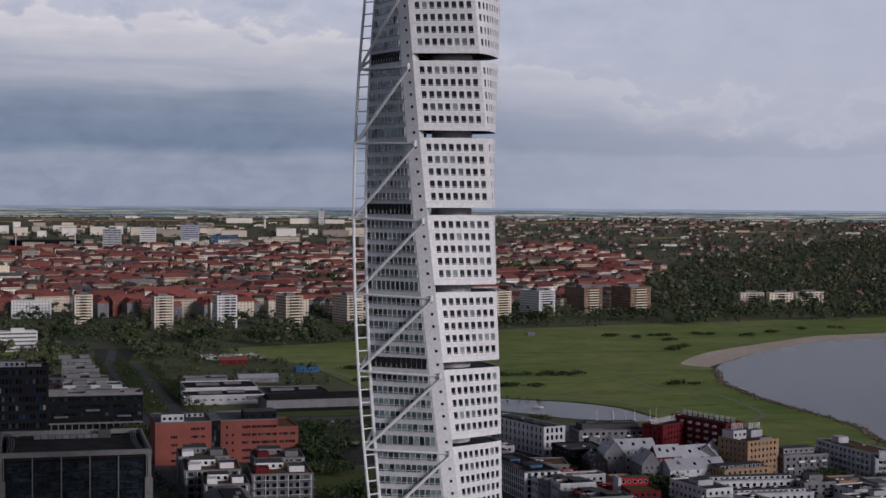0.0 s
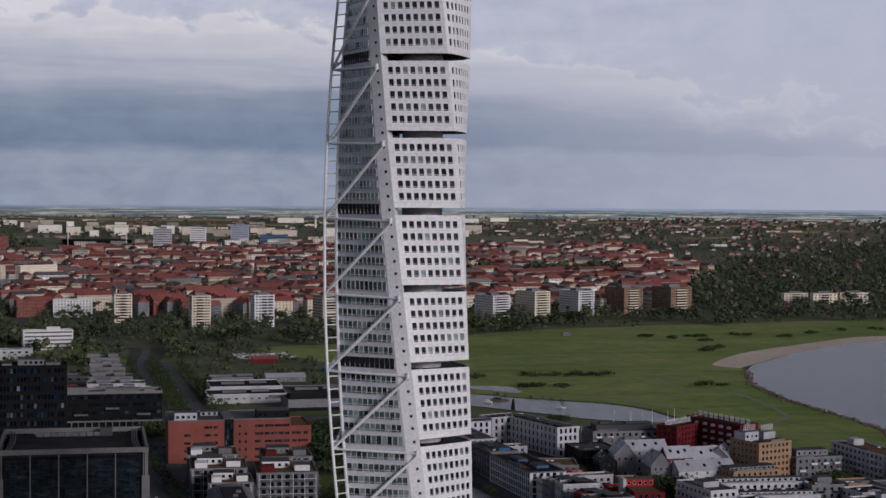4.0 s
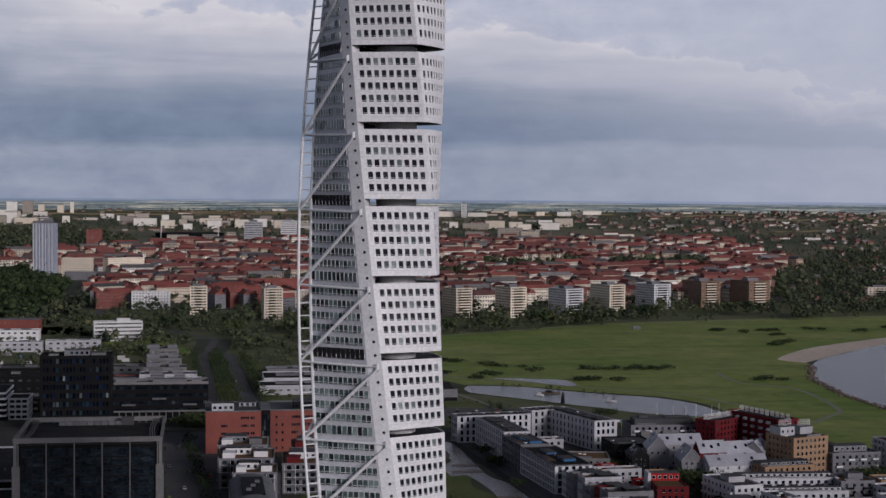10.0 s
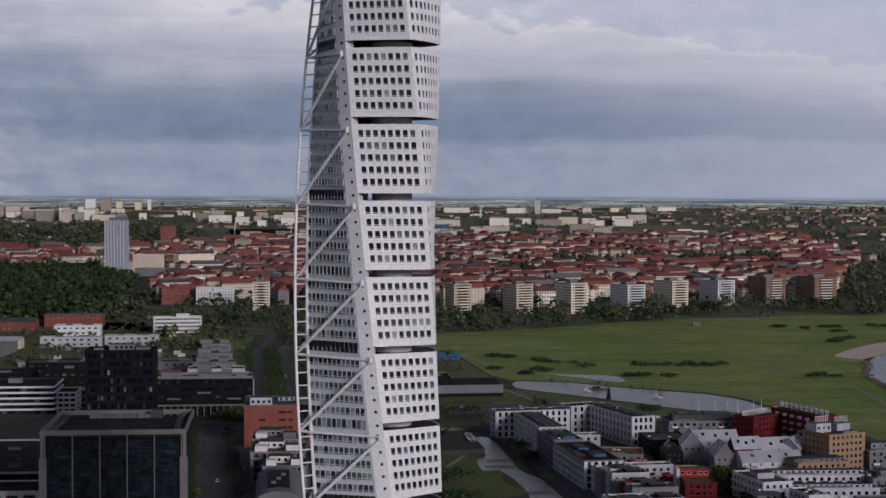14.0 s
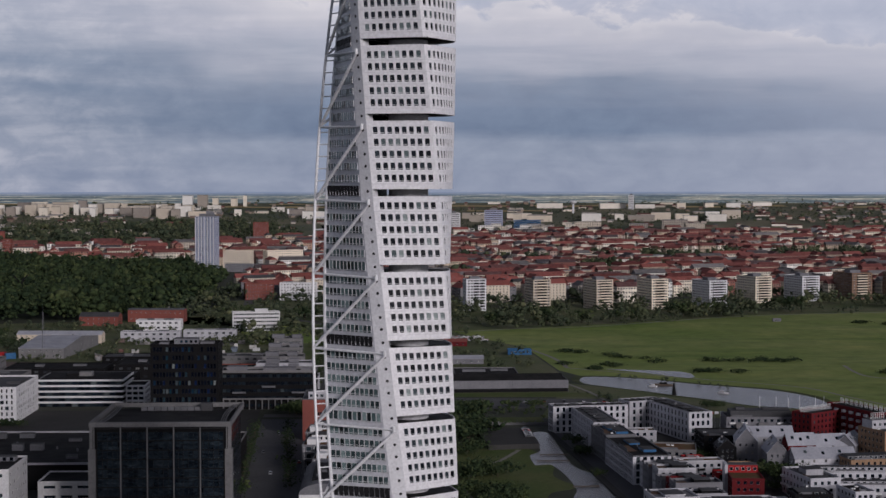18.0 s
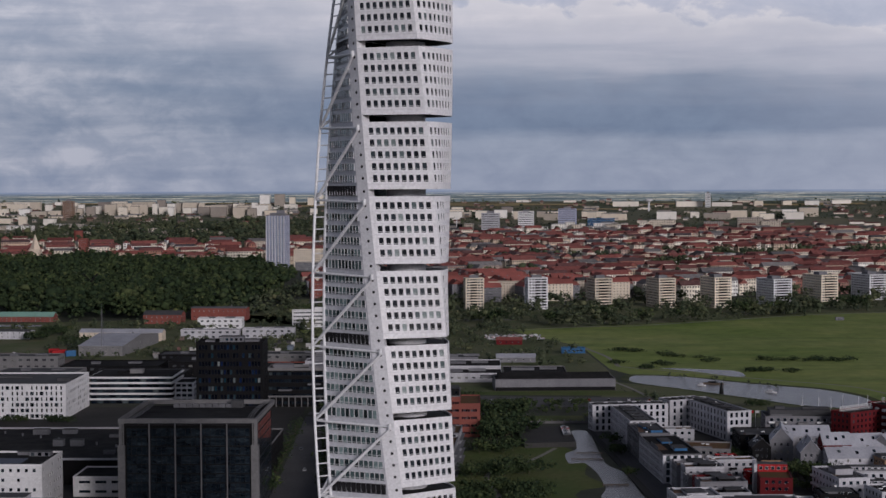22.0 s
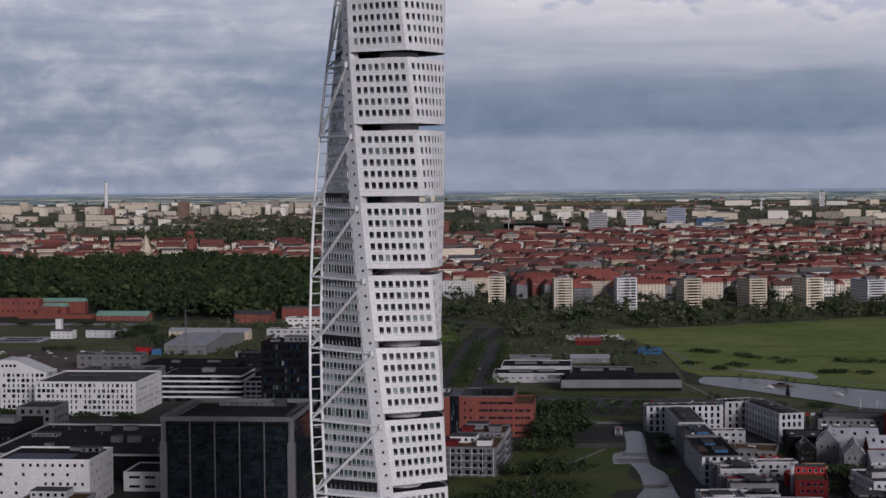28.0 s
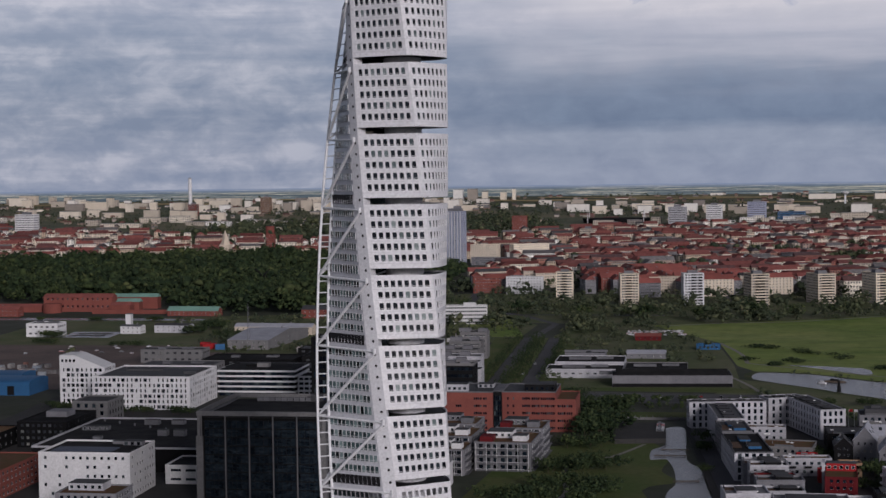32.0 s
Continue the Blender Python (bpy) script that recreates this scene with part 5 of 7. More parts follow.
# halls on the far side of the avenue
top = building("school_hall", "long low hall with a dark pitched roof and pale walls", 73, 612, 3, 80, 30, 7.5, 1, OFFWHITE, TAR, 0, 0, faces="", rim=0.3, category="hall")
pitched(top, 74, 22, 7.6, 2.8, TAR, 0.5, DARKWALL)
part("dark_plinth", box(-39.8, 39.8, -15.15, -15.003, 0, 2.4), DARKWALL, top)
for k in range(12):
    part("wall_panel_joint", box(-36 + 6.4 * k, -35.85 + 6.4 * k, -15.1, -15.003, 2.4, 7.4), PALE_ROOF, top)
for x, y, w, d, h, r, m in ((12, 655, 54, 28, 6.0, TAR, DULL_WHITE), (14, 692, 50, 40, 7.5, TAR, DULL_WHITE), (8, 726, 30, 22, 9, GREY_ROOF, OFFWHITE), (62, 660, 44, 40, 6.5, TAR, CONCRETE), (40, 620, 12, 16, 6, TAR, OFFWHITE)):
    building("workshop_hall", "pale low hall with a black flat roof and roof lights", x, y, 0, w, d, h, 1, m, r, int(w / 5), 4, 2.2, 1.1, FRAME_D, G_HOME, "SE", units=((-8, 0, 16, 5, 1.6), (10, 4, 12, 4, 1.4)), unitmat=PALE_ROOF, category="hall", group="low halls", rows=True)
building("blue_pavilion", "small bright blue pavilion on the meadow", 100, 832, 0, 19, 9, 4, 1, BLUE_WALL, TAR, 5, 2, 2, 1.2, category="pavilion")
house("red_kiosk", "small red kiosk beside a car park", 50, 902, 0, 22, 8, 4, 2, 1, RED_PAINT, TILE, 4, 2, category="kiosk")

# the white quay houses round a court
for ax, ay, bx, by, wd, h, n in ((84.5, 427, 127, 433, 11, 14.5, 12), (127, 438, 148, 446, 13, 15.5, 5), (102, 420, 107, 362, 14, 14.5, 14), (145, 444, 161, 389, 14, 15.7, 13)):
    lg = math.hypot(bx - ax, by - ay)
    building("quay_house", "white rendered quay house with a dark panelled flat roof", (ax + bx) / 2, (ay + by) / 2, math.degrees(math.atan2(by - ay, bx - ax)), lg, wd, h, 4, DULL_WHITE, GREY_ROOF, n, 4, 1.5, 2.5, FRAME_D, G_DARK, "SEWN", 1.0, rim=0.5, rimmat=DULL_WHITE,
             units=[(lg * (k - 2) * 0.19, 0, lg * 0.12, wd * 0.45, 0.6) for k in range(5)], unitmat=DARKWALL, group="quay houses")
for ax, ay, bx, by, wd, h, wall, rf in ((106, 360, 109, 326, 15, 13.5, OFFWHITE, GREY_ROOF), (110, 324, 115, 268, 18, 13, DULL_WHITE, TAR)):
    lg = math.hypot(bx - ax, by - ay)
    building("street_house", "long pale street house with tall glazed bays", (ax + bx) / 2, (ay + by) / 2, math.degrees(math.atan2(by - ay, bx - ax)), lg, wd, h, 4, wall, rf, int(lg / 2.6), 5, 1.8, 2.5, FRAME_W, G_DARK, "SEWN", 0.8, rim=0.6, rimmat=PALE_ROOF,
             units=((lg * 0.2, 2, 10, 6, 1.2), (-lg * 0.2, 0, 12, 5, 0.8)), unitmat=BLUE_WALL, group="street houses")
for k in range(7):
    building("shed_roof_house", "narrow grey town house with a slanting dark roof", 118 + 1.0 * k, 262 - 11.5 * k, -86, 11, 17 + 3 * (k % 2), 10.5 + 1.2 * (k % 3), 3, OFFWHITE if k % 2 else RED_PAINT if k == 4 else DULL_WHITE, GREY_ROOF if k % 2 else TAR, 4, 5, 1.3, 1.6, FRAME_W, G_DARK, "SEWN", 0.8, rim=0.9, units=((0, 2, 6, 7, 1.6),), unitmat=DARKWALL, group="narrow town houses")

# the red, ochre and grey blocks by the meadow
def lattice(w, h, nx, nz):
    """An open screen of flat bars."""
    bars = [box(-w / 2 + w * k / nx - 0.09, -w / 2 + w * k / nx + 0.09, -0.06, 0.06, 0, h) for k in range(nx + 1)]
    bars += [box(-w / 2, w / 2, -0.05, 0.05, h * k / nz - 0.07, h * k / nz + 0.07) for k in range(1, nz + 1)]
    return join(*bars)


for ax, ay, bx, by, wd, h in ((211, 372, 238, 392, 13, 17.5), (236, 394, 250, 352, 13, 20)):
    lg = math.hypot(bx - ax, by - ay)
    top = building("red_block", "dark red apartment block with white balconies", (ax + bx) / 2, (ay + by) / 2, math.degrees(math.atan2(by - ay, bx - ax)), lg, wd, h, 6, RED_PAINT, TAR, 10, 4, 1.3, 1.6, FRAME_D, G_DARK, "SEWN", 1.0, group="red blocks", rows=True)
    for k in range(10):
        part("roof_screen", lattice(2.6, 2.9, 3, 3), FRAME_W, top, "white open roof screen", at=pose(lg * (k - 4.5) * 0.098, wd * 0.1, h))
    for i in range(5):
        for k in range(6 if wd == 13 and ax > 230 else 0):
            part("balcony", box(-lg / 2 + 2.5 + (lg - 5) * k / 6, -lg / 2 + 4.6 + (lg - 5) * k / 6, -wd / 2 - 1.5, -wd / 2 - 0.003, 3 + 3.6 * i, 4.3 + 3.6 * i), DULL_WHITE, top)
top = building("ochre_block", "ochre apartment block with white penthouses", 239, 312, 20, 22, 21, 18.5, 6, YELLOW, GREY_ROOF, 7, 6, 1.3, 1.5, FRAME_W, G_DARK, "SEW", units=((-6, 4, 9, 8, 4.5), (7, 5, 8, 8, 3.6)), unitmat=DULL_WHITE)
for x, y, z in ((-6, 2, 4.6), (7, 3, 3.7)):
    part("roof_screen", lattice(7.5, 3.2, 6, 3), FRAME_W, top, "white open roof screen", at=pose(x, y, 18.5 + z))
building("ochre_house", "low ochre house with a pale metal roof", 221, 284, 10, 27, 15, 9, 3, YELLOW, PALE_ROOF, 8, 4, 1.3, 1.4, FRAME_W, G_DARK, "SEW", units=((0, 1, 26, 8, 1.6),), unitmat=PALE_ROOF)
top = building("grey_block", "grey apartment block with a set-back roof storey", 194, 396, -3, 38, 20, 13, 4, OFFWHITE, GREY_ROOF, 10, 5, 1.6, 1.6, FRAME_W, G_DARK, "SEW", units=((0, 1, 32, 12, 3.0), (-10, 2, 5, 4, 4.2), (9, 2, 14, 5, 3.8)), unitmat=GREY_ROOF)
for k in range(3):
    part("bay", box(-14 + 12 * k, -9 + 12 * k, -12.2, -10.003, 0, 10.5), CONCRETE, top)
building("grey_house", "dark grey house with red doors and balconies", 166, 362, 0, 22, 26, 9, 3, DARKWALL, GREY_ROOF, 5, 6, 1.5, 1.5, FRAME_W, G_DARK, "SEW")
for x, y, rot, w, d, h, rise, m, rf in ((172, 330, 80, 20, 11, 11, 6.5, OFFWHITE, STEEL_ROOF), (186, 338, 0, 22, 11, 11.5, 4.5, DULL_WHITE, STEEL_ROOF), (195, 315, 5, 14, 10, 11, 5, RED_PAINT, STEEL_ROOF), (208, 318, 10, 22, 12, 10, 5, DULL_WHITE, STEEL_ROOF), (180, 302, 85, 18, 10, 10, 6, OFFWHITE, STEEL_ROOF), (222, 322, 60, 18, 10, 10, 5, OFFWHITE, STEEL_ROOF), (200, 292, 4, 30, 12, 8.5, 4.2, DULL_WHITE, STEEL_ROOF), (160, 322, 88, 14, 9, 9, 4, DARKWALL, GREY_ROOF)):
    top = house("gabled_house", "gabled town house with a pale metal roof", x, y, rot, w, d, h, rise, 3, m, rf, 5, 3, group="gabled town houses", faces="SEWN")
    pitch = math.degrees(math.atan2(rise, d / 2))
    for k in range(3):
        for s in (-1, 1):
            part("skylight", box(-0.7, 0.7, -0.9, 0.9, 0.2, 0.36), G_DARK, top, at=pose(-w * 0.3 + w * 0.28 * k, s * d * (0.2 + 0.07 * (k % 2)), h + rise * (0.6 - 0.14 * (k % 2)), -s * pitch, 0, 0))
top = building("scarlet_house", "scarlet house with a planted roof and white end wall", 152, 242, -5, 14, 24, 9, 3, RED_PAINT, SEDUM, 4, 7, 1.4, 1.4, FRAME_W, G_DARK, "SEW", units=((0, 8.6, 13, 6, 3.4),), unitmat=SCARLET)
part("end_wall", box(-8.4, -7.003, 3, 12.2, 0, 13.0), DULL_WHITE, top)
building("scarlet_terrace", "low scarlet terrace with a glazed white gallery", 146, 200, 0, 30, 11, 5.5, 2, SCARLET, PALE_ROOF, 12, 3, 1.8, 1.5, FRAME_W, G_DARK, "SEW", rim=1.0, rimmat=FRAME_W)
MEADOW_ROW = ((208, 248, -3, 48, 12, 9.5, DULL_WHITE, PALE_ROOF, ((0, 2, 44, 5, 1.6),)), (202, 226, -3, 52, 11, 7.5, DULL_WHITE, PALE_ROOF, ((4, 1, 40, 4, 1.4),)), (180, 236, -80, 30, 14, 10.5, DULL_WHITE, GREY_ROOF, ((0, 0, 8, 8, 2.6),)), (237, 240, 0, 16, 18, 9.5, OFFWHITE, SEDUM, ((2, 2, 7, 6, 2.6),)), (254, 226, 10, 18, 16, 8, DULL_WHITE, TAR, ()), (262, 252, 0, 16, 14, 7, YELLOW, PALE_ROOF, ()), (248, 204, 5, 22, 14, 8, DULL_WHITE, TAR, ((4, 2, 6, 5, 2.4),)), (276, 238, 0, 20, 16, 8, OFFWHITE, PALE_ROOF, ()), (170, 200, 0, 16, 14, 9, DARKWALL, PALE_ROOF, ((0, 0, 12, 10, 1.2),)), (190, 202, 10, 9, 18, 10, DULL_WHITE, TAR, ()))
QUAY_ROW = ((222, 200, 0, 22, 12, 7, OFFWHITE, GREY_ROOF, ()), (266, 312, 5, 26, 18, 10, OFFWHITE, GREY_ROOF, ((0, 2, 18, 8, 3.0),)), (134, 172, 0, 30, 20, 11, DULL_WHITE, PALE_ROOF, ((0, 0, 20, 10, 1.2),)), (108, 178, -84, 18, 18, 13, DULL_WHITE, PALE_ROOF, ((0, 0, 10, 8, 1.0),)), (140, 286, 5, 22, 9, 8, DULL_WHITE, SEDUM, ()), (134, 330, -10, 26, 22, 7, CONCRETE, SEDUM, ()), (126, 386, 0, 20, 10, 7, DULL_WHITE, SEDUM, ()), (150, 270, 0, 12, 8, 5, SCARLET, TAR, ()), (142, 312, 0, 10, 7, 5, SCARLET, TAR, ()), (160, 286, 0, 10, 9, 6, YELLOW, GREY_ROOF, ()))
for x, y, rot, w, d, h, m, rf, un in MEADOW_ROW + QUAY_ROW:
    building("town_house", "small flat-roofed town house with pale walls" if m in (DULL_WHITE, OFFWHITE, CONCRETE) else "small flat-roofed town house with painted walls", x, y, rot, w, d, h, 3 if h > 8 else 2, m, rf, max(3, int(w / 3.4)), max(3, int(d / 3.4)), 1.5, 1.5, FRAME_W, G_DARK, "SEW", 0.8, rim=0.7, units=un, unitmat=m, group="town houses by the meadow")
for ax, ay, bx, by, wd, h in ((296, 334, 300, 284, 16, 13), (292, 280, 318, 268, 15, 12)):
    lg = math.hypot(bx - ax, by - ay)
    building("shore_house", "white shore apartment house with a planted roof", (ax + bx) / 2, (ay + by) / 2, math.degrees(math.atan2(by - ay, bx - ax)), lg, wd, h, 4, DULL_WHITE, SEDUM, 12, 4, 1.8, 1.8, FRAME_W, G_DARK, "SEWN", units=((-lg * 0.3, 0, 7, 6, 3.2),), unitmat=DULL_WHITE, group="shore houses", rows=True)


def dress_roof(top, w, d, h, seed, rail=True):
    """Roof clutter as on the small town houses: hatches, pipes, a glass rail and a timber deck."""
    r = random.Random(seed)
    for k in range(2):
        x, y = r.uniform(-w * 0.38, w * 0.38), r.uniform(-d * 0.2, d * 0.36)
        v, f = join(box(-0.8, 0.8, -0.6, 0.6, 0, 0.45), box(-0.7, 0.7, -0.5, 0.5, 0.44, 0.5))
        part("skylight", (v, f, [0] * 6 + [1] * 6), (FRAME_W, G_DARK), top, at=pose(x, y, h - 0.02))
    for k in range(1):
        x, y = r.uniform(-w * 0.4, w * 0.4), r.uniform(-d * 0.3, d * 0.38)
        part("vent_pipe", tube([(x, y, h - 0.1), (x, y, h + 1.3)], [0.22, 0.22], 6), PALE_ROOF, top)
    if rail:
        a = r.uniform(-0.44, -0.05) * w
        b = a + w * r.uniform(0.25, 0.45)
        part("roof_terrace", box(a, b, -d * 0.47 + 0.4, -d * 0.2, h - 0.018, h + 0.1), DECK_WOOD, top)
        part("terrace_rail", box(a, b, -d * 0.47 + 0.3, -d * 0.47 + 0.36, h, h + 1.5), PALE_ROOF, top)


def face_balconies(top, w, d, h, floors, seed, mat):
    """Balconies with a slab and a rail on the front, here and there."""
    r = random.Random(seed)
    n = max(2, int(w / 6))
    for k in range(n):
        for i in range(1, floors):
            if r.random() < 0.55:
                x, z = -w / 2 + w * (k + 0.5) / n, h / floors * i
                slab = part("balcony", box(-1.6, 1.6, -1.4, -0.003, 0, 0.18), PALE_ROOF, top, at=pose(x, -d / 2, z))
                part("rail", join(box(-1.6, 1.6, -1.4, -1.34, 0.18, 1.1), box(-1.6, -1.54, -1.34, -0.01, 0.18, 1.1), box(1.54, 1.6, -1.34, -0.01, 0.18, 1.1)), mat, slab)


for ob in [o for o in bpy.data.objects if o.parent is None and o.get("category") in ("apartment building", "house")]:
    base = ob.name.split(".")[0]
    if base not in ("town_house", "shed_roof_house", "street_house", "shore_house", "ochre_block", "ochre_house", "grey_block", "grey_house", "quay_house"):
        continue
    box_of = [v.co for v in next(c for c in ob.children if c.name.startswith("wall")).data.vertices]
    ww, dd, hh = (2 * max(v[i] for v in box_of) if i < 2 else max(v[i] for v in box_of) for i in range(3))
    key = int(ob.location.x * 7 + ob.location.y * 13)
    dress_roof(ob, ww, dd, hh, key, base != "quay_house")
    if base in ("town_house", "shore_house", "grey_block", "grey_house"):
        face_balconies(ob, ww, dd, hh, 4 if hh > 11 else 3 if hh > 8 else 2, key, FRAME_W if key % 3 else DARKWALL)

# ---- the town behind the meadow ----


def landmark(name, label, cat, x, y, rot, w, d, h, floors, wall, roof=GREY_ROOF, nf=6, ns=6, ww=1.5, wh=1.5, units=(), group="", glass=G_HOME, frame=FRAME_W):
    return building(name, label, x, y, rot, w, d, h, floors, wall, roof, nf, ns, ww, wh, frame, glass, "SEW", 1.0, units=units, category=cat, group=group, rows=True, base=ground_z(math.hypot(x, y)))


def balcony_tower(x, y, rot, w, d, h, floors, wall, strips, label):
    """An apartment tower on the edge of the meadow, with a column of balconies on the end."""
    top = landmark("apartment_tower", label, "apartment tower", x, y, rot, w, d, h, floors, wall, GREY_ROOF, 6, 10, 2.3, 1.7, ((0, 0, w * 0.5, d * 0.3, 3.2),), "apartment towers")
    step = h / floors
    # dark panel proud of the wall, standing in for shade behind the balconies
    for bx, bw in strips:
        part("loggia", box(bx - bw / 2, bx + bw / 2, -d / 2 - 0.12, -d / 2 - 0.003, step, h - 1.0), DARKWALL, top)
    for i in range(1, floors):
        for bx, bw in strips:
            part("balcony", box(bx - bw / 2, bx + bw / 2, -d / 2 - 1.5, -d / 2 - 0.123, step * i - 0.2, step * i + 1.0), CREAM if wall is not W_STRIP else W_STRIP, top)
    return top


NEAR_TOWERS = ((-57, 1362, 0, 19, 16, 31, 10, CREAM, ((0, 6),), "cream apartment tower with a column of balconies"),
        (20, 1262, 8, 20, 18, 35, 12, CREAM, ((-1, 6),), "cream apartment tower with dark balconies"),
        (88, 1284, 10, 22, 18, 34, 11, WHITE, ((0, 6), (7, 4)), "white apartment tower with dark balconies"),
        (156, 1275, 16, 20, 27, 34, 11, BEIGE, ((0, 11),), "beige slab tower with pale balconies on its end"),
        (226, 1306, 18, 20, 34, 32, 11, BEIGE, ((0, 12),), "beige slab tower with pale balconies on its end"),
        (286, 1305, 18, 20, 36, 33, 11, CREAM, ((0, 11),), "cream slab tower with pale balconies on its end"))
BAY_TOWERS = ((356, 1338, 20, 23, 38, 29, 10, WHITE, ((0, 14),), "white slab tower with pale balconies on its end"),
        (420, 1396, 20, 22, 40, 30, 10, CREAM, ((0, 13),), "beige slab tower with balconies on its end"),
        (482, 1420, 20, 24, 38, 29, 10, WHITE, ((0, 14),), "white slab tower with pale balconies on its end"),
        (550, 1446, 18, 28, 40, 31, 10, BROWN, ((0, 14),), "brown brick slab tower with balconies"),
        (608, 1434, 18, 32, 38, 32, 10, BROWN, ((0, 16),), "brown brick slab tower with balconies"),
        (822, 1545, -10, 32, 16, 16, 5, CREAM, ((0, 10),), "low beige apartment house among trees"),
        (845, 1506, -10, 32, 16, 18, 5, CREAM, ((0, 10),), "low beige apartment house among trees"),
        (898, 1530, -10, 38, 16, 17, 5, CREAM, ((0, 12),), "low beige apartment house among trees"))
for x, y, rot, w, d, h, n, wall, st, lab in NEAR_TOWERS + BAY_TOWERS:
    balcony_tower(x, y, rot, w, d, h, n, W_STRIP if wall is WHITE else wall, st, lab)
landmark("corner_house", "white corner apartment house with a dark roof", "apartment building", -112, 1450, 0, 44, 16, 20, 6, WHITE, TAR, 12, 5)
landmark("corner_house", "brick-red corner apartment house with a tiled top", "apartment building", -160, 1462, 12, 34, 18, 19, 5, BRICK, TILE, 10, 5)
landmark("cream_house", "cream apartment house with a flat roof", "apartment building", 62, 1440, -6, 48, 16, 20, 6, BEIGE, GREY_ROOF, 14, 5)

# high-rises further off
top = landmark("blue_high_rise", "tall blue-grey high-rise with a stepped crown", "skyscraper", -292, 2100, -14, 30, 26, 85, 26, PALE_BLUE, GREY_ROOF, 9, 8, 1.9, 2.0, ((0, 0, 20, 18, 5), (4, 2, 10, 10, 9)), glass=G_TEAL)
for k in range(7):
    part("rib", box(-15 + 5 * k - 0.45, -15 + 5 * k + 0.45, -13.6, -13.003, 0, 85), WHITE, top)
landmark("linked_slab", "beige office slab beside the high-rise", "office building", -245, 2120, -14, 46, 16, 30, 9, CREAM, GREY_ROOF, 14, 5)
landmark("linked_slab", "beige long slab house with ribbon windows", "apartment building", -175, 2140, 35, 66, 15, 30, 9, CREAM, GREY_ROOF, 18, 5)
landmark("linked_slab", "white low slab beside the high-rise", "office building", -225, 2060, -14, 70, 14, 12, 4, OFFWHITE, PALE_ROOF, 20, 4)
landmark("brick_slab", "red brick slab house with white balconies", "apartment building", -268, 2875, 0, 31, 14, 36, 10, BRICK, GREY_ROOF, 9, 5)
for x, y, w, d, h, wall in ((-1276, 2690, 44, 22, 48, WHITE), (58, 3060, 38, 20, 40, DULL_WHITE), (138, 3130, 34, 20, 38, WHITE), (232, 3160, 40, 20, 42, PALE_BLUE), (-1110, 3300, 20, 18, 30, BRICK), (-960, 3420, 24, 18, 40, BROWN), (634, 3760, 14, 14, 36, WHITE), (-110, 2640, 30, 18, 26, BEIGE)):
    landmark("high_rise", "distant high-rise block with even rows of windows", "high-rise", x, y, -8, w, d, h, max(8, int(h / 4.5)), wall, GREY_ROOF, 12, 6, 2.6, 2.0, ((0, 0, w * 0.4, d * 0.5, 5),), "distant high-rises")
landmark("blue_office", "long bright blue office building", "office building", 306, 3140, -5, 60, 18, 21, 5, BLUE_WALL, GREY_ROOF, 20, 4, 3.0, 2.4)
x, y = -1153, 3410
top = thing("factory_chimney", "tall pale concrete chimney of the power station", "chimney", x, y, ground_z(math.hypot(x, y)))
part("shaft", tube([(0, 0, 0), (0, 0, 40), (0, 0, 88)], [5.2, 4.4, 3.8], 20), WHITE, top)
part("rim", tube([(0, 0, 86), (0, 0, 88.6)], [4.1, 4.1], 20), DULL_WHITE, top)
part("flue", tube([(0, 0, 88), (0, 0, 89.4)], [2.6, 2.6], 16), CONCRETE, top)
x, y = 467, 3640
top = thing("water_tower", "white mushroom water tower on the horizon", "water tower", x, y, ground_z(math.hypot(x, y)))
part("shaft", tube([(0, 0, 0), (0, 0, 24)], [2.6, 2.6], 16), WHITE, top)
part("bowl", tube([(0, 0, 23), (0, 0, 27), (0, 0, 30), (0, 0, 32)], [3, 9, 10, 5], 20), WHITE, top)

x, y = -79, 3150
top = thing("stadium", "low dark oval stadium with slim white masts", "stadium", x, y, ground_z(math.hypot(x, y)) - 1)
oval = [(72 * math.cos(2 * math.pi * k / 32), 46 * math.sin(2 * math.pi * k / 32)) for k in range(32)]
v = [(a, b, 0) for a, b in oval] + [(a * 1.06, b * 1.06, 11) for a, b in oval] + [(a * 0.6, b * 0.6, 8) for a, b in oval]
part("stand", (v, [(i, (i + 1) % 32, 32 + (i + 1) % 32, 32 + i) for i in range(32)] + [(32 + i, 32 + (i + 1) % 32, 64 + (i + 1) % 32, 64 + i) for i in range(32)]), DARKWALL, top)
for sx, sy in ((-1, -1), (1, -1), (-1, 1), (1, 1)):
    part("mast", tube([(62 * sx, 34 * sy, 0), (62 * sx, 34 * sy, 27)], [0.9, 0.6], 6), WHITE, top)

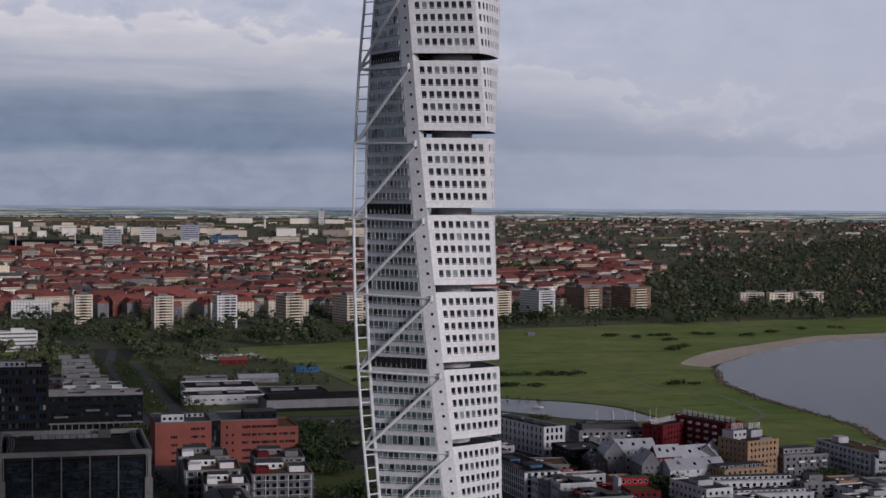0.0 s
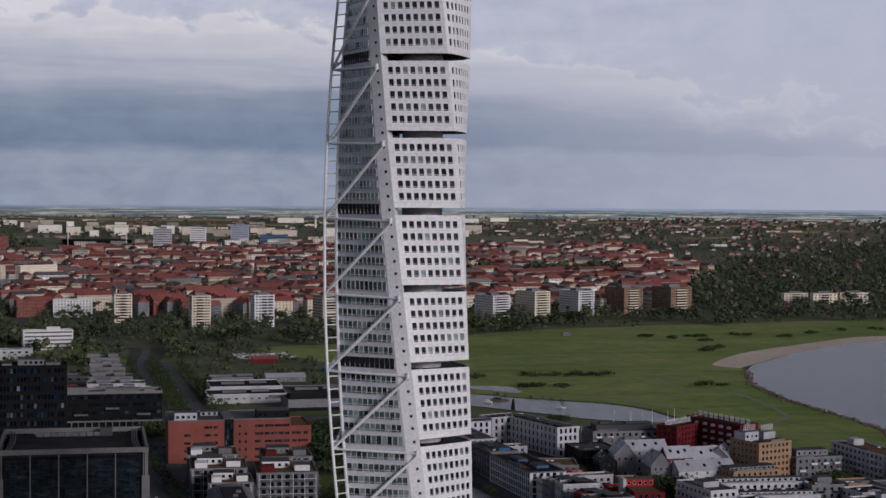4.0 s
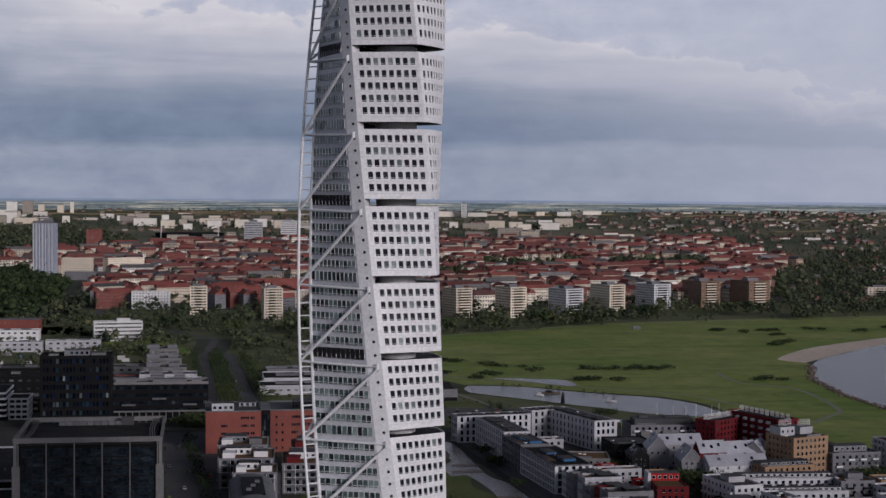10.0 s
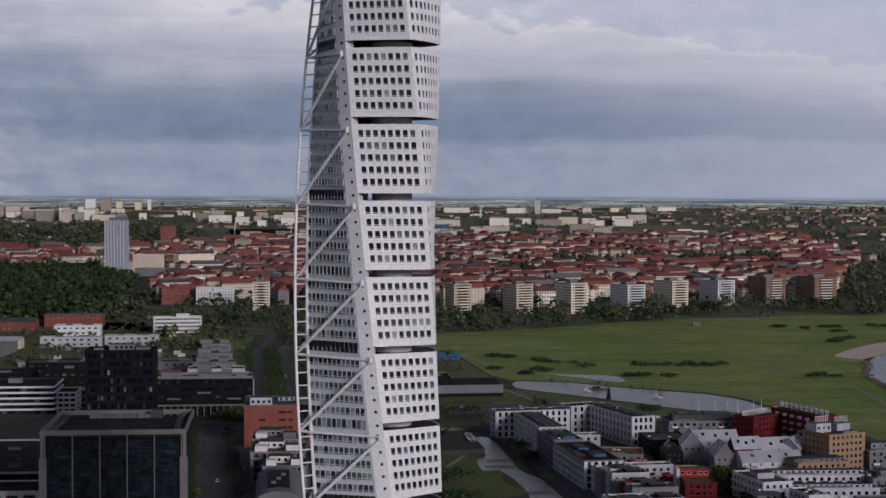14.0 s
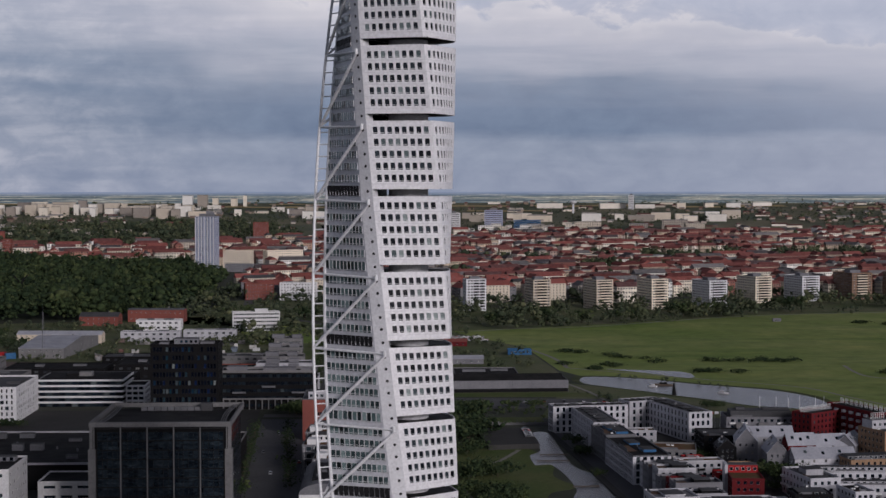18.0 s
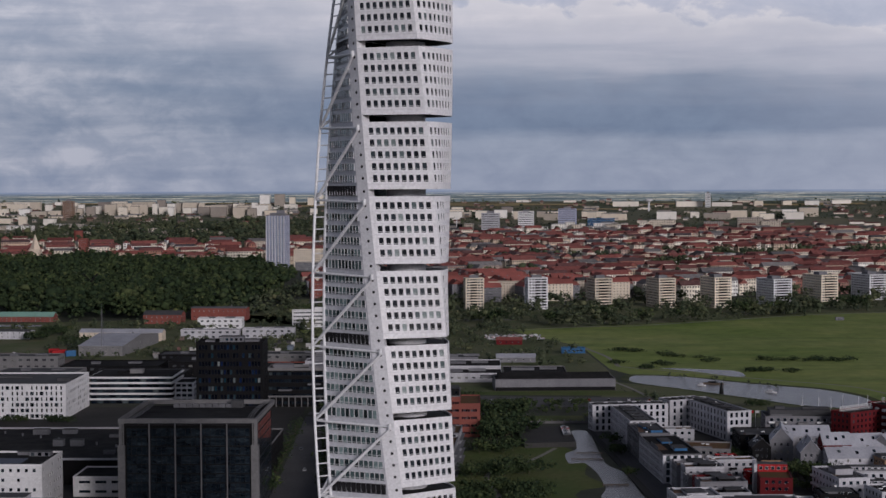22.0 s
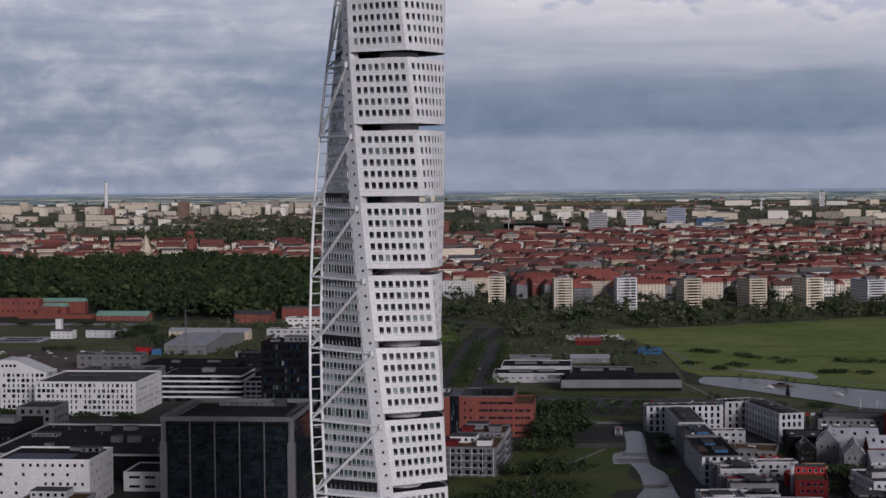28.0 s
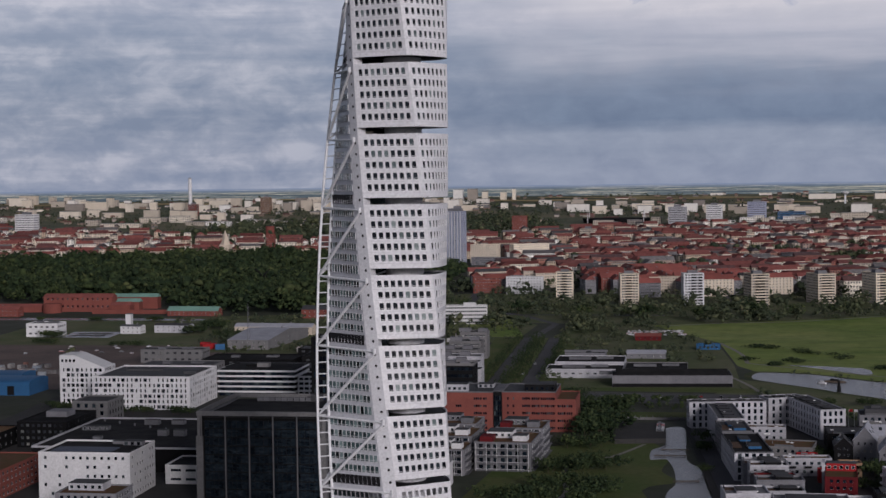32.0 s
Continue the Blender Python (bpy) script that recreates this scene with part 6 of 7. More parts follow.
# the brick castle in its moat
cx, cy = -574, 1192
castle = thing("castle", "old red brick castle with a tiled roof and copper wings", "castle", cx, cy)
v, f, poses = walls(78, 16, 0, 16, {"S": even(78, 13, 0, 16, 2, 1.7, 2.3, 2, 6.0)})
part("wall", (v, f), BRICK, castle)
for a, b, m in poses:
    part("window", pane(a + 0.1, b + 0.1, FRAME_W, G_DARK), None, castle, at=m)
pitched(castle, 78, 16, 16, 3.2, TILE, 0.5, BRICK)
part("rampart", box(26, 130, -34, -31, 0, 4.5), BRICK, castle)
for x, y, w, d, h, rf in ((53, 8, 26, 12, 10, COPPER), (52, -12, 22, 14, 8, TILE), (46, 40, 60, 12, 13, COPPER), (-80, -14, 84, 4, 6, TILE)):
    wing = part("wing", box(x - w / 2, x + w / 2, y - d / 2, y + d / 2, 0, h), BRICK, castle)
    vs = [(x - w / 2 - 0.4, y - d / 2 - 0.4, h), (x + w / 2 + 0.4, y - d / 2 - 0.4, h), (x + w / 2 + 0.4, y + d / 2 + 0.4, h), (x - w / 2 - 0.4, y + d / 2 + 0.4, h), (x - w / 2, y, h + 3.5), (x + w / 2, y, h + 3.5)]
    part("wing_roof", (vs, [(0, 1, 5, 4), (2, 3, 4, 5), (1, 2, 5), (3, 0, 4), (3, 2, 1, 0)]), rf, wing)
part("round_tower", tube([(-24, -20, 0), (-24, -20, 10)], [10, 10], 20), BRICK, castle)
top = thing("stair_tower", "slim white rendered tower beside the basin", "tower", -444, 985)
part("shaft", box(-2.6, 2.6, -3.2, 3.2, 0, 15), WHITE, top)
part("roof_slab", box(-2.9, 2.9, -3.5, 3.5, 15.003, 15.4), PALE_ROOF, top)
for x, y, w, d, h, rise, m, r, lab in ((-428, 1140, 56, 14, 5.5, 4, BRICK, COPPER, "long brick barrack with a copper roof"), (-650, 1130, 70, 12, 8, 3, BRICK, TILE, "low brick rampart house"), (-428, 950, 20, 12, 7, 1.2, WHITE, PALE_ROOF, "low white harbour house with a flat roof"), (-392, 962, 34, 14, 7, 1.2, DULL_WHITE, GREY_ROOF, "white harbour office with ribbon windows"), (-290, 944, 74, 13, 7.5, 2.6, BEIGE, STEEL_ROOF, "long cream barrack with a pale metal roof"), (-276, 870, 36, 110, 8, 5, CONCRETE, STEEL_ROOF, "long grey shipyard hall with a pale metal roof"), (-286, 1116, 38, 18, 9, 3.5, BRICK, GREY_ROOF, "brick workshop with a grey roof"), (-237, 1158, 56, 18, 12, 1.0, BRICK, PALE_ROOF, "brick school with a pale roof")):
    house("old_house", lab, x, y, -4, w, d, h, rise, 2, m, r, int(w / 5), 3, category="house", rows=True)

# streets of tiled town houses: the nearest ones singly, the rest joined
PROTOS = []
for i, (w, d, h, rise, n, wall, roof, lab) in enumerate(((42, 13, 19, 5, 5, BEIGE, TILE, "cream town house with a red tiled roof"), (52, 13, 20, 5, 6, CREAM, TILE, "pale cream town house with a red tiled roof"), (30, 13, 17, 5, 5, OFFWHITE, TILE, "grey town house with a red tiled roof"), (40, 13, 18, 5, 5, BRICK, TILE, "brick town house with a red tiled roof"), (40, 13, 20, 3.5, 6, BEIGE, GREY_ROOF, "cream town house with a dark roof"))):
    top = thing("tiled_house", lab, "town house", 0, -5000, 0, 0, "tiled town houses")
    op = {k: even(w if k in "SN" else d, 12 if k in "SN" else 3, 0, h, n, 1.4, 1.6, 1.0) for k in "SNEW"}
    v, f, poses = walls(w, d, 0, h, op)
    part("wall", (v, f), wall, top)
    tagged(part("windows", far_windows(op, w, d, G_HOME, FRAME_W), None, top), kind="stuff")
    vs = [(-w / 2 - 0.4, -d / 2 - 0.5, h - 0.2), (w / 2 + 0.4, -d / 2 - 0.5, h - 0.2), (w / 2 + 0.4, d / 2 + 0.5, h - 0.2), (-w / 2 - 0.4, d / 2 + 0.5, h - 0.2), (-w / 2 - 0.4, 0, h + rise), (w / 2 + 0.4, 0, h + rise)]
    part("roof", (vs, [(0, 1, 5, 4), (2, 3, 4, 5), (1, 2, 5), (3, 0, 4), (3, 2, 1, 0)]), roof, top)
    part("chimney", box(-0.6, 0.6, -0.5, 0.5, 0, 3), CONCRETE, top, at=pose(-w / 4, 1.2, h + rise - 2.2))
    PROTOS.append((top, w))

rng = np.random.default_rng(5)


class Heap:
    """Many far pieces in one mesh."""

    def __init__(self):
        self.v, self.f, self.n = [], [], 0

    def add(self, verts, faces):
        self.v.append(np.asarray(verts, float))
        self.f += [tuple(i + self.n for i in q) for q in faces]
        self.n += len(verts)

    def done(self, name, mat, label, category):
        me = bpy.data.meshes.new(name)
        me.from_pydata(np.concatenate(self.v).tolist(), [], self.f)
        me.materials.append(mat)
        return tagged(new(name, me), label, category, kind="stuff")


RED_TONES = [(0.0, (0.12, 0.040, 0.036)), (0.22, (0.175, 0.066, 0.060)), (0.45, (0.25, 0.086, 0.074)), (0.62, (0.19, 0.074, 0.067)), (0.76, (0.14, 0.062, 0.058)), (0.86, (0.075, 0.07, 0.075)), (1.0, (0.20, 0.19, 0.19))]
WALL_TONES = [(0.0, (0.42, 0.33, 0.25)), (0.22, (0.60, 0.49, 0.37)), (0.34, (0.30, 0.10, 0.075)), (0.46, (0.46, 0.40, 0.34)), (0.6, (0.72, 0.63, 0.50)), (0.85, (0.80, 0.74, 0.64)), (1.0, (0.82, 0.80, 0.76))]
VILLA_TONES = [(0.0, (0.16, 0.12, 0.10)), (0.4, (0.24, 0.18, 0.14)), (0.75, (0.36, 0.29, 0.24)), (1.0, (0.55, 0.50, 0.45))]
PALE_TONES = [(0.0, (0.24, 0.21, 0.19)), (0.2, (0.42, 0.37, 0.31)), (0.45, (0.62, 0.54, 0.44)), (0.7, (0.70, 0.63, 0.53)), (1.0, (0.76, 0.74, 0.71))]
far_roofs, far_walls, far_panes, far_slabs, far_tops, far_villas, far_sheds, villa_roofs = [Heap() for _ in range(8)]


def far_box(heap, x, y, rot, w, d, h, roof=0.0, windows=0, floors=4, tiles=None):
    z = ground_z(math.hypot(x, y))
    m = np.array(pose(x, y, z - 2, 0, 0, rot))
    put = lambda vs: (np.c_[np.asarray(vs, float), np.ones(len(vs))] @ m.T)[:, :3]
    v, f = box(-w / 2, w / 2, -d / 2, d / 2, 0, h + 2)
    heap.add(put(v), f[2:])
    if roof:
        vs = [(-w / 2 - 0.4, -d / 2 - 0.5, h + 1.8), (w / 2 + 0.4, -d / 2 - 0.5, h + 1.8), (w / 2 + 0.4, d / 2 + 0.5, h + 1.8), (-w / 2 - 0.4, d / 2 + 0.5, h + 1.8), (-w / 2 - 0.4, 0, h + 2 + roof), (w / 2 + 0.4, 0, h + 2 + roof)]
        (tiles or far_roofs).add(put(vs), [(0, 1, 5, 4), (2, 3, 4, 5), (1, 2, 5), (3, 0, 4)])
    else:
        vs, fs = box(-w / 2 - 0.2, w / 2 + 0.2, -d / 2 - 0.2, d / 2 + 0.2, h + 2, h + 2.8)
        far_tops.add(put(vs), fs)
    if windows:
        step = h / floors
        for face in "SEW":
            if not seen_from_flight(x, y, rot, face, w, d):
                continue
            length = w if face == "S" else d
            n = max(2, int(length / windows))
            for i in range(floors):
                zz = 2 + step * (i + 0.35)
                for k in range(n):
                    s = -length / 2 + length * (k + 0.5) / n
                    a, b = s - windows * 0.26, s + windows * 0.26
                    if face == "S":
                        q = [(a, -d / 2 - 0.06, zz), (b, -d / 2 - 0.06, zz), (b, -d / 2 - 0.06, zz + step * 0.45), (a, -d / 2 - 0.06, zz + step * 0.45)]
                    else:
                        e = (w / 2 + 0.06) * (1 if face == "E" else -1)
                        q = [(e, a, zz), (e, b, zz), (e, b, zz + step * 0.45), (e, a, zz + step * 0.45)]
                    far_panes.add(put(q), [(0, 1, 2, 3)])


def inside(x, y, poly):
    hit = False
    for (x0, y0), (x1, y1) in zip(poly, poly[1:] + poly[:1]):
        if (y0 > y) != (y1 > y) and x < (x1 - x0) * (y - y0) / (y1 - y0) + x0:
            hit = not hit
    return hit


CASTLE_WOOD = [(-720, 1310), (-600, 1250), (-500, 1260), (-420, 1150), (-308, 1150), (-240, 1180), (-215, 1500), (-235, 1780), (-310, 2030), (-557, 2247), (-812, 2213), (-973, 2100), (-1150, 2027), (-1000, 1700)]
FAR_WOOD = [(-960, 2600), (-600, 2640), (-330, 2800), (-180, 2990), (-330, 3320), (-879, 3060)]
OLD_TOWN = [(-190, 1480), (40, 1400), (240, 1390), (420, 1470), (640, 1500), (720, 1760), (980, 2300), (1050, 2900), (400, 2960), (-60, 2900), (-330, 2700), (-620, 2560), (-1700, 2900), (-1500, 2080), (-1150, 2100), (-830, 2270), (-560, 2300), (-330, 2280), (-140, 2200), (-180, 1900)]
GREENS = [(350, 2050, 90, 45), (150, 2280, 110, 40), (620, 2360, 260, 60), (60, 1800, 60, 50), (330, 1720, 40, 30)]
near_count = 0
for gx in range(-32, 20):
    for gy in range(-12, 34):
        u, w_ = gx * 74.0, 1390 + gy * 62.0
        a = radians(16)
        x0, y0 = u * math.cos(a) - (w_ - 1390) * math.sin(a) + 420, 1390 + u * math.sin(a) + (w_ - 1390) * math.cos(a)
        if not inside(x0, y0, OLD_TOWN) or any(abs(x0 - ex) < ew and abs(y0 - ey) < ed for ex, ey, ew, ed in GREENS):
            continue
        for dx, dy, turn, ln in ((0, -22, 0, 44), (0, 16, 0, 44), (-27, -3, 90, 26), (27, -3, 90, 26)):
            if rng.random() < 0.24:
                continue
            jx, jy = rng.normal(0, 5), rng.normal(0, 6)
            x = x0 + (dx + jx) * math.cos(a) - (dy + jy) * math.sin(a)
            y = y0 + (dx + jx) * math.sin(a) + (dy + jy) * math.cos(a)
            rot = 16 + turn + rng.normal(0, 4)
            if y < 1640 and near_count < 50:
                proto, pw = PROTOS[int(rng.integers(0, len(PROTOS)))]
                if turn == 90:
                    proto, pw = PROTOS[2]
                copy_thing(proto, pose(x, y, 0, 0, 0, rot))
                near_count += 1
            else:
                far_box(far_walls, x, y, rot, ln * rng.uniform(0.6, 1.2), rng.uniform(12, 16), rng.uniform(13, 20), 0 if rng.random() < 0.09 else rng.uniform(3.5, 5.5), 3.2 if y < 2300 else 4.5, 4)
for proto, _ in PROTOS:
    for o in list(proto.children_recursive) + [proto]:
        bpy.data.objects.remove(o)

# slabs of flats towards the horizon: rows of the same kind, by district
EAST_SLABS = ((-130, 3400, 10, 2, 54, 60, 40, 12, 19, -6), (-110, 3060, 8, 1, 66, 0, 40, 12, 15, -6), (480, 3350, 7, 2, 58, 80, 42, 13, 20, -6), (390, 3110, 7, 1, 48, 0, 38, 13, 21, -6), (210, 3060, 6, 2, 36, 50, 26, 11, 16, -6),
                                          (-1760, 3500, 17, 3, 48, 70, 34, 13, 22, -4), (-1500, 3250, 12, 1, 50, 0, 34, 13, 19, -4), (-1000, 3500, 14, 3, 38, 70, 26, 13, 26, -4))
WEST_SLABS = ((-540, 3890, 6, 1, 30, 0, 18, 16, 34, -4), (-700, 3560, 16, 2, 56, 110, 36, 12, 19, -4), (-1700, 3040, 9, 1, 90, 0, 60, 20, 12, -4), (-900, 2950, 6, 2, 80, 60, 56, 20, 13, -4), (-1250, 3800, 14, 1, 80, 0, 40, 15, 12, -4), (430, 3820, 8, 1, 80, 0, 46, 18, 14, -4), (-1150, 3080, 6, 2, 60, 60, 44, 14, 14, -4))
for x, y, nx, ny, sx, sy, w, d, h, rot in EAST_SLABS + WEST_SLABS:
    for i in range(nx):
        for k in range(ny):
            if rng.random() > 0.24:
                far_box(far_slabs, x + sx * i + rng.normal(0, 8), y + sy * k + rng.normal(0, 22) - 0.06 * sx * i, rot + rng.normal(0, 5), w * rng.choice([0.5, 0.8, 1.1, 1.5]), d, h * rng.uniform(0.6, 1.1), 0, 5.0 if y + sy * k < 3150 else 0, max(3, int(h / 4)))
# villas among the trees of the suburb
SUBURB = [(640, 1480), (930, 1400), (1200, 1500), (2300, 3000), (2300, 3700), (1700, 4000), (900, 3600), (1050, 2900), (990, 2300), (740, 1760)]
for k in range(850):
    x, y = rng.uniform(640, 2300), 1420 + 2500 * rng.random() ** 0.8
    if inside(x, y, SUBURB) and rng.random() < (0.7 if y < 2000 else 0.95):
        far_box(far_villas, x, y, rng.choice([16, 106]) + rng.normal(0, 6), rng.uniform(9, 17), 8, rng.uniform(3, 6), rng.uniform(3, 4.5), 3.5 if y < 2400 else 0, 2, villa_roofs)
for k in range(700):
    x, y = rng.uniform(-2000, 2200), rng.uniform(2900, 4030)
    if math.hypot(x, y) < 4030:
        far_box(far_sheds if k % 6 else far_slabs, x, y, rng.normal(-6, 10), rng.uniform(7, 15) if k % 6 else 34, rng.uniform(7, 11), rng.uniform(3, 6), rng.choice([0, 3.0]), 0, 2, villa_roofs)
far_walls.done("far_town_walls", island_material("town_walls", WALL_TONES, 0.9, 0.2), "rendered and brick walls of the old town", "town")
villa_roofs.done("far_villa_roofs", island_material("villa_roofs", [(0.0, (0.10, 0.055, 0.05)), (0.4, (0.17, 0.085, 0.075)), (0.6, (0.22, 0.10, 0.085)), (0.75, (0.10, 0.10, 0.105)), (1.0, (0.24, 0.23, 0.23))], 0.9, 0.25), "muted tiled and slate roofs of villas", "town")
far_villas.done("far_villa_walls", island_material("villa_walls", VILLA_TONES, 0.9, 0.2), "muted walls of villas among garden trees", "town")
far_sheds.done("far_small_houses", island_material("small_house_walls", VILLA_TONES, 0.9, 0.15), "small houses scattered towards the horizon", "town")
far_roofs.done("far_town_roofs", island_material("town_roofs", RED_TONES, 0.9, 0.25), "red and grey tiled roofs of the old town", "town")
far_slabs.done("far_slab_blocks", island_material("slab_walls", PALE_TONES, 0.85, 0.1, 0, 0.25), "pale apartment slabs towards the horizon", "town")
far_tops.done("far_flat_roofs", island_material("slab_roofs", [(0.0, (0.08, 0.08, 0.085)), (1.0, (0.26, 0.26, 0.27))], 0.9, 0.1), "grey flat roofs towards the horizon", "town")
far_panes.done("far_windows", island_material("far_glass", [(0.0, (0.02, 0.02, 0.025)), (1.0, (0.07, 0.07, 0.08))], 0.3, 1.0, 0), "dark windows of the far town", "town")

# ripe fields and a strip of open sea on the rise
FIELDS = ((110, 3900, 420, 60), (-300, 3860, 300, 50), (520, 3880, 260, 50), (-1300, 3700, 300, 50), (-900, 3880, 300, 40), (900, 3800, 300, 60), (1250, 3700, 260, 50), (1500, 3500, 220, 50), (-80, 3960, 500, 30), (1750, 3500, 200, 40), (1350, 3150, 160, 30), (1650, 3250, 200, 40), (-620, 3940, 260, 30), (-1600, 3600, 260, 40), (300, 3720, 200, 40))
for x, y, w, d in FIELDS:
    n = 12
    vs, fs = [], []
    for i in range(n + 1):
        for k in (0, 1):
            px, py = x - w / 2 + w * i / n, y + (k - 0.5) * d + 10 * math.sin(i * 0.9 + k)
            vs.append((px, py, ground_z(math.hypot(px, py)) + 1.5))
    fs = [(2 * i, 2 * i + 2, 2 * i + 3, 2 * i + 1) for i in range(n)]
    tagged(part("field", (vs, fs), FIELD), "pale ripe corn field on the far rise", "field", kind="structure")

# beyond the last fields: a plain glowing backdrop with painted haze, ending at the horizon
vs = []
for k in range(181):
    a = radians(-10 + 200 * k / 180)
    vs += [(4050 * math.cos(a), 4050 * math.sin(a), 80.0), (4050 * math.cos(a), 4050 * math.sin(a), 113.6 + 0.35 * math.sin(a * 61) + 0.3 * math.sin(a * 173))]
tagged(part("backdrop", (vs, [(2 * i, 2 * i + 2, 2 * i + 3, 2 * i + 1) for i in range(180)]), DISTANCE), "glowing backdrop strip of far country in painted blue haze", "horizon", kind="structure")

# ---- trees ----
GOLD = (1 + 5 ** 0.5) / 2
ICO_V = np.array([(-1, GOLD, 0), (1, GOLD, 0), (-1, -GOLD, 0), (1, -GOLD, 0), (0, -1, GOLD), (0, 1, GOLD), (0, -1, -GOLD), (0, 1, -GOLD), (GOLD, 0, -1), (GOLD, 0, 1), (-GOLD, 0, -1), (-GOLD, 0, 1)], float) / 1.902
ICO_F = np.array([(0, 11, 5), (0, 5, 1), (0, 1, 7), (0, 7, 10), (0, 10, 11), (1, 5, 9), (5, 11, 4), (11, 10, 2), (10, 7, 6), (7, 1, 8), (3, 9, 4), (3, 4, 2), (3, 2, 6), (3, 6, 8), (3, 8, 9), (4, 9, 5), (2, 4, 11), (6, 2, 10), (8, 6, 7), (9, 8, 1)])


def clumps(centres, sizes, rnd):
    """Ragged leaf clumps: one uneven twenty-sided lump each."""
    n = len(centres)
    v = ICO_V[None] * sizes[:, None, None] * rnd.uniform(0.55, 1.4, (n, 12, 1)) * np.array([1, 1, 0.8]) + centres[:, None, :]
    f = ICO_F[None] + 12 * np.arange(n)[:, None, None]
    return v.reshape(-1, 3), f.reshape(-1, 3)


def leaf_mesh(name, v, f, leaves=None):
    me = bpy.data.meshes.new(name)
    me.from_pydata(v.tolist(), [], f.tolist())
    me.materials.append(leaves or LEAVES)
    me.polygons.foreach_set("use_smooth", [True] * len(me.polygons))
    return me


def crown_points(n, rnd, wide, tall):
    """Clump centres in a lobed, uneven crown."""
    lobes = rnd.normal(0, 1, (6, 3)) * np.array([wide * 0.42, wide * 0.42, tall * 0.2]) + np.array([0, 0, tall * 0.5])
    p = lobes[rnd.integers(0, 6, n)] + rnd.normal(0, 1, (n, 3)) * np.array([wide * 0.3, wide * 0.3, tall * 0.17])
    p[:, 2] = np.clip(p[:, 2], tall * 0.06, tall)
    return p


TREES = {}


def tree_kind(name, label, height, wide, seed, n=60):
    rnd = np.random.default_rng(seed)
    top = thing(name, label, "tree", 0, -6000 - seed, 0, 0)
    trunk = [(0, 0, -0.2), (0.1, 0.05, height * 0.2), (0.2, -0.1, height * 0.45)]
    limbs = [tube(trunk, [0.05 * height * 0.5, 0.02 * height, 0.012 * height], 7)]
    for k in range(5):
        a = 2 * math.pi * k / 5 + seed
        limbs.append(tube([(0.1, 0, height * (0.22 + 0.03 * k)), (wide * 0.3 * math.cos(a), wide * 0.3 * math.sin(a), height * (0.5 + 0.03 * k))], [0.012 * height, 0.005 * height], 5))
    if name != "bush":
        part("trunk", join(*limbs), BARK, top)
    c = crown_points(n, rnd, wide, height * 0.78) + np.array([0, 0, height * 0.22])
    v, f = clumps(c, rnd.uniform(0.08, 0.17, n) * wide, rnd)
    # loose leaf tips break the outline
    m = 5 * n
    base = crown_points(m, rnd, wide * 1.12, height * 0.82) + np.array([0, 0, height * 0.22])
    tri = base[:, None, :] + rnd.normal(0, 0.055 * wide, (m, 3, 3))
    f2 = np.arange(3 * m).reshape(-1, 3) + len(v)
    part("crown", leaf_mesh("crown", np.concatenate([v, tri.reshape(-1, 3)]), np.concatenate([f, f2])), None, top)
    TREES[name, seed] = top
    return top


ROUND = [tree_kind("park_tree", "broad leafy tree with a dark green crown", 9.5, 8.0, s) for s in (1, 2, 3)]
SLIM = [tree_kind("avenue_tree", "slim clipped avenue tree with a narrow crown", 6.0, 3.4, s, 24) for s in (4, 5)]
BUSH = [tree_kind("bush", "low dense dark green bush", 3.0, 6.0, s, 24) for s in (6, 7)]
trnd = np.random.default_rng(11)


def plant(kinds, x, y, size=1.0, group=""):
    ob = kinds[int(trnd.integers(0, len(kinds)))]
    c = copy_thing(ob, pose(x, y, ground_z(math.hypot(x, y)), 0, 0, float(trnd.uniform(0, 360))))
    c.scale = (size * float(trnd.uniform(0.85, 1.2)),) * 3
    if group:
        c["group"] = group
    return c


for k in range(26):
    for x in (-52, -37, -31, -12):
        y = 510 + 15.5 * k
        plant(SLIM, x - (y - 510) * 0.022 + trnd.normal(0, 0.5), y, 1.25, "avenue trees")
for k in range(16):
    y = 258 + 12 * k
    plant(SLIM, -79.5 + 0.036 * (436 - y) + trnd.normal(0, 0.5), y, 1.0, "street trees")
    plant(SLIM, -62 + 0.062 * (430 - y) + trnd.normal(0, 0.5), y + 4, 1.0, "street trees")
PARK_GROVES = ((32, 290, 8, 14, 10, 0.75), (26, 240, 9, 22, 12, 0.7), (36, 440, 9, 6, 40, 1.15), (32, 400, 5, 6, 12, 1.0), (30, 355, 5, 10, 8, 0.7), (60, 520, 16, 50, 6, 0.5), (8, 520, 6, 10, 20, 0.8), (-45, 500, 6, 10, 10, 0.7), (20, 210, 8, 22, 10, 0.8), (-230, 455, 9, 40, 3, 0.5), (-300, 470, 5, 20, 4, 0.5), (-145, 610, 6, 8, 20, 0.7))
QUAY_GROVES = ((-75, 238, 5, 4, 12, 0.8), (150, 330, 7, 10, 16, 0.6), (175, 280, 6, 10, 10, 0.7), (215, 235, 5, 14, 8, 0.6), (285, 255, 8, 12, 10, 0.8), (120, 405, 4, 8, 6, 0.5), (-62, 500, 5, 6, 6, 0.8), (160, 520, 10, 40, 4, 0.45), (128, 345, 5, 8, 16, 0.45), (165, 255, 5, 12, 6, 0.5), (230, 262, 5, 12, 5, 0.45), (196, 272, 4, 16, 4, 0.4), (268, 285, 5, 10, 12, 0.6), (92, 300, 6, 2.5, 90, 0.5))
for x, y, n, sx, sy, size in PARK_GROVES + QUAY_GROVES:
    for k in range(n):
        plant(ROUND, x + trnd.uniform(-sx, sx), y + trnd.uniform(-sy, sy), size, "park trees")
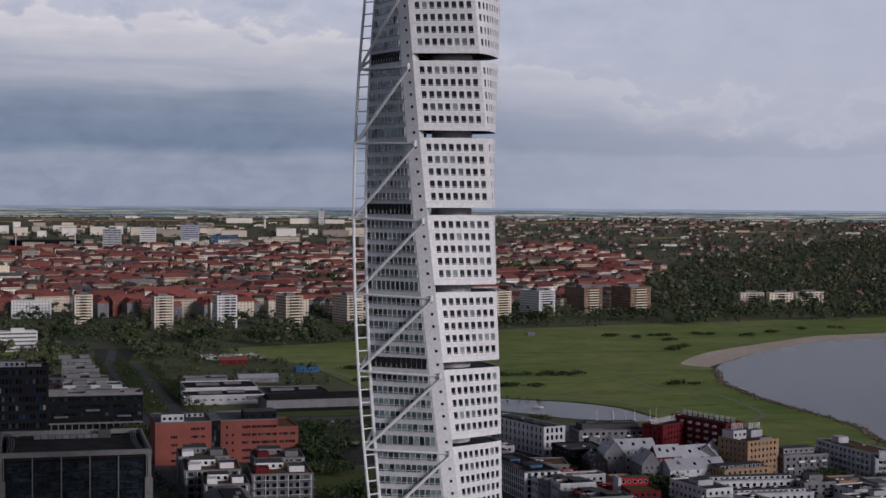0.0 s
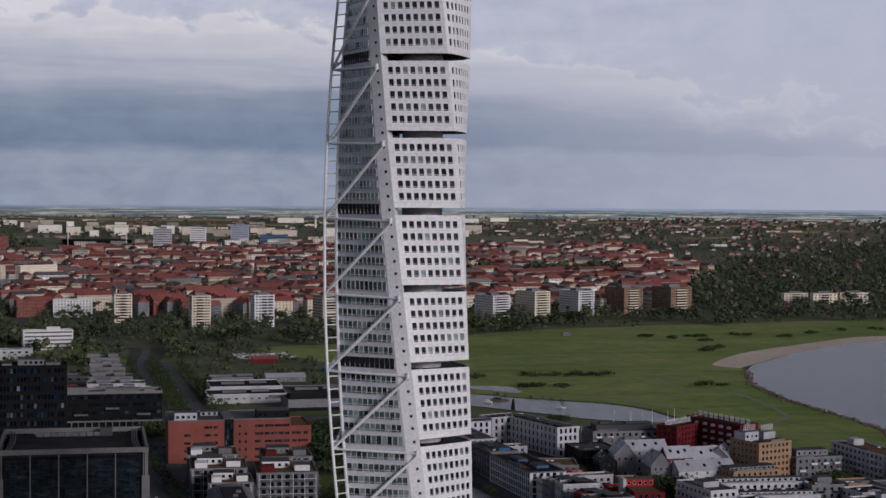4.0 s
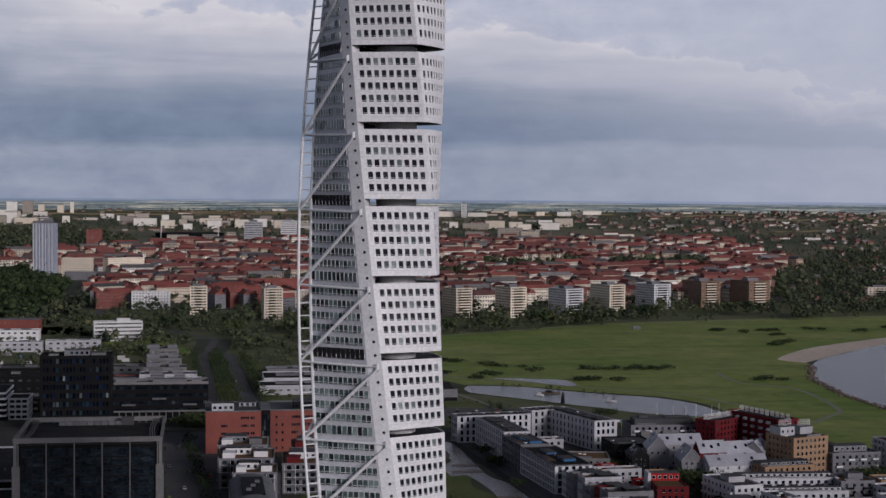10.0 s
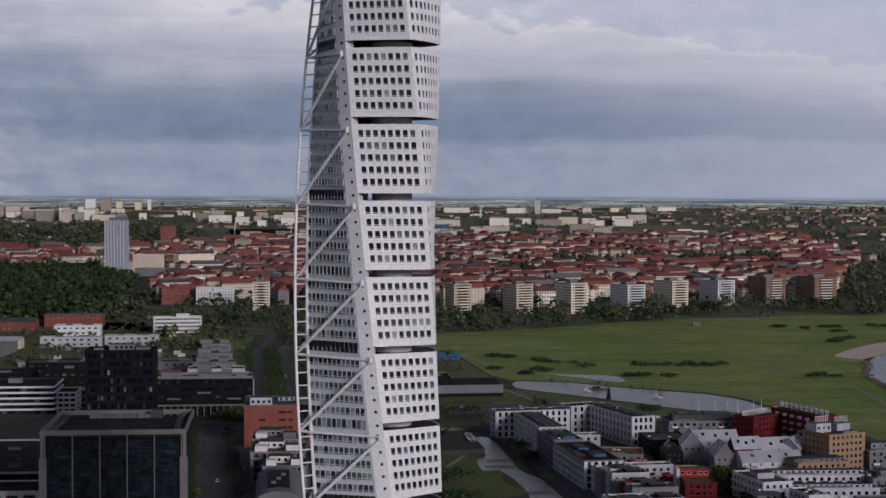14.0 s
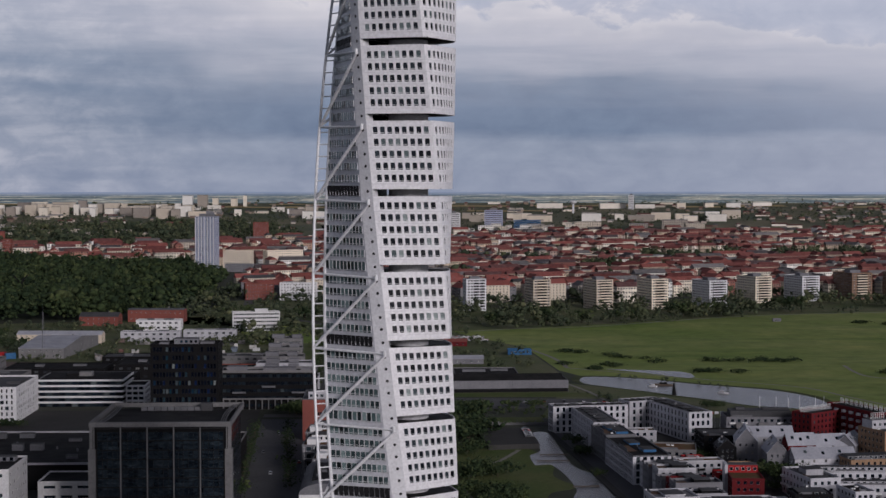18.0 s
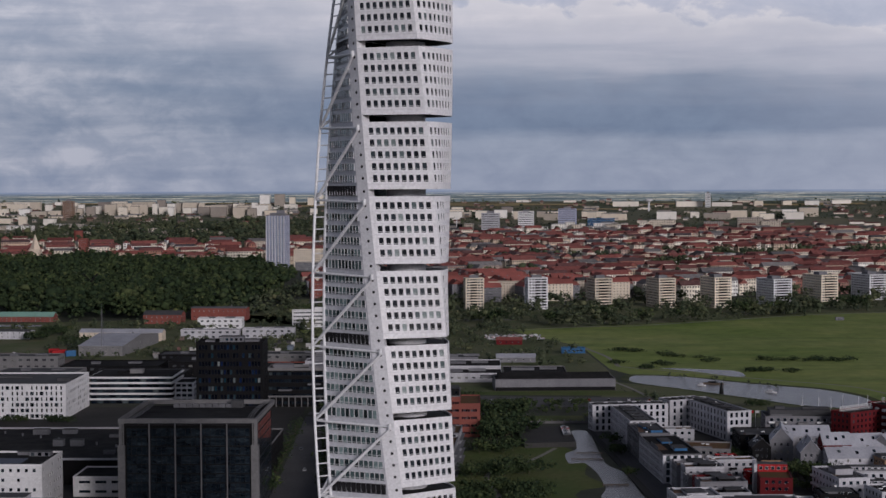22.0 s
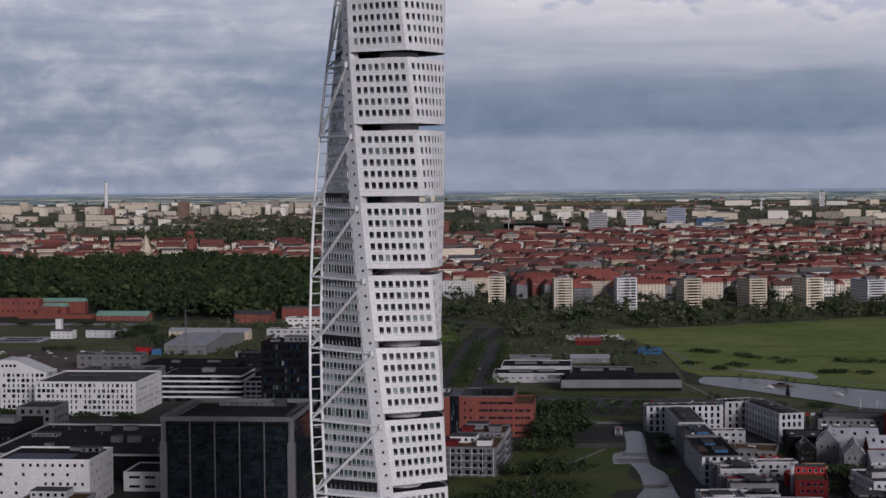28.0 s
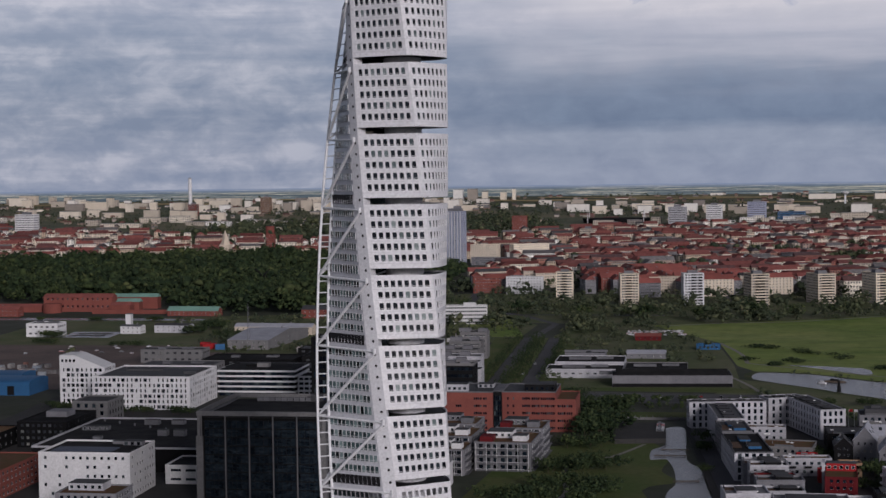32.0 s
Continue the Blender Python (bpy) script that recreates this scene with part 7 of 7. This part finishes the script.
BUSHES = ((139, 847), (147, 843), (156, 838), (168, 822), (177, 808), (188, 794), (250, 776), (259, 775), (268, 774), (277, 773), (286, 772), (295, 771), (303, 770), (220, 704), (228, 701), (237, 700), (247, 702), (161, 754), (205, 772), (361, 689), (367, 691),
          (458, 1105), (466, 1102), (481, 1084), (501, 1098), (510, 1101), (503, 1052), (495, 1049), (458, 952), (468, 956), (489, 981), (480, 975), (562, 1110), (570, 1107), (600, 1085), (640, 1120), (652, 1124), (700, 1150), (740, 1160), (128, 760), (150, 722), (172, 742))
for x, y in BUSHES:
    for k in range(2):
        plant(BUSH, x + trnd.uniform(-7, 7), y + trnd.uniform(-5, 5), 0.9, "meadow bushes")
for x, y, size in ((-20, 1120, 1.5), (40, 1105, 1.7), (95, 1098, 1.4), (150, 1112, 1.9), (185, 1120, 1.6), (240, 1160, 1.3), (300, 1195, 1.5), (345, 1225, 1.2), (430, 1255, 1.6), (560, 1300, 1.8), (-90, 1160, 1.6), (-150, 1190, 1.4)):
    plant(ROUND, x, y, size, "large trees by the meadow")
for x, y, n, sx, sy, size in ((-492, 904, 4, 8, 6, 0.7), (-474, 858, 4, 12, 5, 0.55), (-373, 950, 4, 8, 6, 0.75), (-362, 1000, 4, 12, 8, 0.8), (-322, 905, 4, 10, 8, 0.85), (-500, 1066, 7, 70, 4, 0.6), (-390, 838, 4, 22, 5, 0.5)):
    for k in range(n):
        plant(ROUND, x + trnd.uniform(-sx, sx), y + trnd.uniform(-sy, sy), size, "trees round the old harbour")
for ob in list(TREES.values()):
    for o in list(ob.children_recursive) + [ob]:
        bpy.data.objects.remove(o)


def wood(name, label, poly, spacing, height, per, seed, keep=1.0, clear=(), tips=24, patch=0.0, leaves=None, lump=(0.26, 0.72)):
    """A wood: uneven crowns of several lumps and loose leaf sprays each, over an outline; patch leaves glades of that width."""
    rnd = np.random.default_rng(seed)
    xs, ys = [p[0] for p in poly], [p[1] for p in poly]
    pts = []
    for gx in np.arange(min(xs), max(xs), spacing):
        for gy in np.arange(min(ys), max(ys), spacing):
            x, y = gx + rnd.uniform(-0.6, 0.6) * spacing, gy + rnd.uniform(-0.6, 0.6) * spacing
            grow = 1.0
            if patch:
                grow = 0.5 + 0.9 * (math.sin(x / patch + seed) * math.sin(y / patch * 1.3 + 2 * seed) + 0.5 * math.sin(x / patch * 2.3) * math.sin(y / patch * 2.9))
            if rnd.random() < keep * grow and inside(x, y, poly) and not any(abs(x - cx) < cw and abs(y - cy) < cd for cx, cy, cw, cd in clear) and math.hypot(x, y) < 4040:
                pts.append((x, y, ground_z(math.hypot(x, y))))
    if not pts:
        return
    pts = np.array(pts)
    n = len(pts)
    tall = np.clip(rnd.lognormal(-0.16, 0.34, n), 0.35, 1.5) * height
    wide = tall * rnd.uniform(0.28, 0.48, n)
    c = np.repeat(pts, per, 0) + rnd.normal(0, 1, (n * per, 3)) * np.repeat(wide, per)[:, None] * np.array([0.62, 0.62, 0])
    c[:, 2] += np.repeat(tall, per) * np.where(np.arange(n * per) % per == 0, 0.3, rnd.uniform(0.38, 0.88, n * per))
    size = np.repeat(wide, per) * rnd.uniform(*lump, n * per)
    v, f = clumps(c, size, rnd)
    if tips:
        m = n * tips
        w = np.repeat(wide, tips)[:, None]
        ray = rnd.normal(0, 1, (m, 3))
        ray /= np.linalg.norm(ray, axis=1)[:, None]
        ray[:, 2] = np.abs(ray[:, 2]) * 1.2 - 0.25
        mid = np.repeat(pts, tips, 0) + ray * w * rnd.uniform(0.75, 1.3, (m, 1))
        mid[:, 2] += 0.6 * np.repeat(tall, tips)
        tri = mid[:, None, :] + rnd.normal(0, 1, (m, 3, 3)) * (0.17 * w)[:, None, :]
        f = np.concatenate([f, np.arange(3 * m).reshape(-1, 3) + len(v)])
        v = np.concatenate([v, tri.reshape(-1, 3)])
    tagged(new(name, leaf_mesh(name, v, f, leaves)), label, "trees", kind="stuff")


CLEARED = [(x, y - 30, w * 0.55, d * 0.5 + 50) for x, y, w, d in FIELDS]
wood("castle_wood", "dense park wood of broad leafy trees", CASTLE_WOOD, 16, 19, 11, 21, 0.97, tips=44, lump=(0.2, 0.52))
wood("tree_belt", "belt of trees and scrub before the apartment towers", [(-200, 1130), (-60, 1090), (60, 1050), (190, 1055), (370, 1172), (545, 1217), (900, 1268), (1100, 1290), (1100, 1370), (640, 1400), (540, 1400), (400, 1340), (200, 1250), (-150, 1240)], 12, 12, 9, 22, 0.5, lump=(0.2, 0.5), tips=40, patch=30, leaves=PALE_LEAVES)
wood("tree_belt_back", "trees between the apartment towers", [(-190, 1240), (60, 1240), (200, 1250), (420, 1350), (560, 1420), (640, 1440), (640, 1500), (420, 1480), (240, 1400), (40, 1400), (-190, 1470)], 13, 11, 8, 23, 0.5, lump=(0.2, 0.5), tips=30, patch=20, leaves=PALE_LEAVES)
wood("road_trees", "trees and scrub beside the road into the town", [(-150, 900), (-68, 880), (-62, 1040), (-110, 1130), (-170, 1200), (-230, 1180), (-150, 1080)], 10, 9, 5, 51, 0.8, tips=36, patch=24, clear=((-130, 1052, 28, 14),), leaves=PALE_LEAVES)
wood("road_trees", "trees and scrub beside the road into the town", [(-28, 920), (40, 1050), (60, 1060), (-60, 1140), (-120, 1225), (-62, 1160), (-24, 1055)], 10, 9, 5, 52, 0.8, tips=36, patch=24, leaves=PALE_LEAVES)
wood("road_trees", "trees beside the road at the edge of the old town", [(-240, 1190), (-170, 1215), (-185, 1470), (-200, 1560), (-240, 1560)], 11, 12, 5, 53, 0.8, tips=36, patch=30, leaves=PALE_LEAVES)
wood("scrub", "rough scrub and young trees beside the avenue", [(-10, 500), (10, 620), (-14, 760), (40, 740), (110, 700), (100, 860), (60, 1040), (-20, 1080), (-30, 930), (-6, 760)], 9, 6.5, 4, 24, 0.7, tips=36, patch=22, clear=((12, 690, 34, 60), (62, 650, 30, 30), (50, 895, 18, 16), (56, 955, 32, 28), (100, 826, 14, 16)), leaves=PALE_LEAVES)
wood("suburb_trees", "leafy garden trees of the suburb", [(640, 1380), (930, 1330), (1300, 1400), (2300, 2900), (2300, 3300), (1250, 2600), (1000, 2350), (720, 1700)], 17, 13, 3, 25, 0.85, tips=24, leaves=PALE_LEAVES)
wood("far_suburb_trees", "tree-filled gardens far off", [(1000, 2350), (1250, 2600), (2300, 3300), (2400, 3700), (1500, 4180), (700, 4180), (880, 3500), (1050, 2900)], 24, 10, 2, 26, 0.9, CLEARED, tips=10, leaves=PALE_LEAVES)
wood("far_wood", "dark wood beyond the tiled streets", FAR_WOOD, 16, 18, 3, 27, 0.95, tips=16, leaves=PALE_LEAVES)
wood("street_trees_far", "scattered trees among tiled roofs", OLD_TOWN, 21, 13, 3, 28, 0.7, tips=12, leaves=PALE_LEAVES)
for i, (ex, ey, ew, ed) in enumerate(GREENS):
    wood("town_green", "clump of tall trees among tiled roofs", [(ex - ew, ey - ed), (ex + ew, ey - ed), (ex + ew, ey + ed), (ex - ew, ey + ed)], 14, 16, 4, 30 + i, 0.95, tips=24, leaves=PALE_LEAVES)
wood("horizon_woods", "belts of wood on the far rise", [(-2300, 2950), (-1700, 2950), (-600, 2700), (-330, 3340), (-60, 2950), (400, 2990), (900, 3300), (700, 4180), (1500, 4200), (900, 4420), (-900, 4420), (-2300, 3800)], 19, 9.0, 2, 40, 1.3, CLEARED, tips=5, patch=130, leaves=PALE_LEAVES)
wood("yard_trees", "scrub and young trees round the old shipyard", [(-420, 760), (-100, 780), (-80, 1000), (-140, 1120), (-420, 1100)], 10, 7, 5, 41, 0.6, tips=30, patch=22, clear=((-385, 850, 50, 85), (-130, 1052, 28, 14), (-130, 1015, 30, 26), (-276, 870, 24, 62), (-290, 940, 44, 20), (-286, 1112, 24, 18), (-237, 1150, 34, 20), (-214, 950, 30, 22), (-163, 956, 28, 22), (-222, 1060, 26, 18), (-410, 958, 44, 18), (-428, 1140, 34, 14), (-180, 972, 36, 14), (-112, 975, 26, 14), (-175, 1012, 24, 14)), leaves=PALE_LEAVES)
wood("canal_scrub", "low scrub along the canal bank", [(96, 660), (112, 640), (142, 565), (172, 495), (210, 462), (206, 450), (165, 485), (130, 560), (84, 655)], 6, 3.2, 6, 42, 0.6, tips=12, leaves=PALE_LEAVES)
wood("creek_scrub", "low scrub between the canal and its side arm", [(140, 690), (160, 690), (180, 660), (215, 640), (232, 610), (222, 600), (190, 640), (150, 670)], 7, 3.0, 6, 43, 0.45, tips=12, leaves=PALE_LEAVES)
wood("car_park_hedge", "dark hedge and young trees along the car park", [(14, 486), (84, 484), (150, 500), (150, 516), (14, 512)], 6, 5, 5, 54, 0.8, tips=24, patch=9)
wood("quay_trees", "clipped small trees behind the quay houses", [(84, 456), (180, 452), (182, 466), (84, 474)], 6, 6.0, 5, 44, 0.85, tips=12)
rocks = np.random.default_rng(9)
shore = [(345, 330), (362, 392), (380, 454), (383, 511), (382, 593), (395, 688), (431, 783)]
c = []
for (ax, ay), (bx, by) in zip(shore, shore[1:]):
    for k in range(int(math.dist((ax, ay), (bx, by)) / 0.8)):
        u = rocks.random()
        c.append((ax + (bx - ax) * u + rocks.normal(0, 1.6), ay + (by - ay) * u + rocks.normal(0, 1.6), 0.3))
c = np.array(c)
v, f = clumps(c, rocks.uniform(0.4, 1.3, len(c)), rocks)
me = bpy.data.meshes.new("shore_rocks")
me.from_pydata(v.tolist(), [], f.tolist())
me.materials.append(GRAVEL)
tagged(new("shore_rocks", me), "heaped dark boulders along the shore", "rocks", kind="stuff")

# ---- small things: cars, boats, masts, jetties, landmarks ----
CAR_PAINT = material("car_paint", (0.30, 0.30, 0.31), (0.24, 0.24, 0.25), 0.3, 0.3, 0.5, 4, 0.3, 0, each=0.9, spec=0.6)
CAR_RED = material("red_car_paint", (0.26, 0.03, 0.03), None, 0.3, 0.2, 0.5, 4, 0.3, 0, each=0.3, spec=0.6)
RUBBER = material("rubber", (0.02, 0.02, 0.02), None, 0.9, 0, 1, 5, 0.3, 0)
TIMBER = material("jetty_wood", (0.12, 0.09, 0.07), (0.08, 0.065, 0.05), 0.9, 0, 0.5, 4, 0.7, 0.3)


def car_kind(paint, label, seed):
    top = thing("parked_car", label, "car", 0, -7000 - seed)
    side = [(-2.15, 0.35), (2.15, 0.35), (2.2, 0.75), (1.2, 0.95), (-1.9, 0.98), (-2.2, 0.75)]
    n = len(side)
    v = [(x, -0.88, z) for x, z in side] + [(x, 0.88, z) for x, z in side]
    part("body", (v, [tuple(range(n)), tuple(range(2 * n - 1, n - 1, -1))] + [(i, n + i, n + (i + 1) % n, (i + 1) % n) for i in range(n)]), paint, top)
    v = [(-1.75, -0.8, 0.96), (0.95, -0.8, 0.94), (0.95, 0.8, 0.94), (-1.75, 0.8, 0.96), (-1.25, -0.66, 1.45), (0.25, -0.66, 1.47), (0.25, 0.66, 1.47), (-1.25, 0.66, 1.45)]
    cabin = part("cabin", (v, BOX_FACES), G_DARK, top)
    part("car_roof", box(-1.2, 0.2, -0.64, 0.64, 1.46, 1.52), paint, top)
    for x in (-1.35, 1.35):
        for y in (-0.82, 0.82):
            part("wheel", tube([(x, y - 0.1, 0.33), (x, y + 0.1, 0.33)], [0.33, 0.33], 10), RUBBER, top)
    return top


CARS = [car_kind(CAR_PAINT, "grey or white parked car", 1), car_kind(CAR_RED, "dark red parked car", 2)]
crnd = np.random.default_rng(3)


def park(x, y, rot, z=0.1):
    ob = CARS[1 if crnd.random() < 0.2 else 0]
    c = copy_thing(ob, pose(x, y, z, 0, 0, rot + float(crnd.normal(0, 2))))
    c["group"] = "parked cars"


for k in range(13):
    park(101.0 + 1.2 * k, 400 - 17.5 * k + crnd.uniform(-3, 3), 94)
for k in range(6):
    park(69.5, 391 + 5.2 * k, 0 + 4, 2.65)
for k in range(9):
    park(30 + 12.5 * k, 545 + crnd.uniform(-3, 3), 88)
for x, y, r in ((-62, 300, 92), (-50, 330, 92), (-70, 360, 92), (-66, 420, 92), (-52, 455, 92), (-54, 600, 92), (-33, 660, 92), (-30, 720, 92), (-52, 760, 92), (-46, 300, 92), (-46, 318, 92), (-47, 342, 92)):
    park(x, y, r)
for ob in CARS:
    for o in list(ob.children_recursive) + [ob]:
        bpy.data.objects.remove(o)
lot = Heap()
for k in range(90):
    x, y = 30 + 52 * crnd.random(), 935 + 46 * crnd.random()
    m = np.array(pose(x, y, 0, 0, 0, float(crnd.choice([0, 90]))))
    for b in (box(-2.1, 2.1, -0.9, 0.9, 0.35, 0.95), box(-1.4, 0.8, -0.8, 0.8, 0.95, 1.5)):
        lot.add((np.c_[np.array(b[0]), np.ones(8)] @ m.T)[:, :3], b[1])
for k in range(28):
    x, y = (-460 + 110 * crnd.random(), 770 + 65 * crnd.random()) if k % 2 else (-330 + 160 * crnd.random(), 705 + 40 * crnd.random())
    m = np.array(pose(x, y, 0, 0, 0, float(crnd.choice([0, 90]))))
    for b in (box(-2.1, 2.1, -0.9, 0.9, 0.35, 0.95), box(-1.4, 0.8, -0.8, 0.8, 0.95, 1.5)):
        lot.add((np.c_[np.array(b[0]), np.ones(8)] @ m.T)[:, :3], b[1])
lot.done("far_parked_cars", island_material("far_cars", [(0.0, (0.04, 0.04, 0.045)), (0.5, (0.3, 0.3, 0.31)), (0.8, (0.65, 0.65, 0.66)), (1.0, (0.25, 0.03, 0.03))], 0.4, 1, 0), "cars packed in the far car park", "cars")

# boats and marks on the canal
for x, y, rot, ln, lab in ((214, 583, -48, 9, "white motor boat on the canal"), (173, 620, 140, 7, "small white boat on the canal"), (183, 628, -20, 14, "long dark barge moored in the canal")):
    top = thing("boat", lab, "boat", x, y, 0.14, rot)
    hull = [(-ln / 2, -ln * 0.12), (ln * 0.25, -ln * 0.12), (ln / 2, 0), (ln * 0.25, ln * 0.12), (-ln / 2, ln * 0.12)]
    part("hull", prism(hull, -0.3, 0.9), TIMBER if "barge" in lab else WHITE, top)
    part("cabin", box(-ln * 0.25, ln * 0.1, -ln * 0.08, ln * 0.08, 0.9, 2.0), DARKWALL if "barge" in lab else WHITE, top)
    part("windscreen", box(ln * 0.1, ln * 0.12, -ln * 0.07, ln * 0.07, 1.2, 1.9), G_DARK, top)
top = thing("harbour_mark", "small dark beacon standing in the canal", "beacon", 181, 581, 0)
part("cone", tube([(0, 0, -0.5), (0, 0, 3.5), (0, 0, 6)], [1.7, 1.1, 0.6], 12), DARKWALL, top)
part("lantern", tube([(0, 0, 6), (0, 0, 7.4)], [0.8, 0.4], 10), DARKWALL, top)
for x, y in ((214, 440), (220, 436), (228, 442), (236, 438), (243, 446), (262, 380), (206, 446), (250, 430)):
    top = thing("boat_mast", "bare pale mast of a moored sailing boat", "mast", x, y, 0, 0, "masts in the marina")
    part("pole", tube([(0, 0, 0), (0, 0, 17)], [0.18, 0.1], 6), WHITE, top)
    part("spreader", tube([(-1, 0, 11), (1, 0, 11)], [0.08, 0.08], 5), WHITE, top)
    part("hull", prism([(-3.5, -1.2), (2, -1.2), (4.5, 0), (2, 1.2), (-3.5, 1.2)], -0.2, 0.9), WHITE, top)
for k, m in enumerate((SCARLET, WHITE, BLUE_WALL)):
    top = thing("flagpole", "white pole with a small flag", "flagpole", 172 + 3 * k, 420, 0, 0, "flagpoles")
    part("pole", tube([(0, 0, 0), (0, 0, 12)], [0.12, 0.08], 6), WHITE, top)
    part("flag", box(0.1, 2.2, -0.03, 0.03, 10.4, 11.8), m, top)
for x, y, rot, ln in ((78, 348, 0, 14), (76, 330, 0, 16), (84, 262, 5, 12)):
    top = thing("jetty", "narrow dark timber jetty in the basin", "jetty", x, y, 0, rot)
    part("deck", box(-ln / 2, ln / 2, -0.9, 0.9, 0.5, 0.7), TIMBER, top)
    for k in range(4):
        part("post", box(-ln / 2 + ln * k / 3.2, -ln / 2 + 0.25 + ln * k / 3.2, -1.0, -0.8, -0.5, 1.2), TIMBER, top)
top = thing("retaining_wall", "low pale wall with even posts below the lawn", "wall", 52, 452)
part("base", box(-34, 34, -0.4, 0.4, 0, 1.4), CONCRETE, top)
for k in range(20):
    part("post", box(-33.5 + 3.5 * k, -33.0 + 3.5 * k, -0.5, -0.1, 1.4, 2.4), PALE_ROOF, top)
building("meadow_hut", "small white hut at the edge of the meadow", 382, 1130, 0, 8, 4, 2.6, 1, OFFWHITE, PALE_ROOF, 2, 1, 1.2, 1.2, category="hut")
house("timber_shed", "low grey sheds beside the scrub", 52, 770, 0, 30, 14, 4, 2, 1, OFFWHITE, STEEL_ROOF, 5, 2, category="shed", rows=True)

# marks among the trees and roofs
mill = thing("windmill", "dark old windmill with a white gallery", "windmill", -445, 1480)
part("tower", tube([(0, 0, 0), (0, 0, 15), (0, 0, 20)], [5.5, 3.8, 3.4], 10), DARKWALL, mill)
part("gallery", tube([(0, 0, 13), (0, 0, 13.8)], [7.5, 7.5], 16), WHITE, mill)
part("cap", tube([(0, 0, 20), (0, 0, 22), (0, 0, 24)], [4.0, 3.2, 0.4], 10), DARKWALL, mill)
for k in range(4):
    part("sail", box(-0.8, 0.8, -0.1, 0.1, 1.0, 13), DARKWALL, mill, at=pose(0, -4.6, 20, 0, 45 + 90 * k, 0))
x, y = -745, 2330
spire = thing("church_spire", "pale stepped church tower with a pointed roof", "church", x, y)
part("tower", box(-9, 9, -8, 8, 0, 24), BEIGE, spire)
part("spire_roof", tube([(0, 0, 24), (0, 0, 50)], [9, 0.3], 4), BEIGE, spire)
landmark("brick_tower", "slim brick tower with white bands", "tower", -655, 2310, 0, 14, 14, 40, 9, BRICK, TILE, 4, 4)
for x, y, w, h, m in ((-900, 2280, 120, 15, BEIGE), (-1010, 2300, 90, 16, BRICK), (-560, 2330, 120, 15, BEIGE), (-790, 2330, 60, 17, BEIGE), (-1150, 2230, 100, 18, OFFWHITE), (-470, 2290, 90, 14, BEIGE)):
    house("barrack_house", "long house with a red tiled roof behind the park", x, y, 4, w, 15, h, 6, 4, m, TILE, int(w / 4), 3, category="house", group="houses behind the park", rows=True)
top = thing("brick_water_tower", "round brown brick water tower", "water tower", -760, 2700, ground_z(math.hypot(760, 2700)))
part("shaft", tube([(0, 0, 0), (0, 0, 26), (0, 0, 28)], [9, 9, 9.8], 16), BRICK, top)
part("top", tube([(0, 0, 28), (0, 0, 30)], [9.8, 2], 16), GREY_ROOF, top)
top = thing("radio_mast", "tall thin dark mast on the skyline", "mast", -620, 3000, ground_z(math.hypot(620, 3000)))
part("pole", tube([(0, 0, 0), (0, 0, 50)], [0.8, 0.4], 6), DARKWALL, top)
part("stay", tube([(0, 0, 40), (9, 0, 0)], [0.12, 0.12], 4), DARKWALL, top)

top = thing("lattice_mast", "slender grey lattice mast in the old shipyard", "mast", -275, 800)
for k in range(3):
    a = 2 * math.pi * k / 3
    part("leg", tube([(1.3 * math.cos(a), 1.3 * math.sin(a), 0), (0.5 * math.cos(a), 0.5 * math.sin(a), 38)], [0.14, 0.1], 5), PALE_ROOF, top)
for k in range(14):
    r0, r1, z = 1.25 - 0.055 * k, 1.2 - 0.055 * k, 1 + 2.6 * k
    a, b = 2 * math.pi * (k % 3) / 3, 2 * math.pi * ((k + 1) % 3) / 3
    part("brace", tube([(r0 * math.cos(a), r0 * math.sin(a), z), (r1 * math.cos(b), r1 * math.sin(b), z + 2.6)], [0.07, 0.07], 4), PALE_ROOF, top)
part("aerial", tube([(0, 0, 37), (0, 0, 44)], [0.1, 0.05], 5), PALE_ROOF, top)

for k, (x, y, m, lab) in enumerate(((-321, 830, SCARLET, "bright red shipping container"), (-313, 822, SCARLET, "bright red shipping container"), (-304, 815, BLUE_WALL, "plain blue shipping container"), (-316, 816, SCARLET, "bright red shipping container"))):
    top = thing("shipping_container", lab, "container", x, y, 0, 12 * k, "coloured containers")
    part("body", box(-4, 4, -2.2, 2.2, 0, 4.6), m, top)
    part("door", box(4.003, 4.06, -2.0, 2.0, 0.2, 4.4), m, top)
    for e in range(9):
        part("rib", box(-3.7 + 0.9 * e, -3.45 + 0.9 * e, -2.28, -2.203, 0.2, 4.4), m, top)

bits = Heap()
for k in range(90):
    x, y = (-240 + 130 * crnd.random(), 795 + 150 * crnd.random()) if k % 2 else (-450 + 130 * crnd.random(), 620 + 80 * crnd.random())
    w_, d_, h_ = crnd.choice([3, 6, 6, 12]), crnd.uniform(2.4, 5), crnd.uniform(2.2, 3.6)
    m = np.array(pose(x, y, 0, 0, 0, float(crnd.choice([0, 8, 90]))))
    b = box(-w_ / 2, w_ / 2, -d_ / 2, d_ / 2, 0, h_)
    bits.add((np.c_[np.array(b[0]), np.ones(8)] @ m.T)[:, :3], b[1])
bits.done("yard_containers", island_material("container_paint", [(0.0, (0.05, 0.05, 0.055)), (0.3, (0.16, 0.15, 0.15)), (0.5, (0.40, 0.39, 0.38)), (0.7, (0.12, 0.05, 0.04)), (0.85, (0.55, 0.54, 0.52)), (1.0, (0.05, 0.09, 0.15))], 0.7, 0.5, 0), "containers and small sheds in the old shipyard", "containers")
